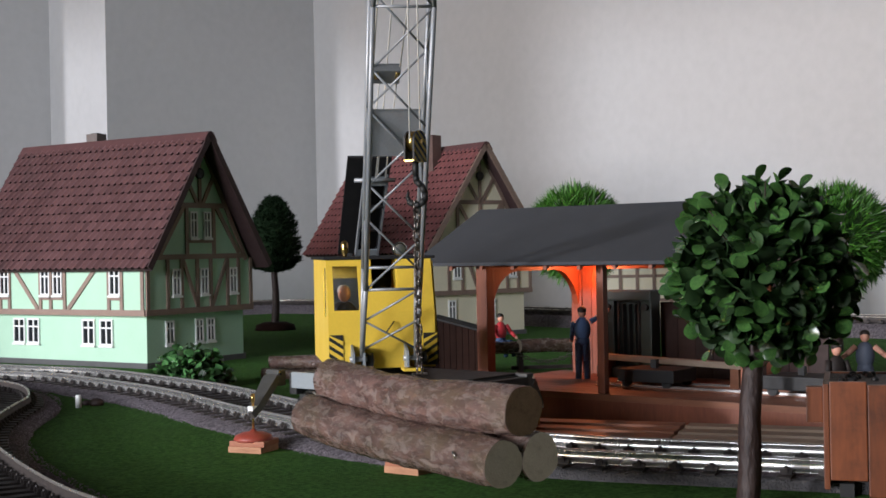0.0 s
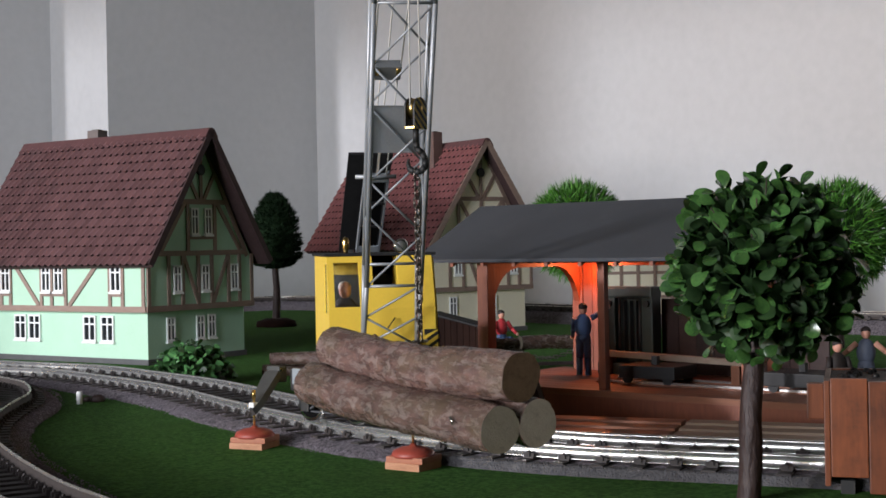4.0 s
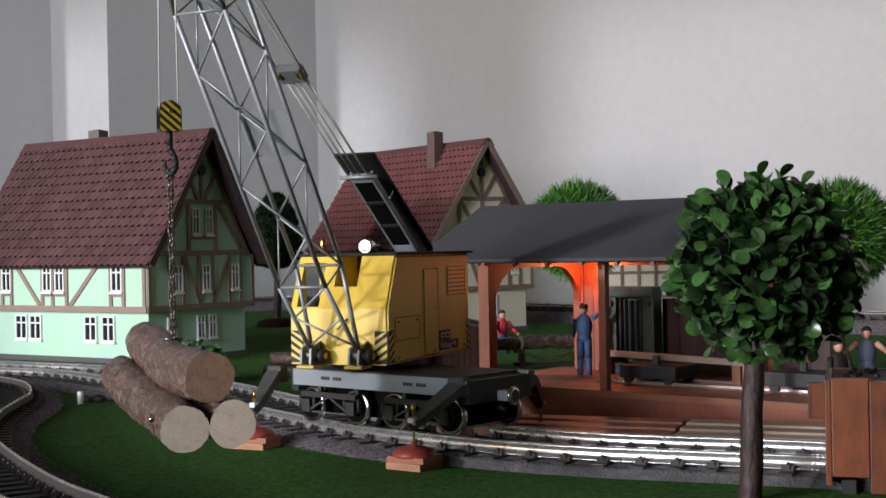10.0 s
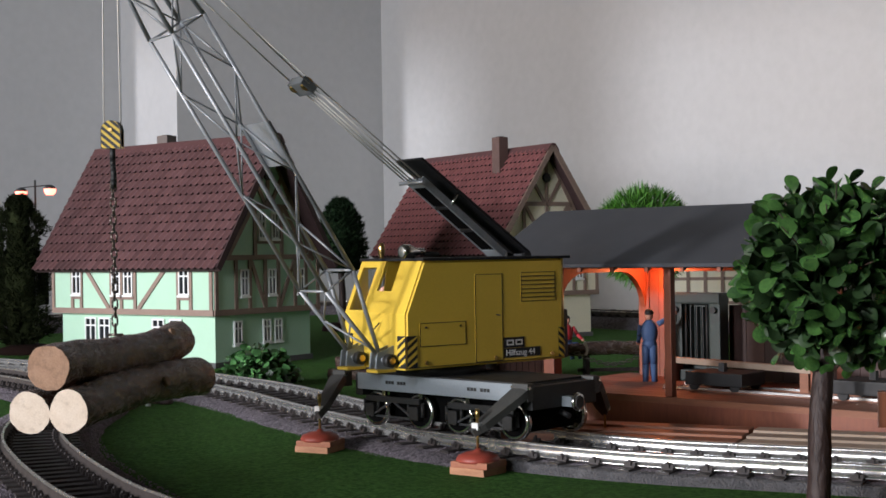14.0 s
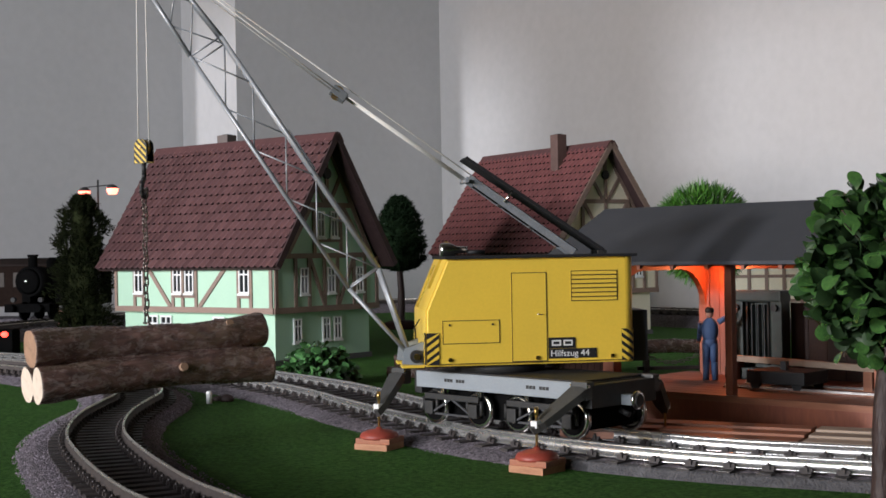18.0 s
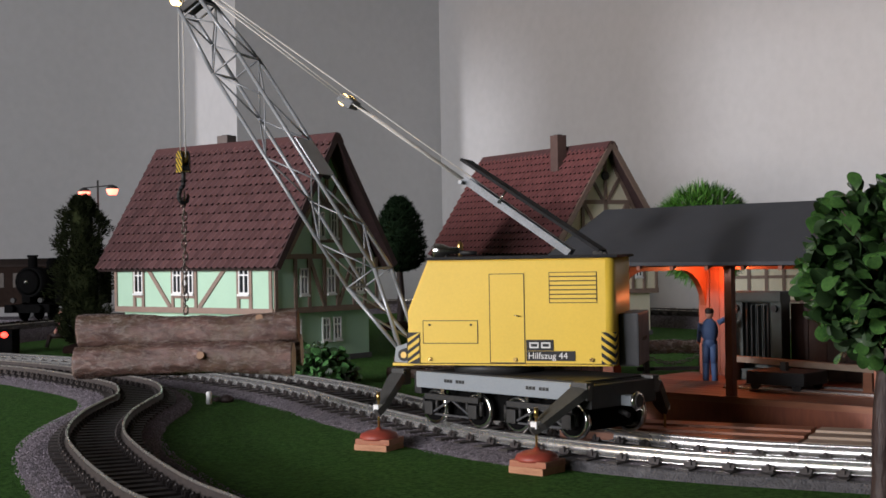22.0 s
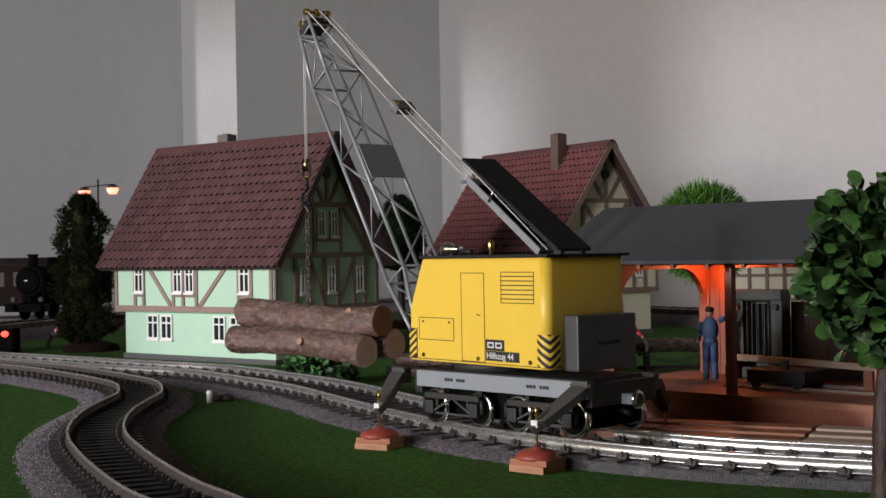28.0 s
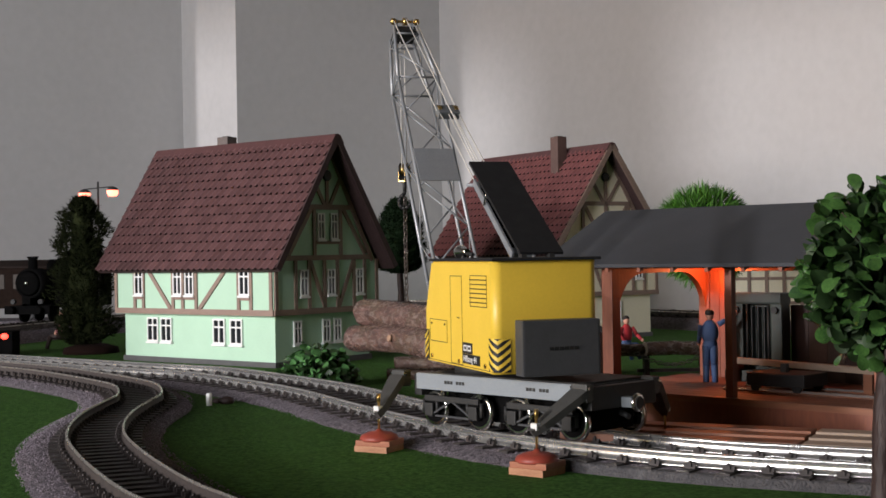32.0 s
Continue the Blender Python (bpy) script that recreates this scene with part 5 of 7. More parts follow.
def hoist():
    """Origin at the log stack's hanging point."""
    hk = thing("crane_hook", "striped pulley block with a black hook on white cords", "crane hook")
    top, w, hh = 0.0985, 0.0050, 0.0088
    arch = [(w, 0), (w, hh)] + [(w * math.cos(a), hh + 0.0048 * math.sin(a)) for a in (k * math.pi / 10 for k in range(1, 10))] + [(-w, hh), (-w, 0)]
    arch = [(x, z + top) for x, z in arch]
    blk = part("hook_block", boxed(-w, w, -0.0026, 0.0026, top, top + 0.0008), BRASS, hk, "brass frame of the hook block")
    nx, nz = -math.sin(radians(40)), math.cos(radians(40))
    for s in (-1, 1):
        y0, y1 = (0.0019, 0.0027) if s > 0 else (-0.0027, -0.0019)
        cheek = part("cheek_plate", prism(bmesh.new(), arch, y0, y1), BLACK, blk, "black cheek plate with slanting yellow stripes")
        for k in range(-1, 6):
            low = nz * (top + 0.0004) + k * 0.0027
            strip = clipped(clipped([(x * 0.92, z) for x, z in arch], nx, nz, low + 0.00125), -nx, -nz, -low)
            if len(strip) > 2:
                part("stripe", prism(bmesh.new(), strip, s * 0.00275 - 0.00006, s * 0.00275 + 0.00006), STRIPE, cheek)
    part("sheave", rodded((0, -0.0017, top + hh), (0, 0.0017, top + hh), 0.0044, 18), BRASS, blk, "brass sheave")
    part("sheave_pin", rodded((0, -0.0034, top + hh), (0, 0.0034, top + hh), 0.0009, 10), BRASS, blk)
    for x in (-w, w - 0.0010):
        for q in (-0.0026, 0.0020):
            part("side_strap", boxed(x, x + 0.0008, q, q + 0.0006, top, top + 0.0078), BRASS, blk)
    for x in (-0.0042, 0.0042):
        part("hoist_cord", rodded((x, 0, top + hh), (x * 0.8, 0, 0.208), 0.00036, 5), ROPE, hk, "thin white cord")
    pts = [(0, 0.0990), (0, 0.0925), (0.0004, 0.0900), (0.0026, 0.0880), (0.0040, 0.0850), (0.0038, 0.0822), (0.0020, 0.0802), (-0.0006, 0.0798), (-0.0028, 0.0812), (-0.0038, 0.0836), (-0.0034, 0.0852)]
    bm = bmesh.new()
    for k, ((a, b), (c, d)) in enumerate(zip(pts, pts[1:])):
        r0 = 0.0014 if k < 8 else 0.0010
        rod(bm, (0, a, b), (0, c, d), r0, 8, 0.0005 if k == 9 else r0)
        ball(bm, (0, c, d), 0.0014 if k < 8 else 0.0007, n=8, k=5)
    part("hook", bm, BLACK, hk, "black lifting hook").matrix_local = pose(0, 0, 0, 0, 0, 23)
    return hk


hook = hoist()


def link_mesh():
    bm = bmesh.new()
    ring = [(0.0013 * math.cos(a), 0.0013 * math.sin(a) + (0.0013 if math.sin(a) > 0 else -0.0013)) for a in (k * math.tau / 12 for k in range(12))]
    for (x, z), (x2, z2) in zip(ring, ring[1:] + ring[:1]):
        rod(bm, (x, 0, z), (x2, 0, z2), 0.00052, 6)
    return mesh_of("chain_link", bm, CHAIN)


chain = thing("lifting_chain", "thin dark steel chain hanging from the hook", "chain")
LINK = link_mesh()
z, k = 0.0125, 0
while z < 0.0850:
    shared("chain_link", LINK, chain, Matrix.Translation((0.0004 * math.sin(k * 2.1), 0, z)) @ Matrix.Rotation((k % 2) * math.pi / 2 + 0.3, 4, "Z"))
    z, k = z + 0.0041, k + 1
part("shackle", rodded((0, -0.004, 0.0098), (0, 0.004, 0.0098), 0.0007, 6), CHAIN, chain)


def log(name, r0, r1, length, seed, bark, cut, label, group="", bend=0.0012, knots=()):
    """A debarked-looking branch along x with uneven girth, knots and sawn ends."""
    bm = bmesh.new()
    n, k = 36, 96
    rings = []
    for i in range(k + 1):
        t = i / k
        r = r0 + (r1 - r0) * t
        c = Vector(((t - 0.5) * length, bend * math.sin(t * 5 + seed), bend * math.cos(t * 4 + seed * 2)))
        ring = []
        for j in range(n):
            a = j * math.tau / n
            q = r * (1 + 0.10 * noise.noise((t * 6 + seed * 3, math.cos(a) * 1.2, math.sin(a) * 1.2)) + 0.045 * noise.noise((t * 22, math.cos(a) * 4 + seed, math.sin(a) * 4)) + 0.022 * noise.noise((t * 70, math.cos(a) * 9 + seed, math.sin(a) * 9)))
            for kt, ka, kh in knots:
                dd = ((t - kt) * length / 0.006) ** 2 + (((a - ka + math.pi) % math.tau - math.pi) * r / 0.0055) ** 2
                q += kh * math.exp(-dd)
            ring.append(bm.verts.new(c + Vector((0, q * math.cos(a), q * math.sin(a)))))
        rings.append(ring)
    for a, b in zip(rings, rings[1:]):
        for j in range(n):
            bm.faces.new((a[j], b[j], b[(j + 1) % n], a[(j + 1) % n])).smooth = True
    for ring in (rings[0], rings[-1]):
        f = bm.faces.new(ring)
        f.material_index = 1
    bmesh.ops.recalc_face_normals(bm, faces=bm.faces[:])
    ob = part(name, bm, [bark, cut])
    for kt, ka, kh in knots:
        r = r0 + (r1 - r0) * kt + kh
        c = Vector(((kt - 0.5) * length, r * math.cos(ka), r * math.sin(ka)))
        o = Vector((0, math.cos(ka), math.sin(ka)))
        part("knot", rodded(c - o * 0.0012, c + o * 0.0006, 0.0026, 12, 0.0022), KNOT, ob, "sawn pale branch stub")
    return tagged(ob, label, "log", group)


LOG_LABEL = "bark-covered branch log with sawn ends hanging from the chain"
top_log = log("log", 0.0103, 0.0101, 0.135, 1.0, BARK, CUT2, LOG_LABEL, "hanging logs", 0.0028, ((0.17, 0.5, 0.0011),))
near_log = log("log", 0.0099, 0.0096, 0.133, 2.3, BARK, CUT, LOG_LABEL, "hanging logs", 0.0018, ((0.413, 0.32, 0.0010),))
far_log = log("log", 0.0098, 0.0096, 0.135, 3.7, BARK2, CUT, LOG_LABEL, "hanging logs", 0.0010)
staple = part("staple", rodded((0.048, -0.0088, 0.0030), (0.0505, -0.0094, 0.0012), 0.0009, 8), CHROME, far_log, "small silver staple")

# ---- driver ----
def bust(name, label, m, cloth, hair=HAIR):
    bm = bmesh.new()
    ball(bm, (0, 0, 0.0), 0.0055, 0.0080, 0.0090, mi=0)
    ball(bm, (0.001, 0, 0.0125), 0.0040, 0.0036, 0.0046, mi=1)
    ball(bm, (-0.0010, 0, 0.0145), 0.0036, 0.0038, 0.0032, mi=2)
    ob = part(name, bm, [cloth, SKIN, hair])
    return tagged(ob, label, "figurine")


driver = bust("driver_figurine", "small plastic driver figurine sitting in the crane cab", None, HAIR, GREYHAIR)

# ---- sawmill shed ----
SHED = pose(0.179, 0.850, 0, 0, 0, -45.0)
DECK = 0.025


def sawmill():
    s = thing("sawmill_shed", "open orange-brown wooden sawmill shed with a dark slate roof", "shed", SHED)
    k0, k1, nb = -0.118, 0.150, 0.122
    # deck
    deck = part("deck", boxed(k0, k1, -0.006, nb + 0.004, DECK - 0.004, DECK - 0.0006), DECKWOOD, s, "plank deck of the shed")
    n = 11
    w = (nb + 0.010) / n
    for i in range(n):
        bm = boxed(k0, k1, -0.006 + w * i + 0.0003, -0.006 + w * (i + 1) - 0.0003, DECK - 0.0006, DECK, bevel=0.0002)
        part("deck_board", bm, DECKWOOD, deck)
    part("skirt", boxed(k0, k1, -0.0062, -0.0035, GROUND, DECK - 0.004), SHEDWOOD, s, "brown front skirt board")
    part("skirt", boxed(k0, k0 + 0.003, -0.0035, nb, GROUND, DECK - 0.004), SHEDWOOD, s)
    top = 0.1085
    posts = [(k, y) for y in (0.0, nb - 0.008) for k in (-0.094, 0.0, 0.100) if (k, y) != (0.0, nb - 0.008)]
    posts[-1] = (0.060, nb - 0.008)
    for k, y in posts:
        w = 0.0044 if k == -0.094 else 0.0026
        part("post", boxed(k - w, k + w, y - w + 0.0004, y + w + 0.0004, DECK, top, bevel=0.0004), SHEDWOOD, s, "square wooden post")
    for y in (0.0, nb - 0.008):
        part("wall_plate", boxed(k0 - 0.004, 0.104, y - 0.003, y + 0.003, top - (0.0065 if y else 0.0025), top, bevel=0.0004), SHEDWOOD, s)

    for k in (-0.094,):
        part("tie_beam", boxed(k - 0.0035, k + 0.0035, 0.0, nb - 0.008, top - 0.0062, top - 0.0008), SHEDWOOD, s)
        for e in (-1, 1):
            # curved knee brace under the tie beam
            y = 0.0042 if e > 0 else nb - 0.0116
            arc = [(y + e * 0.030 * (1 - math.cos(a)), top - 0.0062 - 0.034 * (1 - math.sin(a))) for a in [i * math.pi / 2 / 7 for i in range(8)]]
            bm = bmesh.new()
            va = [bm.verts.new((k - 0.0022, q, z)) for q, z in arc + [(y, top - 0.0062)]]
            vb = [bm.verts.new((k + 0.0022, q, z)) for q, z in arc + [(y, top - 0.0062)]]
            bm.faces.new(va)
            bm.faces.new(vb[::-1])
            for i in range(len(va)):
                bm.faces.new((va[i], vb[i], vb[(i + 1) % len(va)], va[(i + 1) % len(va)]))
            bmesh.ops.recalc_face_normals(bm, faces=bm.faces[:])
            part("knee_brace", bm, SHEDWOOD, s, "curved orange knee brace")
        part("king_post", boxed(k - 0.003, k + 0.003, nb / 2 - 0.007, nb / 2 - 0.001, top, 0.143), SHEDWOOD, s)
    # boarded screen at the back
    for i in range(2):
        x = -0.0885 + 0.0080 * i
        part("screen_board", boxed(x, x + 0.0077, nb - 0.012, nb - 0.0095, DECK, top - 0.006, bevel=0.0003), SHEDWOOD, s, "upright orange-brown board")
    for i in range(9):
        x = -0.026 + 0.0140 * i
        part("back_board", boxed(x, x + 0.0137, nb - 0.0062, nb - 0.0042, DECK, 0.078 - 0.002 * (i % 2), bevel=0.0003), BACKWOOD_SHADED, s, "added reddish back board, darkened for the shade in the shed")
    # roof
    ze, zr, o = 0.1092, 0.1470, 0.020
    ym = nb / 2 - 0.004
    for a, b in (((-o, ze), (ym, zr)), ((nb - 0.008 + o, ze), (ym, zr))):
        bm = bmesh.new()
        x0, x1 = -0.142, 0.106
        pts = [(a[0], a[1]), (b[0], b[1]), (b[0], b[1] - 0.0022), (a[0], a[1] - 0.0022)]
        va = [bm.verts.new((x0, y, z)) for y, z in pts]
        vb = [bm.verts.new((x1, y, z)) for y, z in pts]
        bm.faces.new(va)
        bm.faces.new(vb[::-1])
        for i in range(4):
            bm.faces.new((va[i], vb[i], vb[(i + 1) % 4], va[(i + 1) % 4]))
        bmesh.ops.recalc_face_normals(bm, faces=bm.faces[:])
        part("roof", bm, SLATE, s, "dark slate grey roof board")
    for i in range(10):
        x = -0.135 + i * 0.0260
        for sgn in (-1, 1):
            y0 = -o + 0.002 if sgn < 0 else nb - 0.008 + o - 0.002
            part("rafter", beam(bmesh.new(), (x, y0, ze - 0.0026), (x, ym, zr - 0.0028), 0.0026, 0.0026, (0, 0, -1)), SHEDWOOD, s)
    return s


sawmill()
bulb("shed_lamp", SHED @ Vector((-0.070, 0.094, 0.0985)), 0.115, (1.0, 0.25, 0.08), 0.003)
lampthing = thing("ceiling_bulb", "small warm bulb lit under the shed roof", "lamp", SHED)
part("bulb_glass", ball(bmesh.new(), (-0.070, 0.094, 0.1066), 0.0022), glow("bulb_glow", (1.0, 0.50, 0.22), 14.0), lampthing)
part("socket", rodded((-0.070, 0.094, 0.1088), (-0.070, 0.094, 0.1200), 0.0012, 8), BLACK, lampthing)


def saw_machine():
    m = thing("frame_saw", "tall grey-green frame saw machine on the shed deck", "saw", SHED @ pose(0.0, 0, DECK))
    x, y = -0.041, 0.1015
    for e in (-1, 1):
        part("upright", boxed(x + e * 0.0155 - 0.0045, x + e * 0.0155 + 0.0045, y - 0.006, y + 0.006, 0, 0.056, bevel=0.0012), MACHINE, m, "grey-green machine upright")
        part("guide", rodded((x + e * 0.0085, y - 0.004, 0.010), (x + e * 0.0085, y - 0.004, 0.054), 0.0010, 8), DARKGREY, m)
    part("crosshead", boxed(x - 0.020, x + 0.020, y - 0.007, y + 0.007, 0.054, 0.062, bevel=0.0015), MACHINE, m)
    for k in range(3):
        part("saw_blade", boxed(x - 0.0052 + k * 0.0050, x - 0.0048 + k * 0.0050, y - 0.004, y + 0.001, 0.012, 0.052), WEIGHT, m)
    part("base", boxed(x - 0.024, x + 0.024, y - 0.010, y + 0.010, 0, 0.008, bevel=0.001), MACHINE, m)
    part("feed_plate", boxed(x - 0.011, x + 0.011, y + 0.002, y + 0.005, 0.008, 0.054), MACHINE, m, "grey-green back plate")
    for e in (-1, 1):
        part("knob", rodded((x + e * 0.0155, y - 0.0085, 0.050), (x + e * 0.0155, y - 0.006, 0.050), 0.0024, 10), DARKGREY, m)
    c = thing("saw_carriage", "low dark saw carriage on rails across the deck", "carriage", SHED @ pose(0, 0, DECK))
    part("carriage_frame", boxed(-0.012, 0.030, 0.036, 0.066, 0.004, 0.0125, bevel=0.0008), BLACK, c)
    for cx in (-0.006, 0.024):
        for cy in (0.038, 0.064):
            part("carriage_wheel", rodded((cx, cy - 0.001, 0.0035), (cx, cy + 0.001, 0.0035), 0.0034, 14), BLACK, c)
    part("clamp", boxed(0.006, 0.010, 0.048, 0.052, 0.0105, 0.018), WEIGHT, c)
    c2 = copy_thing(c, SHED @ pose(0.105, -0.002, DECK))
    t = thing("carriage_track", "thin silver rails on wooden beams across the shed", "railway track", SHED @ pose(0, 0, DECK))
    for y in (0.038, 0.064):
        part("beam", boxed(-0.03, 0.30, y - 0.002, y + 0.002, 0.0, 0.0008), DECKWOOD, t)
        part("rail", boxed(-0.03, 0.30, y - 0.0007, y + 0.0007, 0.0008, 0.0022), RAIL, t)
    b = thing("saw_beam", "long pale squared timber lying across the saw", "timber", SHED @ pose(0, 0, DECK))
    part("timber", beam(bmesh.new(), (-0.062, 0.094, 0.0125), (0.070, 0.064, 0.0125), 0.0055, 0.0040, (0, 0, 1)), PLANKWOOD, b)
    for x in (-0.055, 0.060):
        yy = 0.0933 - (x + 0.059) * 0.227
        part("trestle", boxed(x - 0.003, x + 0.003, yy - 0.005, yy + 0.005, 0, 0.0125), DECKWOOD, b)


saw_machine()


def lower_deck():
    """Loading planks by the track and the raised run to the right of the shed."""
    o = Matrix.Translation((0.182, 0.700, 0)) @ Matrix.Rotation(radians(-28), 4, "Z")
    rnd = random.Random(5)
    for x0, x1, mat, lab in ((-0.135, -0.001, DECKWOOD, "reddish brown loading plank beside the track"), (0.001, 0.135, PLANKWOOD, "pale sawn loading plank beside the track")):
        for i in range(3):
            y0 = 0.0005 + i * 0.0156
            j = rnd.uniform(-0.004, 0.004)
            ob = part("loading_plank", boxed(x0 + (j if x0 < -0.1 else 0), x1 + (0 if x0 < -0.1 else j), y0, y0 + 0.0146, 0.0128, 0.0168 + i * 0.0012, bevel=0.0004), mat)
            ob.matrix_world = o @ pose(0, 0, 0, 0, 0, rnd.uniform(-0.4, 0.4))
            tagged(ob, lab, "plank", "loading planks")
    sup = part("plank_bearer", boxed(-0.135, 0.135, 0.006, 0.038, GROUND, 0.0127), DECKWOOD)
    sup.matrix_world = o
    tagged(sup, "low brown timber bearer under the loading planks", "timber")
    run = thing("log_run", "raised wooden run with rails beside the shed", "platform", SHED)
    part("run_top", boxed(0.150, 0.32, 0.030, 0.072, DECK - 0.004, DECK - 0.0002), DECKWOOD, run)
    part("run_edge", boxed(0.150, 0.32, 0.0285, 0.030, DECK - 0.010, DECK), PLANKWOOD, run)
    for x in (0.155, 0.20, 0.245, 0.29):
        for y in (0.032, 0.068):
            part("run_leg", boxed(x, x + 0.005, y, y + 0.005, GROUND, DECK - 0.004), SHEDWOOD, run)
    for i, (x, y, L) in enumerate(((0.16, 0.042, 0.13), (0.175, 0.056, 0.12))):
        b = part("squared_timber", boxed(x, x + L, y, y + 0.010, DECK + 0.006, DECK + 0.012, bevel=0.0005), PLANKWOOD)
        b.matrix_world = SHED
        tagged(b, "pale squared timber lying on the log run", "timber", "squared timbers")
        for q in (0.02, L - 0.02):
            part("spacer", boxed(x + q, x + q + 0.004, y, y + 0.010, DECK - 0.0002, DECK + 0.006), DECKWOOD, b)


lower_deck()


def bunker():
    """Tall brown board box at the front of the layout."""
    m = Matrix.Translation((0.2212, 0.5755, 0)) @ Matrix.Rotation(radians(-22), 4, "Z")
    b = thing("board_bunker", "tall box of upright reddish brown wooden boards", "bunker", m)
    widths = (0.0160, 0.0150, 0.0152, 0.0150, 0.0150)
    x = 0.0
    for i, w in enumerate(widths):
        z0 = 0.0140 if i in (0, 2) else 0.0072
        part("board", boxed(x + 0.0002, x + w - 0.0002, -0.0012 * (i % 2), 0.003, z0, 0.0572 - 0.0012 * (i % 2), bevel=0.0005), BOXWOOD, b, "upright brown board")
        x += w
    part("end_board", boxed(-0.0025, 0.0, 0.0, 0.060, 0.010, 0.0562, bevel=0.0004), BOXWOOD, b)
    part("back_board", boxed(0.0, x, 0.058, 0.061, 0.010, 0.0562), BOXWOOD, b)
    for q in (0.004, x - 0.010):
        part("leg", boxed(q, q + 0.006, 0.004, 0.010, GROUND - 0.001, 0.012), BLACK, b)
    part("rim", boxed(0.0, x, 0.004, 0.058, 0.0545, 0.0555), TRUNK, b)
    part("side_block", boxed(-0.0098, -0.0026, 0.004, 0.010, 0.0388, 0.0545, bevel=0.0006), BOXWOOD, b, "short reddish brown wooden block")
    rnd = random.Random(8)
    for i in range(40):
        part("coal_lump", ball(bmesh.new(), (rnd.uniform(0.004, 0.072), rnd.uniform(0.007, 0.05), 0.0560), rnd.uniform(0.0012, 0.0026), rnd.uniform(0.0012, 0.0026), 0.0016, 6, 4), BLACK, b, "dark lump lying in the bunker")


bunker()


def plank_hut():
    h = thing("plank_hut", "low dark brown plank hut with a sloping top", "hut", Matrix.Translation((0.106, 1.150, GROUND)) @ Matrix.Rotation(radians(-30), 4, "Z"))
    bm = prism(bmesh.new(), [(-0.012, 0), (0.034, 0), (0.034, 0.043), (-0.012, 0.054)], 0.0, 0.018)
    part("hut_body", bm, HUTWOOD, h)
    for i in range(8):
        x = -0.012 + 0.00575 * i
        zt = 0.0535 - (x + 0.012) / 0.046 * 0.011
        part("plank", boxed(x + 0.0002, x + 0.0055, -0.0009, 0.0, 0, zt - 0.0015), HUTWOOD, h)
    part("hut_roof", beam(bmesh.new(), (-0.015, 0.008, 0.0545), (0.037, 0.008, 0.0425), 0.024, 0.0015, (0.23, 0, 0.97)), ROOFBLACK, h, "black felt roof")
    b = thing("water_barrel", "dark round barrel standing beside the hut", "barrel", Matrix.Translation((0.080, 1.155, GROUND)))
    part("barrel_body", lathe(bmesh.new(), [(0.0125, 0), (0.0145, 0.022), (0.0125, 0.048), (0.0115, 0.048), (0.0115, 0.045)], 20), BLACK, b)
    for z in (0.010, 0.036):
        part("hoop", lathe(bmesh.new(), [(0.0140, z), (0.0146, z + 0.002), (0.0140, z + 0.004)], 20), BLACK, b)


plank_hut()


def framed_shop():
    """Low cream timber-framed building between the shed and the wall."""
    s = thing("timber_framed_shop", "low cream timber-framed building behind the sawmill", "building", pose(0.4555, 1.77, GROUND, 0, 0, -12))
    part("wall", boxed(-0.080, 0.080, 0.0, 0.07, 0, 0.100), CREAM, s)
    for i in range(8):
        x = -0.078 + 0.0223 * i
        part("timber", boxed(x - 0.0022, x + 0.0022, -0.0016, 0.0, 0.0, 0.100), TIMBER, s)
    for z in (0.040, 0.072, 0.098):
        part("timber", boxed(-0.0802, 0.0802, -0.0014, 0.0, z - 0.002, z + 0.002), TIMBER, s)
    part("roof", prism(bmesh.new(), [(-0.09, 0.100), (0.09, 0.100), (0.078, 0.122), (-0.078, 0.122)], -0.012, 0.082), TILE_DARK, s, "dark brown hipped roof")


framed_shop()


# ---- lying logs ----
def lying(at, turn, r, length, seed, label):
    ob = log("log", r, r * 0.96, length, seed, BARK2, CUT, label, "", 0.0008)
    ob.matrix_world = Matrix.Translation(at) @ Matrix.Rotation(radians(turn), 4, "Z")


lying((0.030, 1.205, GROUND + 0.0052), -8, 0.0054, 0.165, 5, "thin brown log lying on the lawn behind the crane")
lying((0.036, 1.190, GROUND + 0.0152), -8, 0.0054, 0.160, 6, "thin brown log stacked on another log")
lying((0.034, 1.212, GROUND + 0.0158), -7, 0.0050, 0.160, 8, "thin brown log stacked behind another log")
lying((0.207, 1.203, 0.0305), 16, 0.0062, 0.064, 9, "short brown log lying on a rack with a chain")
lying((0.166, 1.205, 0.0300), -30, 0.0055, 0.040, 10, "short brown log end lying on a rack")
rack = thing("log_rack", "low dark rack carrying short logs", "rack", pose(0.20, 1.202, GROUND))
for x in (-0.022, 0.028):
    part("rack_leg", boxed(x - 0.002, x + 0.002, -0.008, 0.008, 0, 0.0185), TRUNK, rack)
part("rack_bar", boxed(-0.03, 0.035, -0.002, 0.002, 0.004, 0.007), TRUNK, rack)
rchain = thing("rack_chain", "slack dark chain along the log rack", "chain")
for i in range(20):
    t = i / 19
    shared("chain_link", LINK, rchain, Matrix.Translation((0.168 + 0.062 * t, 1.188, 0.0275 - 0.010 * math.sin(math.pi * t))) @ Matrix.Rotation(math.pi / 2, 4, "Y") @ Matrix.Rotation((i % 2) * math.pi / 2, 4, "Z"))


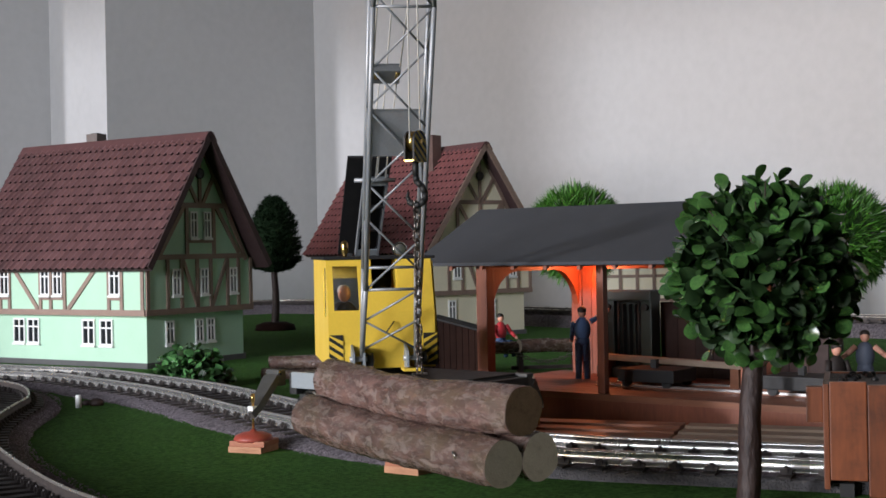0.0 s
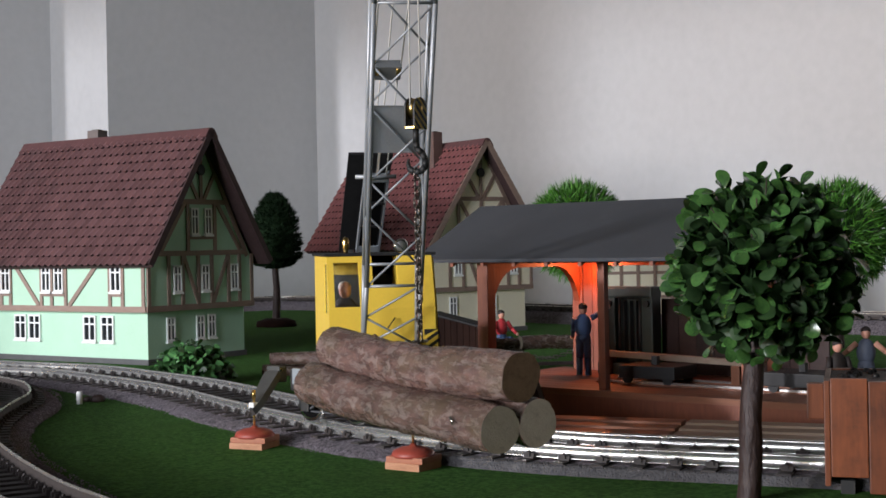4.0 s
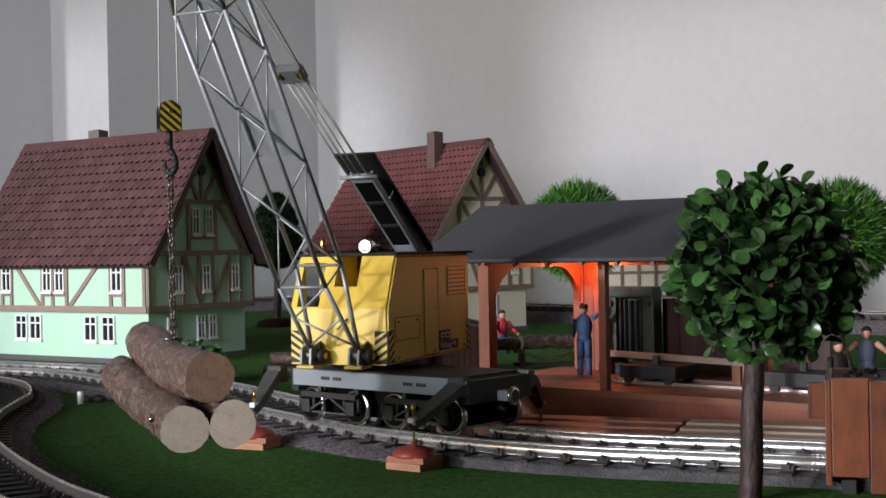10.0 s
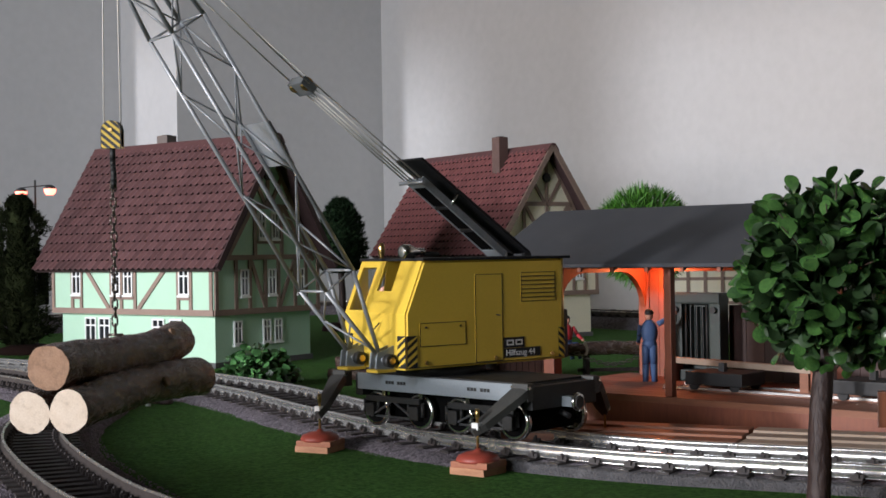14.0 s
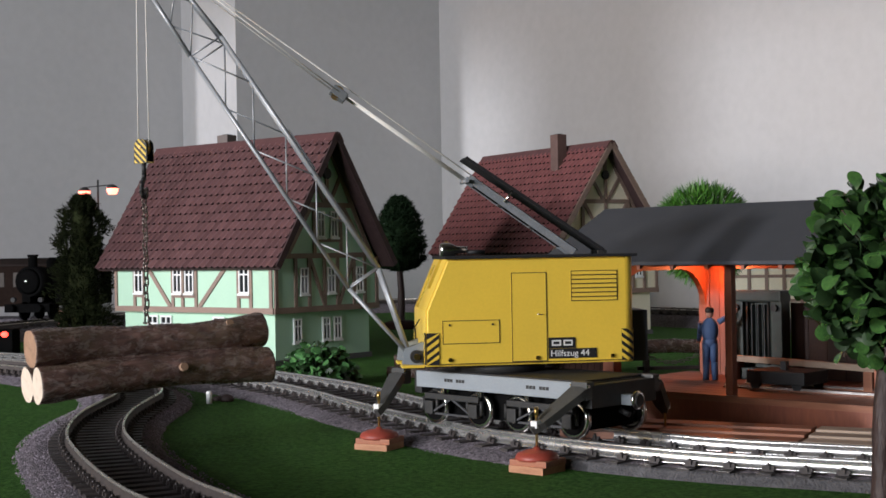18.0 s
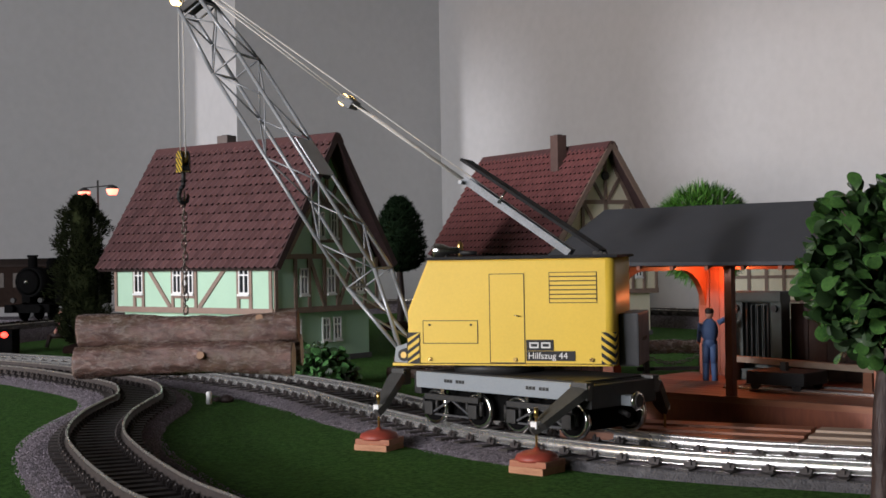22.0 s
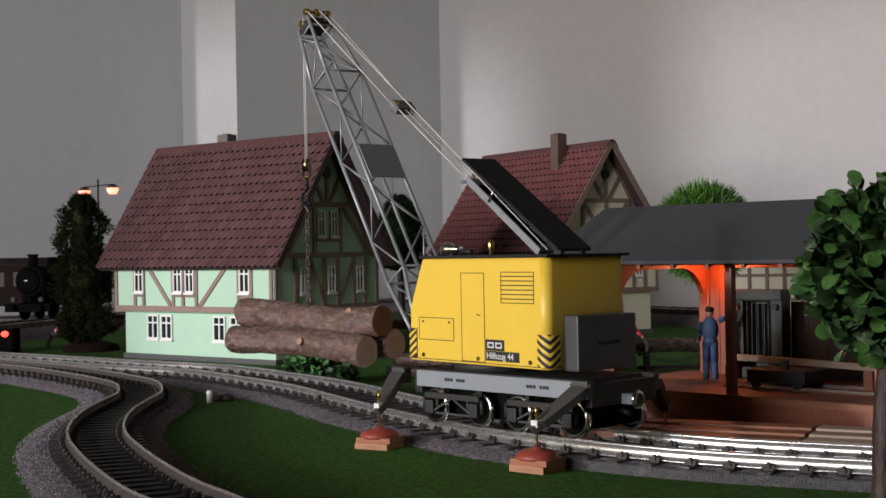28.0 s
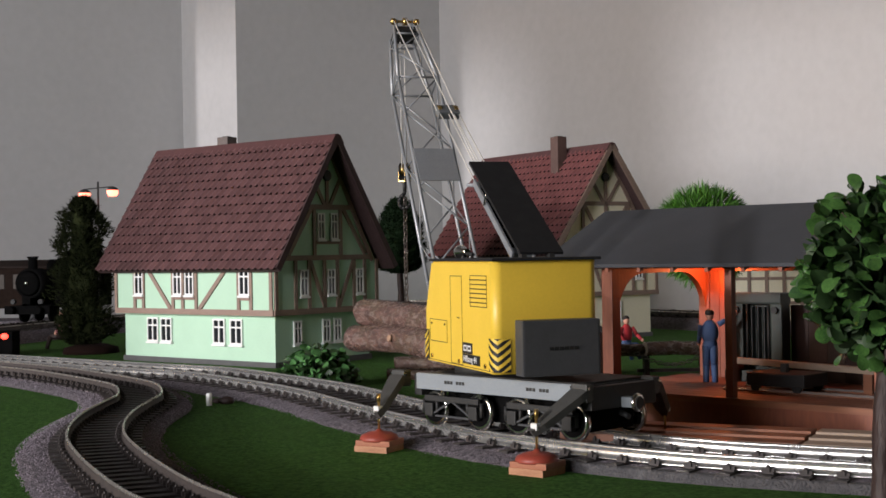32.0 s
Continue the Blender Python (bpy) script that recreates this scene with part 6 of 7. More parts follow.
# ---- trees ----
def leaf_mesh(name, l, w, mat):
    bm = bmesh.new()
    prof = [(0.0, 0.08), (0.12, 0.30), (0.30, 0.70), (0.50, 0.96), (0.68, 1.0), (0.84, 0.84), (0.95, 0.50), (1.0, 0.12)]
    rows = [[bm.verts.new((s * w / 2 * q, l * t, 0.10 * l * (1 - (2 * t - 1) ** 2) + (0.07 * w * q if s else 0.0))) for s in (-1, 0, 1)] for t, q in prof]
    for a, b in zip(rows, rows[1:]):
        for i in (0, 1):
            bm.faces.new((a[i], a[i + 1], b[i + 1], b[i])).smooth = True
    return mesh_of(name, bm, mat)


def aim(p, d, roll):
    """y axis along d."""
    q = Vector(d).normalized().to_track_quat("Y", "Z").to_matrix().to_4x4()
    return Matrix.Translation(p) @ q @ Matrix.Rotation(roll, 4, "Y")


def joined(name, me, mats, parent, label=""):
    vs, fs = [v.co.copy() for v in me.vertices], [tuple(f.vertices) for f in me.polygons]
    verts, faces = [], []
    for m in mats:
        k = len(verts)
        verts += [m @ v for v in vs]
        faces += [tuple(k + i for i in f) for f in fs]
    mj = bpy.data.meshes.new(name)
    mj.from_pydata(verts, [], faces)
    mj.materials.append(me.materials[0])
    for p in mj.polygons:
        p.use_smooth = True
    ob = new(name, mj)
    ob.parent = parent
    ob["kind"] = "stuff"
    if label:
        ob["label"] = label
    return ob


def trunk(parent, base, top, r0, r1, seed, bend=0.002):
    bm = bmesh.new()
    n, k = 12, 14
    rings = []
    for i in range(k + 1):
        t = i / k
        c = Vector(base).lerp(Vector(top), t) + Vector((bend * math.sin(t * 5 + seed), bend * math.cos(t * 4 + seed), 0)) * (t * (1 - t) * 3)
        r = r0 + (r1 - r0) * t
        rings.append([bm.verts.new(c + Vector((math.cos(a), math.sin(a), 0)) * r * (1 + 0.14 * noise.noise((math.cos(a) * 2 + seed, math.sin(a) * 2, t * 9)))) for a in (j * math.tau / n for j in range(n))])
    for a, b in zip(rings, rings[1:]):
        for j in range(n):
            bm.faces.new((a[j], a[(j + 1) % n], b[(j + 1) % n], b[j])).smooth = True
    bm.faces.new(rings[-1])
    return part("trunk", bm, TRUNK, parent, "dark brown trunk")


def leafy_ball_tree():
    c, R = Vector((0.1922, 0.575, 0.1052)), 0.0378
    t = thing("leaf_ball_tree", "round model tree of glossy plastic leaves on a brown trunk", "tree", None)
    trunk(t, (0.1812, 0.568, GROUND - 0.004), (c.x - 0.003, c.y, c.z - 0.02), 0.0053, 0.0043, 2.0, 0.0012)
    me = leaf_mesh("leaf", 0.0084, 0.0070, LEAF)
    inner = leaf_mesh("leaf", 0.010, 0.008, LEAF_IN_SHADE)
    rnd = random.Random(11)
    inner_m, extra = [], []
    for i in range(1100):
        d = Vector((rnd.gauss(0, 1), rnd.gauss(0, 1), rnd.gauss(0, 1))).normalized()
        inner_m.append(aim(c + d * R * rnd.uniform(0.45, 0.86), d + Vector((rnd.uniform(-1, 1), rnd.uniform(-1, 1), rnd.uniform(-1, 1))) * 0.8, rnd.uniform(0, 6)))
    crown = joined("crown", inner, inner_m, t, "dense inner leaves, darkened for the shade inside the crown")
    count = 0
    for i in range(470):
        z = 1 - 2 * (i + 0.5) / 470
        a = i * 2.39996 + rnd.uniform(-0.2, 0.2)
        r = math.sqrt(max(0, 1 - z * z))
        d = Vector((r * math.cos(a), r * math.sin(a), z))
        lump = 1 + 0.10 * noise.noise(d * 2.2 + Vector((3, 1, 7)))
        p = c + d * R * lump * rnd.uniform(0.78, 1.04)
        tang = d.cross(Vector((rnd.uniform(-1, 1), rnd.uniform(-1, 1), rnd.uniform(-1, 1)))).normalized()
        grow = (d * rnd.uniform(0.2, 0.8) + tang * rnd.uniform(0.4, 1.0) + Vector((0, 0, 0.05))).normalized()
        m = aim(p, grow, rnd.uniform(-0.9, 0.9)) @ Matrix.Scale(rnd.uniform(0.72, 1.12), 4)
        if d.y < 0.25 and count < 295:
            shared("leaf", me, t, m)
            count += 1
        else:
            extra.append(m)
    joined("leaf", me, extra, t)
    bm = bmesh.new()
    for i in range(26):
        d = Vector((rnd.gauss(0, 1), rnd.gauss(0, 1), abs(rnd.gauss(0, 1)) * 0.8)).normalized()
        rod(bm, c + d * R * 0.5, c + d * R * 1.06 + Vector((0, 0, 0.002)), 0.0005, 5, 0.0003)
    part("twig", bm, TRUNK, t)
    # sprigs that stand out of the ball
    sprigs = []
    for ang, el, ext in ((1.75, 62, 1.06), (1.35, 58, 1.06), (2.2, 48, 1.08), (2.55, 38, 1.08), (1.0, 52, 1.04), (0.7, 44, 1.02), (3.15, 4, 1.10), (3.25, -10, 1.06), (0.08, -22, 1.08), (0.05, -30, 1.06)):
        d = Vector((math.cos(ang) * math.cos(radians(el)), -0.15, math.sin(radians(el)))).normalized()
        for q in range(3):
            sprigs.append(aim(c + d * R * (ext - 0.10 * q), d + Vector((rnd.uniform(-0.8, 0.8), rnd.uniform(-0.5, 0.5), rnd.uniform(-0.4, 0.6))), rnd.uniform(-1, 1)))
    joined("sprig", me, sprigs, t)


leafy_ball_tree()


def grass_ball_tree(at, c, R, seed, label):
    t = thing("grass_ball_tree", label, "tree", None, "grass ball trees")
    trunk(t, at, (c[0], c[1], c[2] - R * 0.5), 0.006, 0.005, seed)
    bm = bmesh.new()
    vs = [bm.verts.new(p) for p in ((-0.00075, 0, 0), (0.00075, 0, 0), (0.0005, 0.008, 0.0004), (0, 0.014, 0.0012), (-0.0005, 0.008, 0.0004))]
    bm.faces.new(vs)
    me = mesh_of("blade", bm, BLADE)
    rnd = random.Random(seed)
    ms = []
    for i in range(5200):
        d = Vector((rnd.gauss(0, 1), rnd.gauss(0, 1), rnd.gauss(0, 1))).normalized()
        lump = 0.86 + 0.07 * noise.noise(d * 5 + Vector((seed, 0, 0)))
        ms.append(aim(Vector(c) + d * R * lump * rnd.uniform(0.86, 1.0), d + Vector((rnd.gauss(0, 1), rnd.gauss(0, 1), rnd.gauss(0, 1) + 0.3)) * 0.40, rnd.uniform(0, 6)) @ Matrix.Scale(rnd.uniform(0.7, 1.15), 4))
    joined("crown", me, ms, t, "bright green crown of plastic grass blades")
    # Dark core puts the shade between the blades into colour.
    part("crown_core", ball(bmesh.new(), c, R * 0.72, n=20, k=12), LEAF_IN_SHADE, t)


grass_ball_tree((0.289, 1.5, GROUND), (0.289, 1.5, 0.1325), 0.0575, 21, "ball tree of bright plastic grass behind the shed")
grass_ball_tree((0.5293, 1.35, GROUND), (0.5293, 1.35, 0.1215), 0.0600, 22, "ball tree of bright plastic grass near the wall")


def needle_tree(name, label, base, prof, seed, mat, count, size, core):
    """Crown of many small clumps inside a turned profile of (z, radius)."""
    t = thing(name, label, "tree")
    trunk(t, base, (base[0], base[1], prof[-1][0] * 0.6), 0.0062, 0.004, seed)
    bm = bmesh.new()
    for a in (0, 2.1, 4.2):
        u = Vector((math.cos(a), math.sin(a), 0)) * size * 0.35
        vs = [bm.verts.new(p) for p in (-u, u * 0.2 + Vector((0, size * 0.5, size * 0.1)), u + Vector((0, size, 0)), Vector((0, size * 0.3, size * 0.35)))]
        bm.faces.new(vs)
    me = mesh_of("clump", bm, mat)
    rnd = random.Random(seed)
    ms = []
    for i in range(count):
        k = rnd.uniform(0, len(prof) - 1.001)
        j = int(k)
        z = prof[j][0] + (prof[j + 1][0] - prof[j][0]) * (k - j)
        r = prof[j][1] + (prof[j + 1][1] - prof[j][1]) * (k - j)
        a = rnd.uniform(0, math.tau)
        lump = 1 + core * noise.noise((math.cos(a) * 2 + seed, math.sin(a) * 2, z * 40))
        q = r * lump * math.sqrt(rnd.uniform(0.35, 1.0))
        d = Vector((math.cos(a), math.sin(a), 0.7))
        ms.append(aim((base[0] + q * math.cos(a), base[1] + q * math.sin(a), z), d + Vector((rnd.gauss(0, 0.5), rnd.gauss(0, 0.5), rnd.gauss(0, 0.5))), rnd.uniform(0, 6)) @ Matrix.Scale(rnd.uniform(0.6, 1.2), 4))
    joined("crown", me, ms, t, "dense needle crown")
    core_bm = lathe(bmesh.new(), [(r * (0.80 - core * 0.25), z) for z, r in prof], 18, Matrix.Translation((base[0], base[1], 0)))
    for v in core_bm.verts:
        q = 1 + (0.10 + core * 0.3) * noise.noise((v.co.x * 60, v.co.y * 60, v.co.z * 45))
        v.co.x, v.co.y = base[0] + (v.co.x - base[0]) * q, base[1] + (v.co.y - base[1]) * q
    part("crown_core", core_bm, mat, t, "dark inner needles")


needle_tree("cypress_tree", "dark green teardrop cypress on a bare trunk", (-0.064, 1.991, GROUND),
            [(0.092, 0.006), (0.096, 0.026), (0.106, 0.036), (0.125, 0.038), (0.150, 0.034), (0.172, 0.026), (0.188, 0.016), (0.197, 0.004)], 31, CYPRESS, 5200, 0.007, 0.06)
needle_tree("conifer_tree", "tall ragged dark green conifer with brownish tips", (-0.435, 1.638, GROUND),
            [(0.016, 0.010), (0.030, 0.026), (0.055, 0.033), (0.085, 0.033), (0.115, 0.031), (0.140, 0.027), (0.165, 0.022), (0.182, 0.015), (0.192, 0.005)], 32, CEDAR, 10500, 0.0056, 1.1)
foot = part("tree_foot", lathe(bmesh.new(), [(0.034, 0), (0.032, 0.008), (0.018, 0.012)], 18, Matrix.Translation((-0.425, 1.630, GROUND - 0.001))), HUTWOOD)
tagged(foot, "dark brown round foot under the conifer", "tree foot")
foot = part("tree_foot", lathe(bmesh.new(), [(0.030, 0), (0.028, 0.009), (0.016, 0.013)], 18, Matrix.Translation((-0.064, 1.991, GROUND - 0.001))), HUTWOOD)
tagged(foot, "dark brown round foot under the cypress", "tree foot")


def bush():
    b = thing("leafy_bush", "low bush of glossy green leaves at the house corner", "bush")
    c = Vector((-0.1085, 1.165, GROUND))
    me = leaf_mesh("leaf", 0.0088, 0.0076, paint("bush_leaf", (0.12, 0.29, 0.095), 0.22, tint=(0.04, 0.12, 0.04), per_piece=0.45, scale=150))
    inner = leaf_mesh("leaf", 0.010, 0.008, LEAF_IN_SHADE)
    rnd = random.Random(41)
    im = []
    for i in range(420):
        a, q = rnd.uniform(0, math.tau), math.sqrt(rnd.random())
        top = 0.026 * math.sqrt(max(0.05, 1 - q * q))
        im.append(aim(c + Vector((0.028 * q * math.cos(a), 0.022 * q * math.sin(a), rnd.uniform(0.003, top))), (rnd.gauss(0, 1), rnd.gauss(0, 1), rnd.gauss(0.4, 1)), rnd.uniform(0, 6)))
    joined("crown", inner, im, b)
    for i in range(290):
        a, e = rnd.uniform(0, math.tau), math.asin(rnd.uniform(0.02, 1))
        d = Vector((math.cos(a) * math.cos(e), math.sin(a) * math.cos(e), math.sin(e)))
        lump = 1 + 0.22 * noise.noise(d * 2.6)
        p = c + Vector((d.x * 0.031, d.y * 0.025, d.z * 0.031)) * lump * rnd.uniform(0.85, 1.05)
        shared("leaf", me, b, aim(p, d * 0.5 + Vector((rnd.gauss(0, 0.6), rnd.gauss(0, 0.6), rnd.gauss(0.2, 0.5))), rnd.uniform(-1, 1)) @ Matrix.Scale(rnd.uniform(0.6, 1.0), 4))


bush()


# ---- figurines ----
def figurine(name, label, at, turn, jacket, trousers, hair, h=0.053, arm_l=(0.2, -0.9), arm_r=(0.2, -0.9), seated=False, bare=False):
    """A small plastic figure in one mesh; arms as (outward, up) directions."""
    bm = bmesh.new()
    k = h / 0.053
    m = Matrix.Translation(at) @ Matrix.Rotation(radians(turn), 4, "Z") @ Matrix.Scale(k, 4)
    hip = 0.025 if not seated else 0.012
    for s in (-1, 1):
        if seated:
            rod(bm, m @ Vector((s * 0.0032, 0, hip)), m @ Vector((s * 0.004, -0.012, hip + 0.001)), 0.0031 * k, 8, 0.0026 * k, 1)
            rod(bm, m @ Vector((s * 0.004, -0.012, hip + 0.001)), m @ Vector((s * 0.0045, -0.016, 0.0)), 0.0026 * k, 8, 0.0020 * k, 1)
        else:
            rod(bm, m @ Vector((s * 0.0033, 0, 0.0)), m @ Vector((s * 0.0030, 0, 0.013)), 0.0023 * k, 8, 0.0027 * k, 1)
            rod(bm, m @ Vector((s * 0.0030, 0, 0.013)), m @ Vector((s * 0.0025, 0, hip + 0.002)), 0.0027 * k, 8, 0.0034 * k, 1)
            ball(bm, (s * 0.0034, -0.0018, 0.0013), 0.0020, 0.0038, 0.0014, 8, 5, m, 3)
    ball(bm, (0, 0, hip + 0.003), 0.0056, 0.0038, 0.0046, 10, 6, m, 1)
    ball(bm, (0, 0, hip + 0.0115), 0.0064, 0.0040, 0.0098, 12, 8, m, 0)
    for s, (o, u) in ((-1, arm_l), (1, arm_r)):
        sh = Vector((s * 0.0062, 0, hip + 0.0175))
        d = Vector((s * o, -0.25, u)).normalized()
        el = sh + d * 0.0085
        ha = el + (d + Vector((0, -0.35, 0.1))).normalized() * 0.0075
        rod(bm, m @ sh, m @ el, 0.0022 * k, 8, 0.0019 * k, 2 if bare else 0)
        rod(bm, m @ el, m @ ha, 0.0019 * k, 8, 0.0015 * k, 2 if bare else 0)
        ball(bm, ha, 0.0017, 0.0017, 0.0019, 8, 5, m, 2)
    z = hip + 0.0245
    ball(bm, (0, 0, z), 0.0031, 0.0034, 0.0041, 12, 8, m, 2)
    ball(bm, (0, 0.0005, z + 0.0017), 0.0034, 0.0036, 0.0030, 12, 8, m, 3)
    ob = part(name, bm, [jacket, trousers, SKIN, hair])
    return tagged(ob, label, "figurine")


figurine("worker_figurine", "plastic worker figurine in blue overalls standing on the deck", (0.1855, 0.949, DECK), 165, BLUE, BLUE, HAIR, 0.0502, (1.0, 0.60), (0.15, -0.9))
figurine("sitting_figurine", "plastic figurine in a red shirt beside the log rack", (0.1655, 1.235, GROUND + 0.014), 25, REDCLOTH, BLUE, HAIR, 0.050, (0.4, -0.7), (0.4, -0.7), True)
figurine("worker_figurine", "plastic worker figurine in a grey-blue vest by the timber", (0.3640, 0.880, GROUND), -20, VEST, VEST, HAIR, 0.052, (0.6, -0.5), (0.6, -0.5), bare=True)
figurine("worker_figurine", "dark clothed plastic figurine beside the bunker", (0.3130, 0.800, GROUND), 10, HAIR, HAIR, HAIR, 0.050)
figurine("sitting_figurine", "plastic figurine in faded red sitting on the lawn", (-0.470, 1.668, GROUND + 0.004), -75, PINKCLOTH, TRUNK, HAIR, 0.062, (0.3, -0.8), (0.3, -0.8), True)


# ---- street lamp, markers ----
def street_lamp():
    x, y = -0.4415, 1.74
    s = thing("street_lamp", "grey double street lamp with glowing red lanterns", "street lamp")
    part("lamp_post", rodded((x, y, GROUND), (x, y, 0.218), 0.0018, 10, 0.0012), DARKGREY, s)
    part("cross_arm", rodded((x - 0.018, y, 0.2085), (x + 0.019, y, 0.2115), 0.0007, 8), DARKGREY, s)
    for dx, z in ((-0.0175, 0.1960), (0.0185, 0.1990)):
        l = part("lantern", lathe(bmesh.new(), [(0.0050, 0), (0.0072, 0.0040), (0.0076, 0.0078)], 16, Matrix.Translation((x + dx, y, z))), LAMPGLOW, s, "glowing orange-red lantern")
        part("lantern_cap", lathe(bmesh.new(), [(0.0082, 0.0078), (0.0056, 0.0110), (0.0014, 0.0130)], 16, Matrix.Translation((x + dx, y, z))), DARKGREY, l)


street_lamp()
bulb("lantern_light", (-0.4645, 1.725, 0.196), 0.004, (1.0, 0.25, 0.12), 0.004)
bulb("lantern_light", (-0.4285, 1.725, 0.199), 0.004, (1.0, 0.25, 0.12), 0.004)
for p in ((-0.1795, 1.029), ):
    mk = part("marker_post", lathe(bmesh.new(), [(0.0022, 0), (0.0023, 0.008), (0.0018, 0.0095)], 12, Matrix.Translation((*p, GROUND))), WHITE)
    tagged(mk, "short white marker post beside the ballast", "marker")
for p, r in (((-0.168, 1.040), 0.0045), ((-0.1765, 1.046), 0.003)):
    st = part("stone", ball(bmesh.new(), (*p, GROUND + r * 0.5), r * 1.3, r, r * 0.8, 9, 6), TRUNK)
    tagged(st, "small brown stone beside the marker post", "stone")
for p in ((-0.0905, 0.974), (-0.0555, 0.93), (0.118, 0.668)):
    g = part("lamp_stub", lathe(bmesh.new(), [(0.0026, 0), (0.0026, 0.004), (0.0014, 0.006)], 12, Matrix.Translation((*p, 0.0105))), GLASS)
    tagged(g, "small clear plastic stub on the ballast", "track fitting")
fish = part("rail_contact", boxed(-0.009, 0.009, -0.0015, 0.0015, 0, 0.0030, bevel=0.0004), WHITE)
fish.matrix_world = pose(0.0885, 0.7000, 0.0128, 0, 0, -42)
tagged(fish, "pale rail contact clip beside the rail", "track fitting")


# ---- trains in the background ----
def steam_engine():
    e = thing("steam_engine", "black model steam engine with a silver smokebox door", "locomotive", Matrix.Translation((-0.592, 1.945, 0.0298)) @ Matrix.Rotation(math.atan2(-0.97, -0.25), 4, "Z"))
    part("boiler", rodded((-0.13, 0, 0.056), (-0.004, 0, 0.056), 0.020, 20), SHADE_BLACK, e)
    part("smokebox", rodded((-0.022, 0, 0.056), (0.006, 0, 0.056), 0.0215, 22), SHADE_BLACK, e)
    door = part("smokebox_door", lathe(bmesh.new(), [(0.0185, 0), (0.015, 0.003), (0.004, 0.005)], 22, Matrix.Translation((0.006, 0, 0.056)) @ Matrix.Rotation(math.pi / 2, 4, "Y")), SHADE_BLACK, e)
    part("door_knob", ball(bmesh.new(), (0.012, 0, 0.056), 0.003), CHROME, door)
    part("chimney", lathe(bmesh.new(), [(0.007, 0.07), (0.0065, 0.090), (0.0085, 0.094), (0.0070, 0.0945)], 16, Matrix.Translation((-0.006, 0, 0))), SHADE_BLACK, e)
    part("dome", lathe(bmesh.new(), [(0.009, 0.070), (0.009, 0.084), (0.005, 0.090)], 14, Matrix.Translation((-0.06, 0, 0))), SHADE_BLACK, e)
    part("cab", boxed(-0.175, -0.13, -0.034, 0.034, 0.018, 0.092, bevel=0.002), SHADE_BLACK, e)
    part("side_tank", boxed(-0.13, -0.03, -0.034, -0.020, 0.024, 0.062, bevel=0.002), SHADE_BLACK, e)
    part("side_tank", boxed(-0.13, -0.03, 0.020, 0.034, 0.024, 0.062, bevel=0.002), SHADE_BLACK, e)
    part("running_board", boxed(-0.17, 0.010, -0.036, 0.036, 0.020, 0.0235), SHADE_BLACK, e)
    beam_ob = part("buffer_beam", boxed(0.008, 0.012, -0.036, 0.036, 0.012, 0.024), SHADE_BLACK, e)
    for s in (-1, 1):
        part("buffer", rodded((0.012, s * 0.022, 0.018), (0.022, s * 0.022, 0.018), 0.0055, 14), SHADE_BLACK, beam_ob)
        part("head_lamp", rodded((0.008, s * 0.022, 0.030), (0.013, s * 0.022, 0.030), 0.0036, 12), DARKGREY, e)
        for x in (-0.02, -0.06, -0.10):
            part("wheel", rodded((x, s * 0.0215, 0.0125), (x, s * 0.025, 0.0125), 0.0135, 20), SHADE_BLACK, e)


steam_engine()


def coach(at, turn, label, body):
    c = thing("passenger_coach", label, "coach", Matrix.Translation(at) @ Matrix.Rotation(radians(turn), 4, "Z"))
    part("coach_body", boxed(-0.15, 0.15, -0.032, 0.032, 0.018, 0.080, bevel=0.001), body, c)
    bm = bmesh.new()
    arc = [(-0.036 + 0.072 * i / 10, 0.080 + 0.012 * math.sin(math.pi * i / 10)) for i in range(11)]
    va = [bm.verts.new((-0.155, y, z)) for y, z in arc]
    vb = [bm.verts.new((0.155, y, z)) for y, z in arc]
    for i in range(10):
        bm.faces.new((va[i], va[i + 1], vb[i + 1], vb[i])).smooth = True
    bm.faces.new(va)
    bm.faces.new(vb[::-1])
    bm.faces.new([va[0], vb[0], vb[-1], va[-1]])
    bmesh.ops.recalc_face_normals(bm, faces=bm.faces[:])
    part("coach_roof", bm, COACHROOF, c, "dark curved coach roof")
    for i in range(8):
        x = -0.135 + i * 0.036
        for s in (-1, 1):
            w = part("window", boxed(x, x + 0.022, s * 0.0325 - 0.0006, s * 0.0325 + 0.0006, 0.048, 0.070), COACHPANE, c, "pale coach window")
    for x in (-0.10, 0.10):
        for s in (-1, 1):
            part("wheel", rodded((x, s * 0.021, 0.0100), (x, s * 0.0245, 0.0100), 0.0105, 16), BLACK, c)


coach((-0.742, 2.115, 0.0275), 0, "dark passenger coach with pale windows behind the engine", COACH)
tagged(part("siding_bed", boxed(-0.95, -0.575, 2.06, 2.17, GROUND - 0.002, 0.0275, bevel=0.003), BED), "grey raised siding bed under the coach", "track bed", kind="structure")
stop = thing("buffer_stop", "dark buffer stop with a red light at the siding", "buffer stop", pose(-0.5265, 1.60, GROUND, 0, 0, 0))
part("stop_block", boxed(-0.040, 0.0165, 0.0, 0.030, -0.002, 0.0290, bevel=0.002), SHADE_BLACK, stop)
part("tail_light", ball(bmesh.new(), (0.0075, -0.0008, 0.0236), 0.0046, 0.0020, 0.0036), REDGLOW, stop, "glowing red tail light")


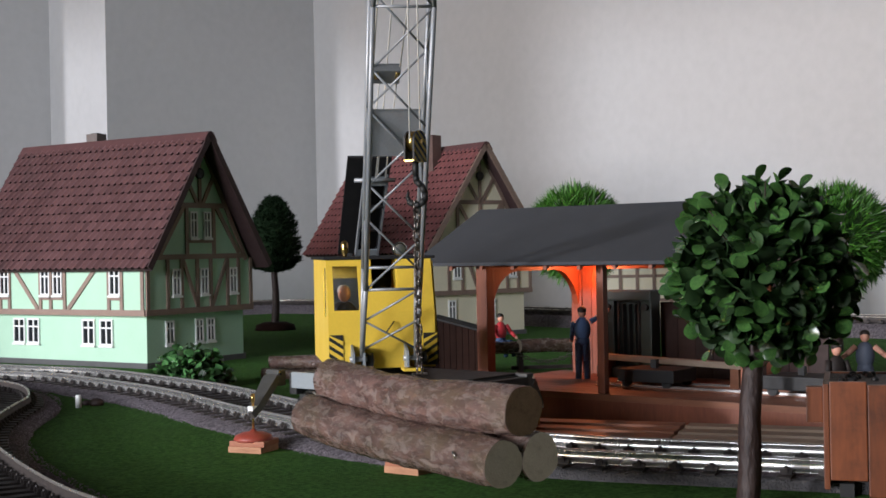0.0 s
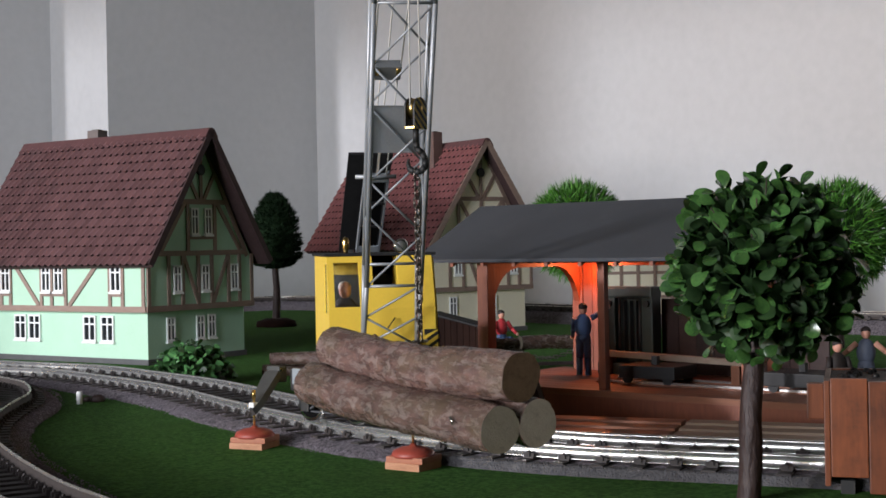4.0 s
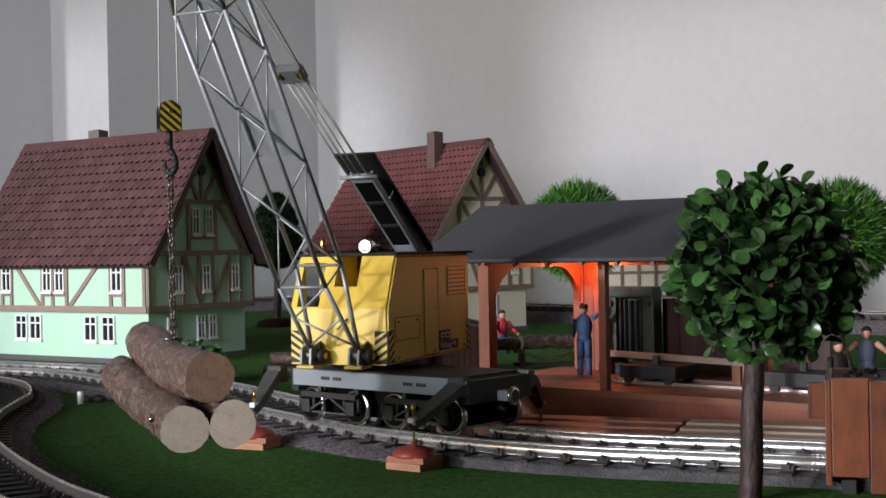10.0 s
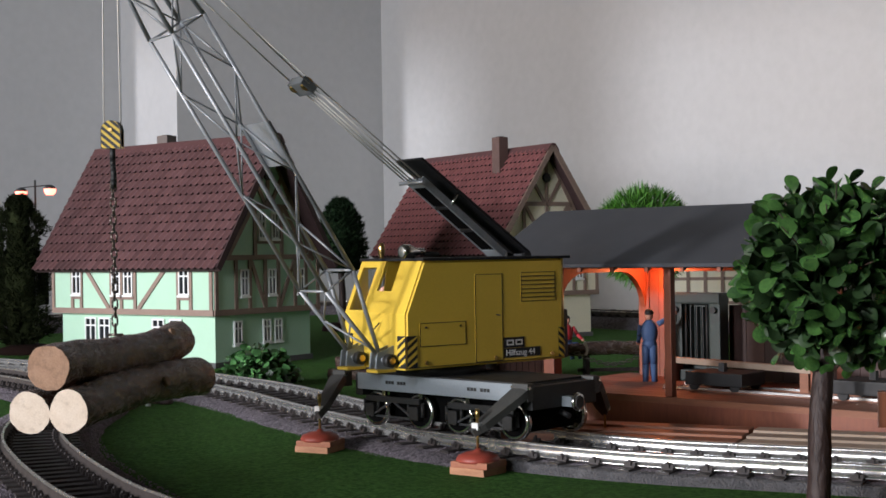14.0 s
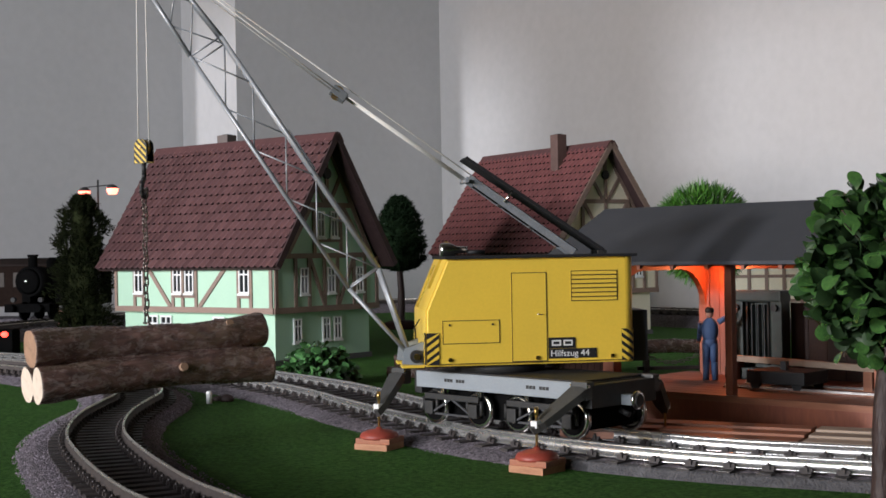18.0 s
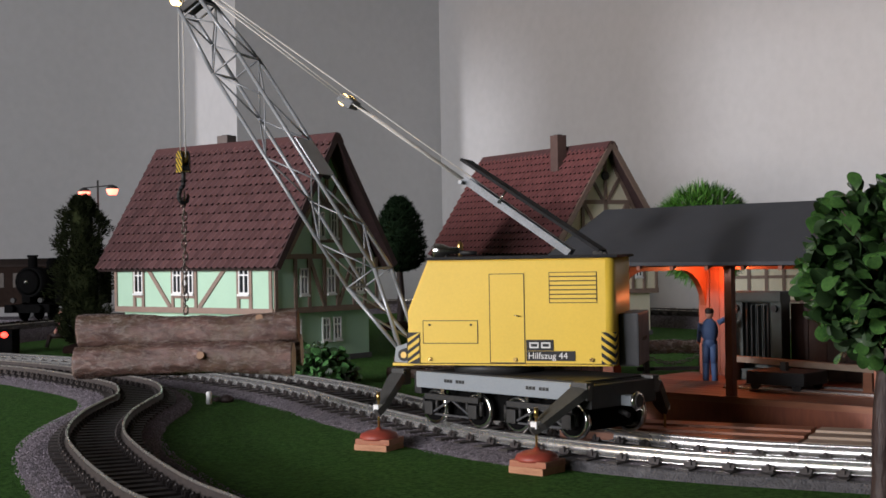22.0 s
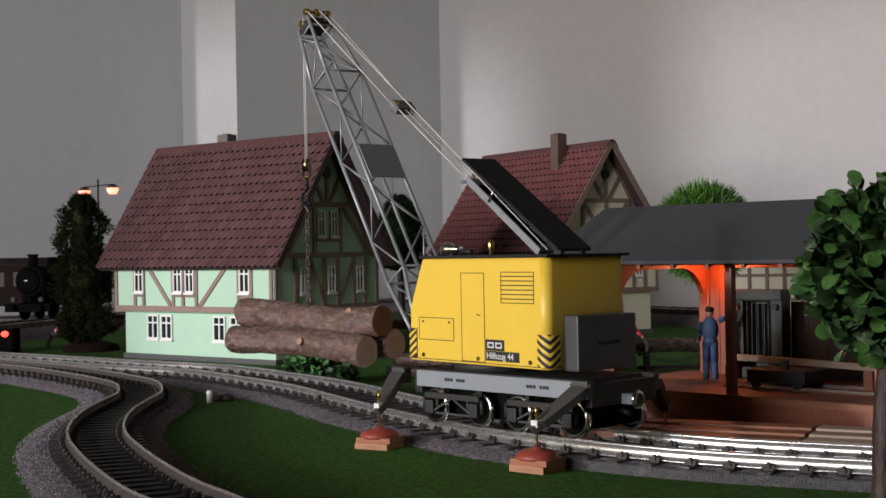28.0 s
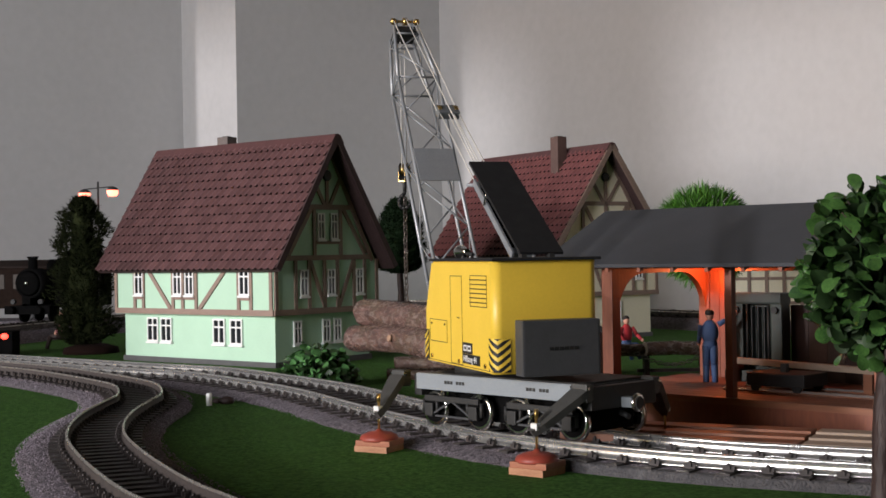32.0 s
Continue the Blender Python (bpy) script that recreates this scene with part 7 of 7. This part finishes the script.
# ---- what moves ----
def motions():
    times = [k * 0.5 for k in range(65)]
    psi = [(0, -56.1), (3.5, -57.0), (5.5, -58.4), (7, -61.4), (8, -64.1), (9, -67.4), (10, -72.0), (11, -78.3), (12, -86.2), (13, -95.4), (14, -105.4), (16.5, -130.0), (18, -145.5), (19, -155.2), (20, -163.9),
           (21, -172.1), (22, -180.0), (23, -187.0), (24, -193.8), (25.5, -204.0), (27.5, -216.8), (28.5, -222.8), (29.5, -227.6), (30.5, -231.9), (31.2, -235.7), (32, -240)]
    sway = [(0, 0.0), (19, 0.0), (24, 0.0008), (27.5, 0.0015), (28.5, 0.0), (29.5, -0.0008), (30.5, 0.003), (31.2, 0.0032), (32, 0.0055)]
    high = [(0, 0.0548), (0.5, 0.0598), (1.0, 0.0647), (1.5, 0.0670), (3.5, 0.0675), (6, 0.0677), (8, 0.0689), (10, 0.0698), (12, 0.0704), (14, 0.0708), (16.5, 0.0708), (20, 0.0722), (24, 0.0738), (32, 0.0742)]
    slack = [(0, 0.003), (10, 0.003), (16.5, 0.0015), (20, -0.0012), (24, -0.0018), (32, -0.003)]
    lean = [(0, 3.3), (9, 4.4), (11, 4.4), (13, 3.2), (19, 3.3), (23, 1.6), (25.5, 1.2), (28, 0.0), (30, 1.0), (32, 2.0)]
    rows = {ob: [] for ob in (house_part, boom_part, gantry_part, hook, chain, top_log, near_log, far_log, driver)}
    for t in times:
        phi, p, z, tilt = table(PHI, t), table(psi, t), table(high, t), table(lean, t)
        turn = pose(0, 0, 0, 0, 0, phi - BASE_TURN)
        for ob in (house_part, boom_part, gantry_part):
            rows[ob].append((t, turn))
        a = radians(phi)
        hang = Vector((AXIS[0] + HOOK_OUT * math.cos(a) - 0.002 + table(sway, t), AXIS[1] + HOOK_OUT * math.sin(a), z))
        rows[hook].append((t, Matrix.Translation(hang + Vector((0, 0, table(slack, t)))) @ pose(0, 0, 0, 0, 0, phi - 41)))
        stack = Matrix.Translation(hang) @ pose(0, 0, 0, 0, 0, p)
        rows[chain].append((t, stack))
        stack = stack @ pose(0, 0, 0, 0, tilt, 0)
        rows[top_log].append((t, stack @ pose(-0.002, 0, 0, 0, 0, 1.0)))
        rows[near_log].append((t, stack @ pose(-0.0005, 0.0104, -0.0176, 0, -2.2, -2.0)))
        rows[far_log].append((t, stack @ pose(-0.002, -0.0102, -0.0174)))
        rows[driver].append((t, pose(*AXIS, 0) @ pose(0, 0, 0, 0, 0, phi) @ pose(0.024, -0.0190, 0.0822)))
    for ob, r in rows.items():
        walk(ob, r)


def flatten():
    """Keeps every thing at three levels."""
    deep = [ob for ob in bpy.data.objects if ob.parent and ob.parent.parent and ob.parent.parent.parent]
    for ob in deep:
        up = ob.parent
        ob.matrix_basis = up.matrix_basis @ ob.matrix_basis
        ob.parent = up.parent


flatten()
motions()
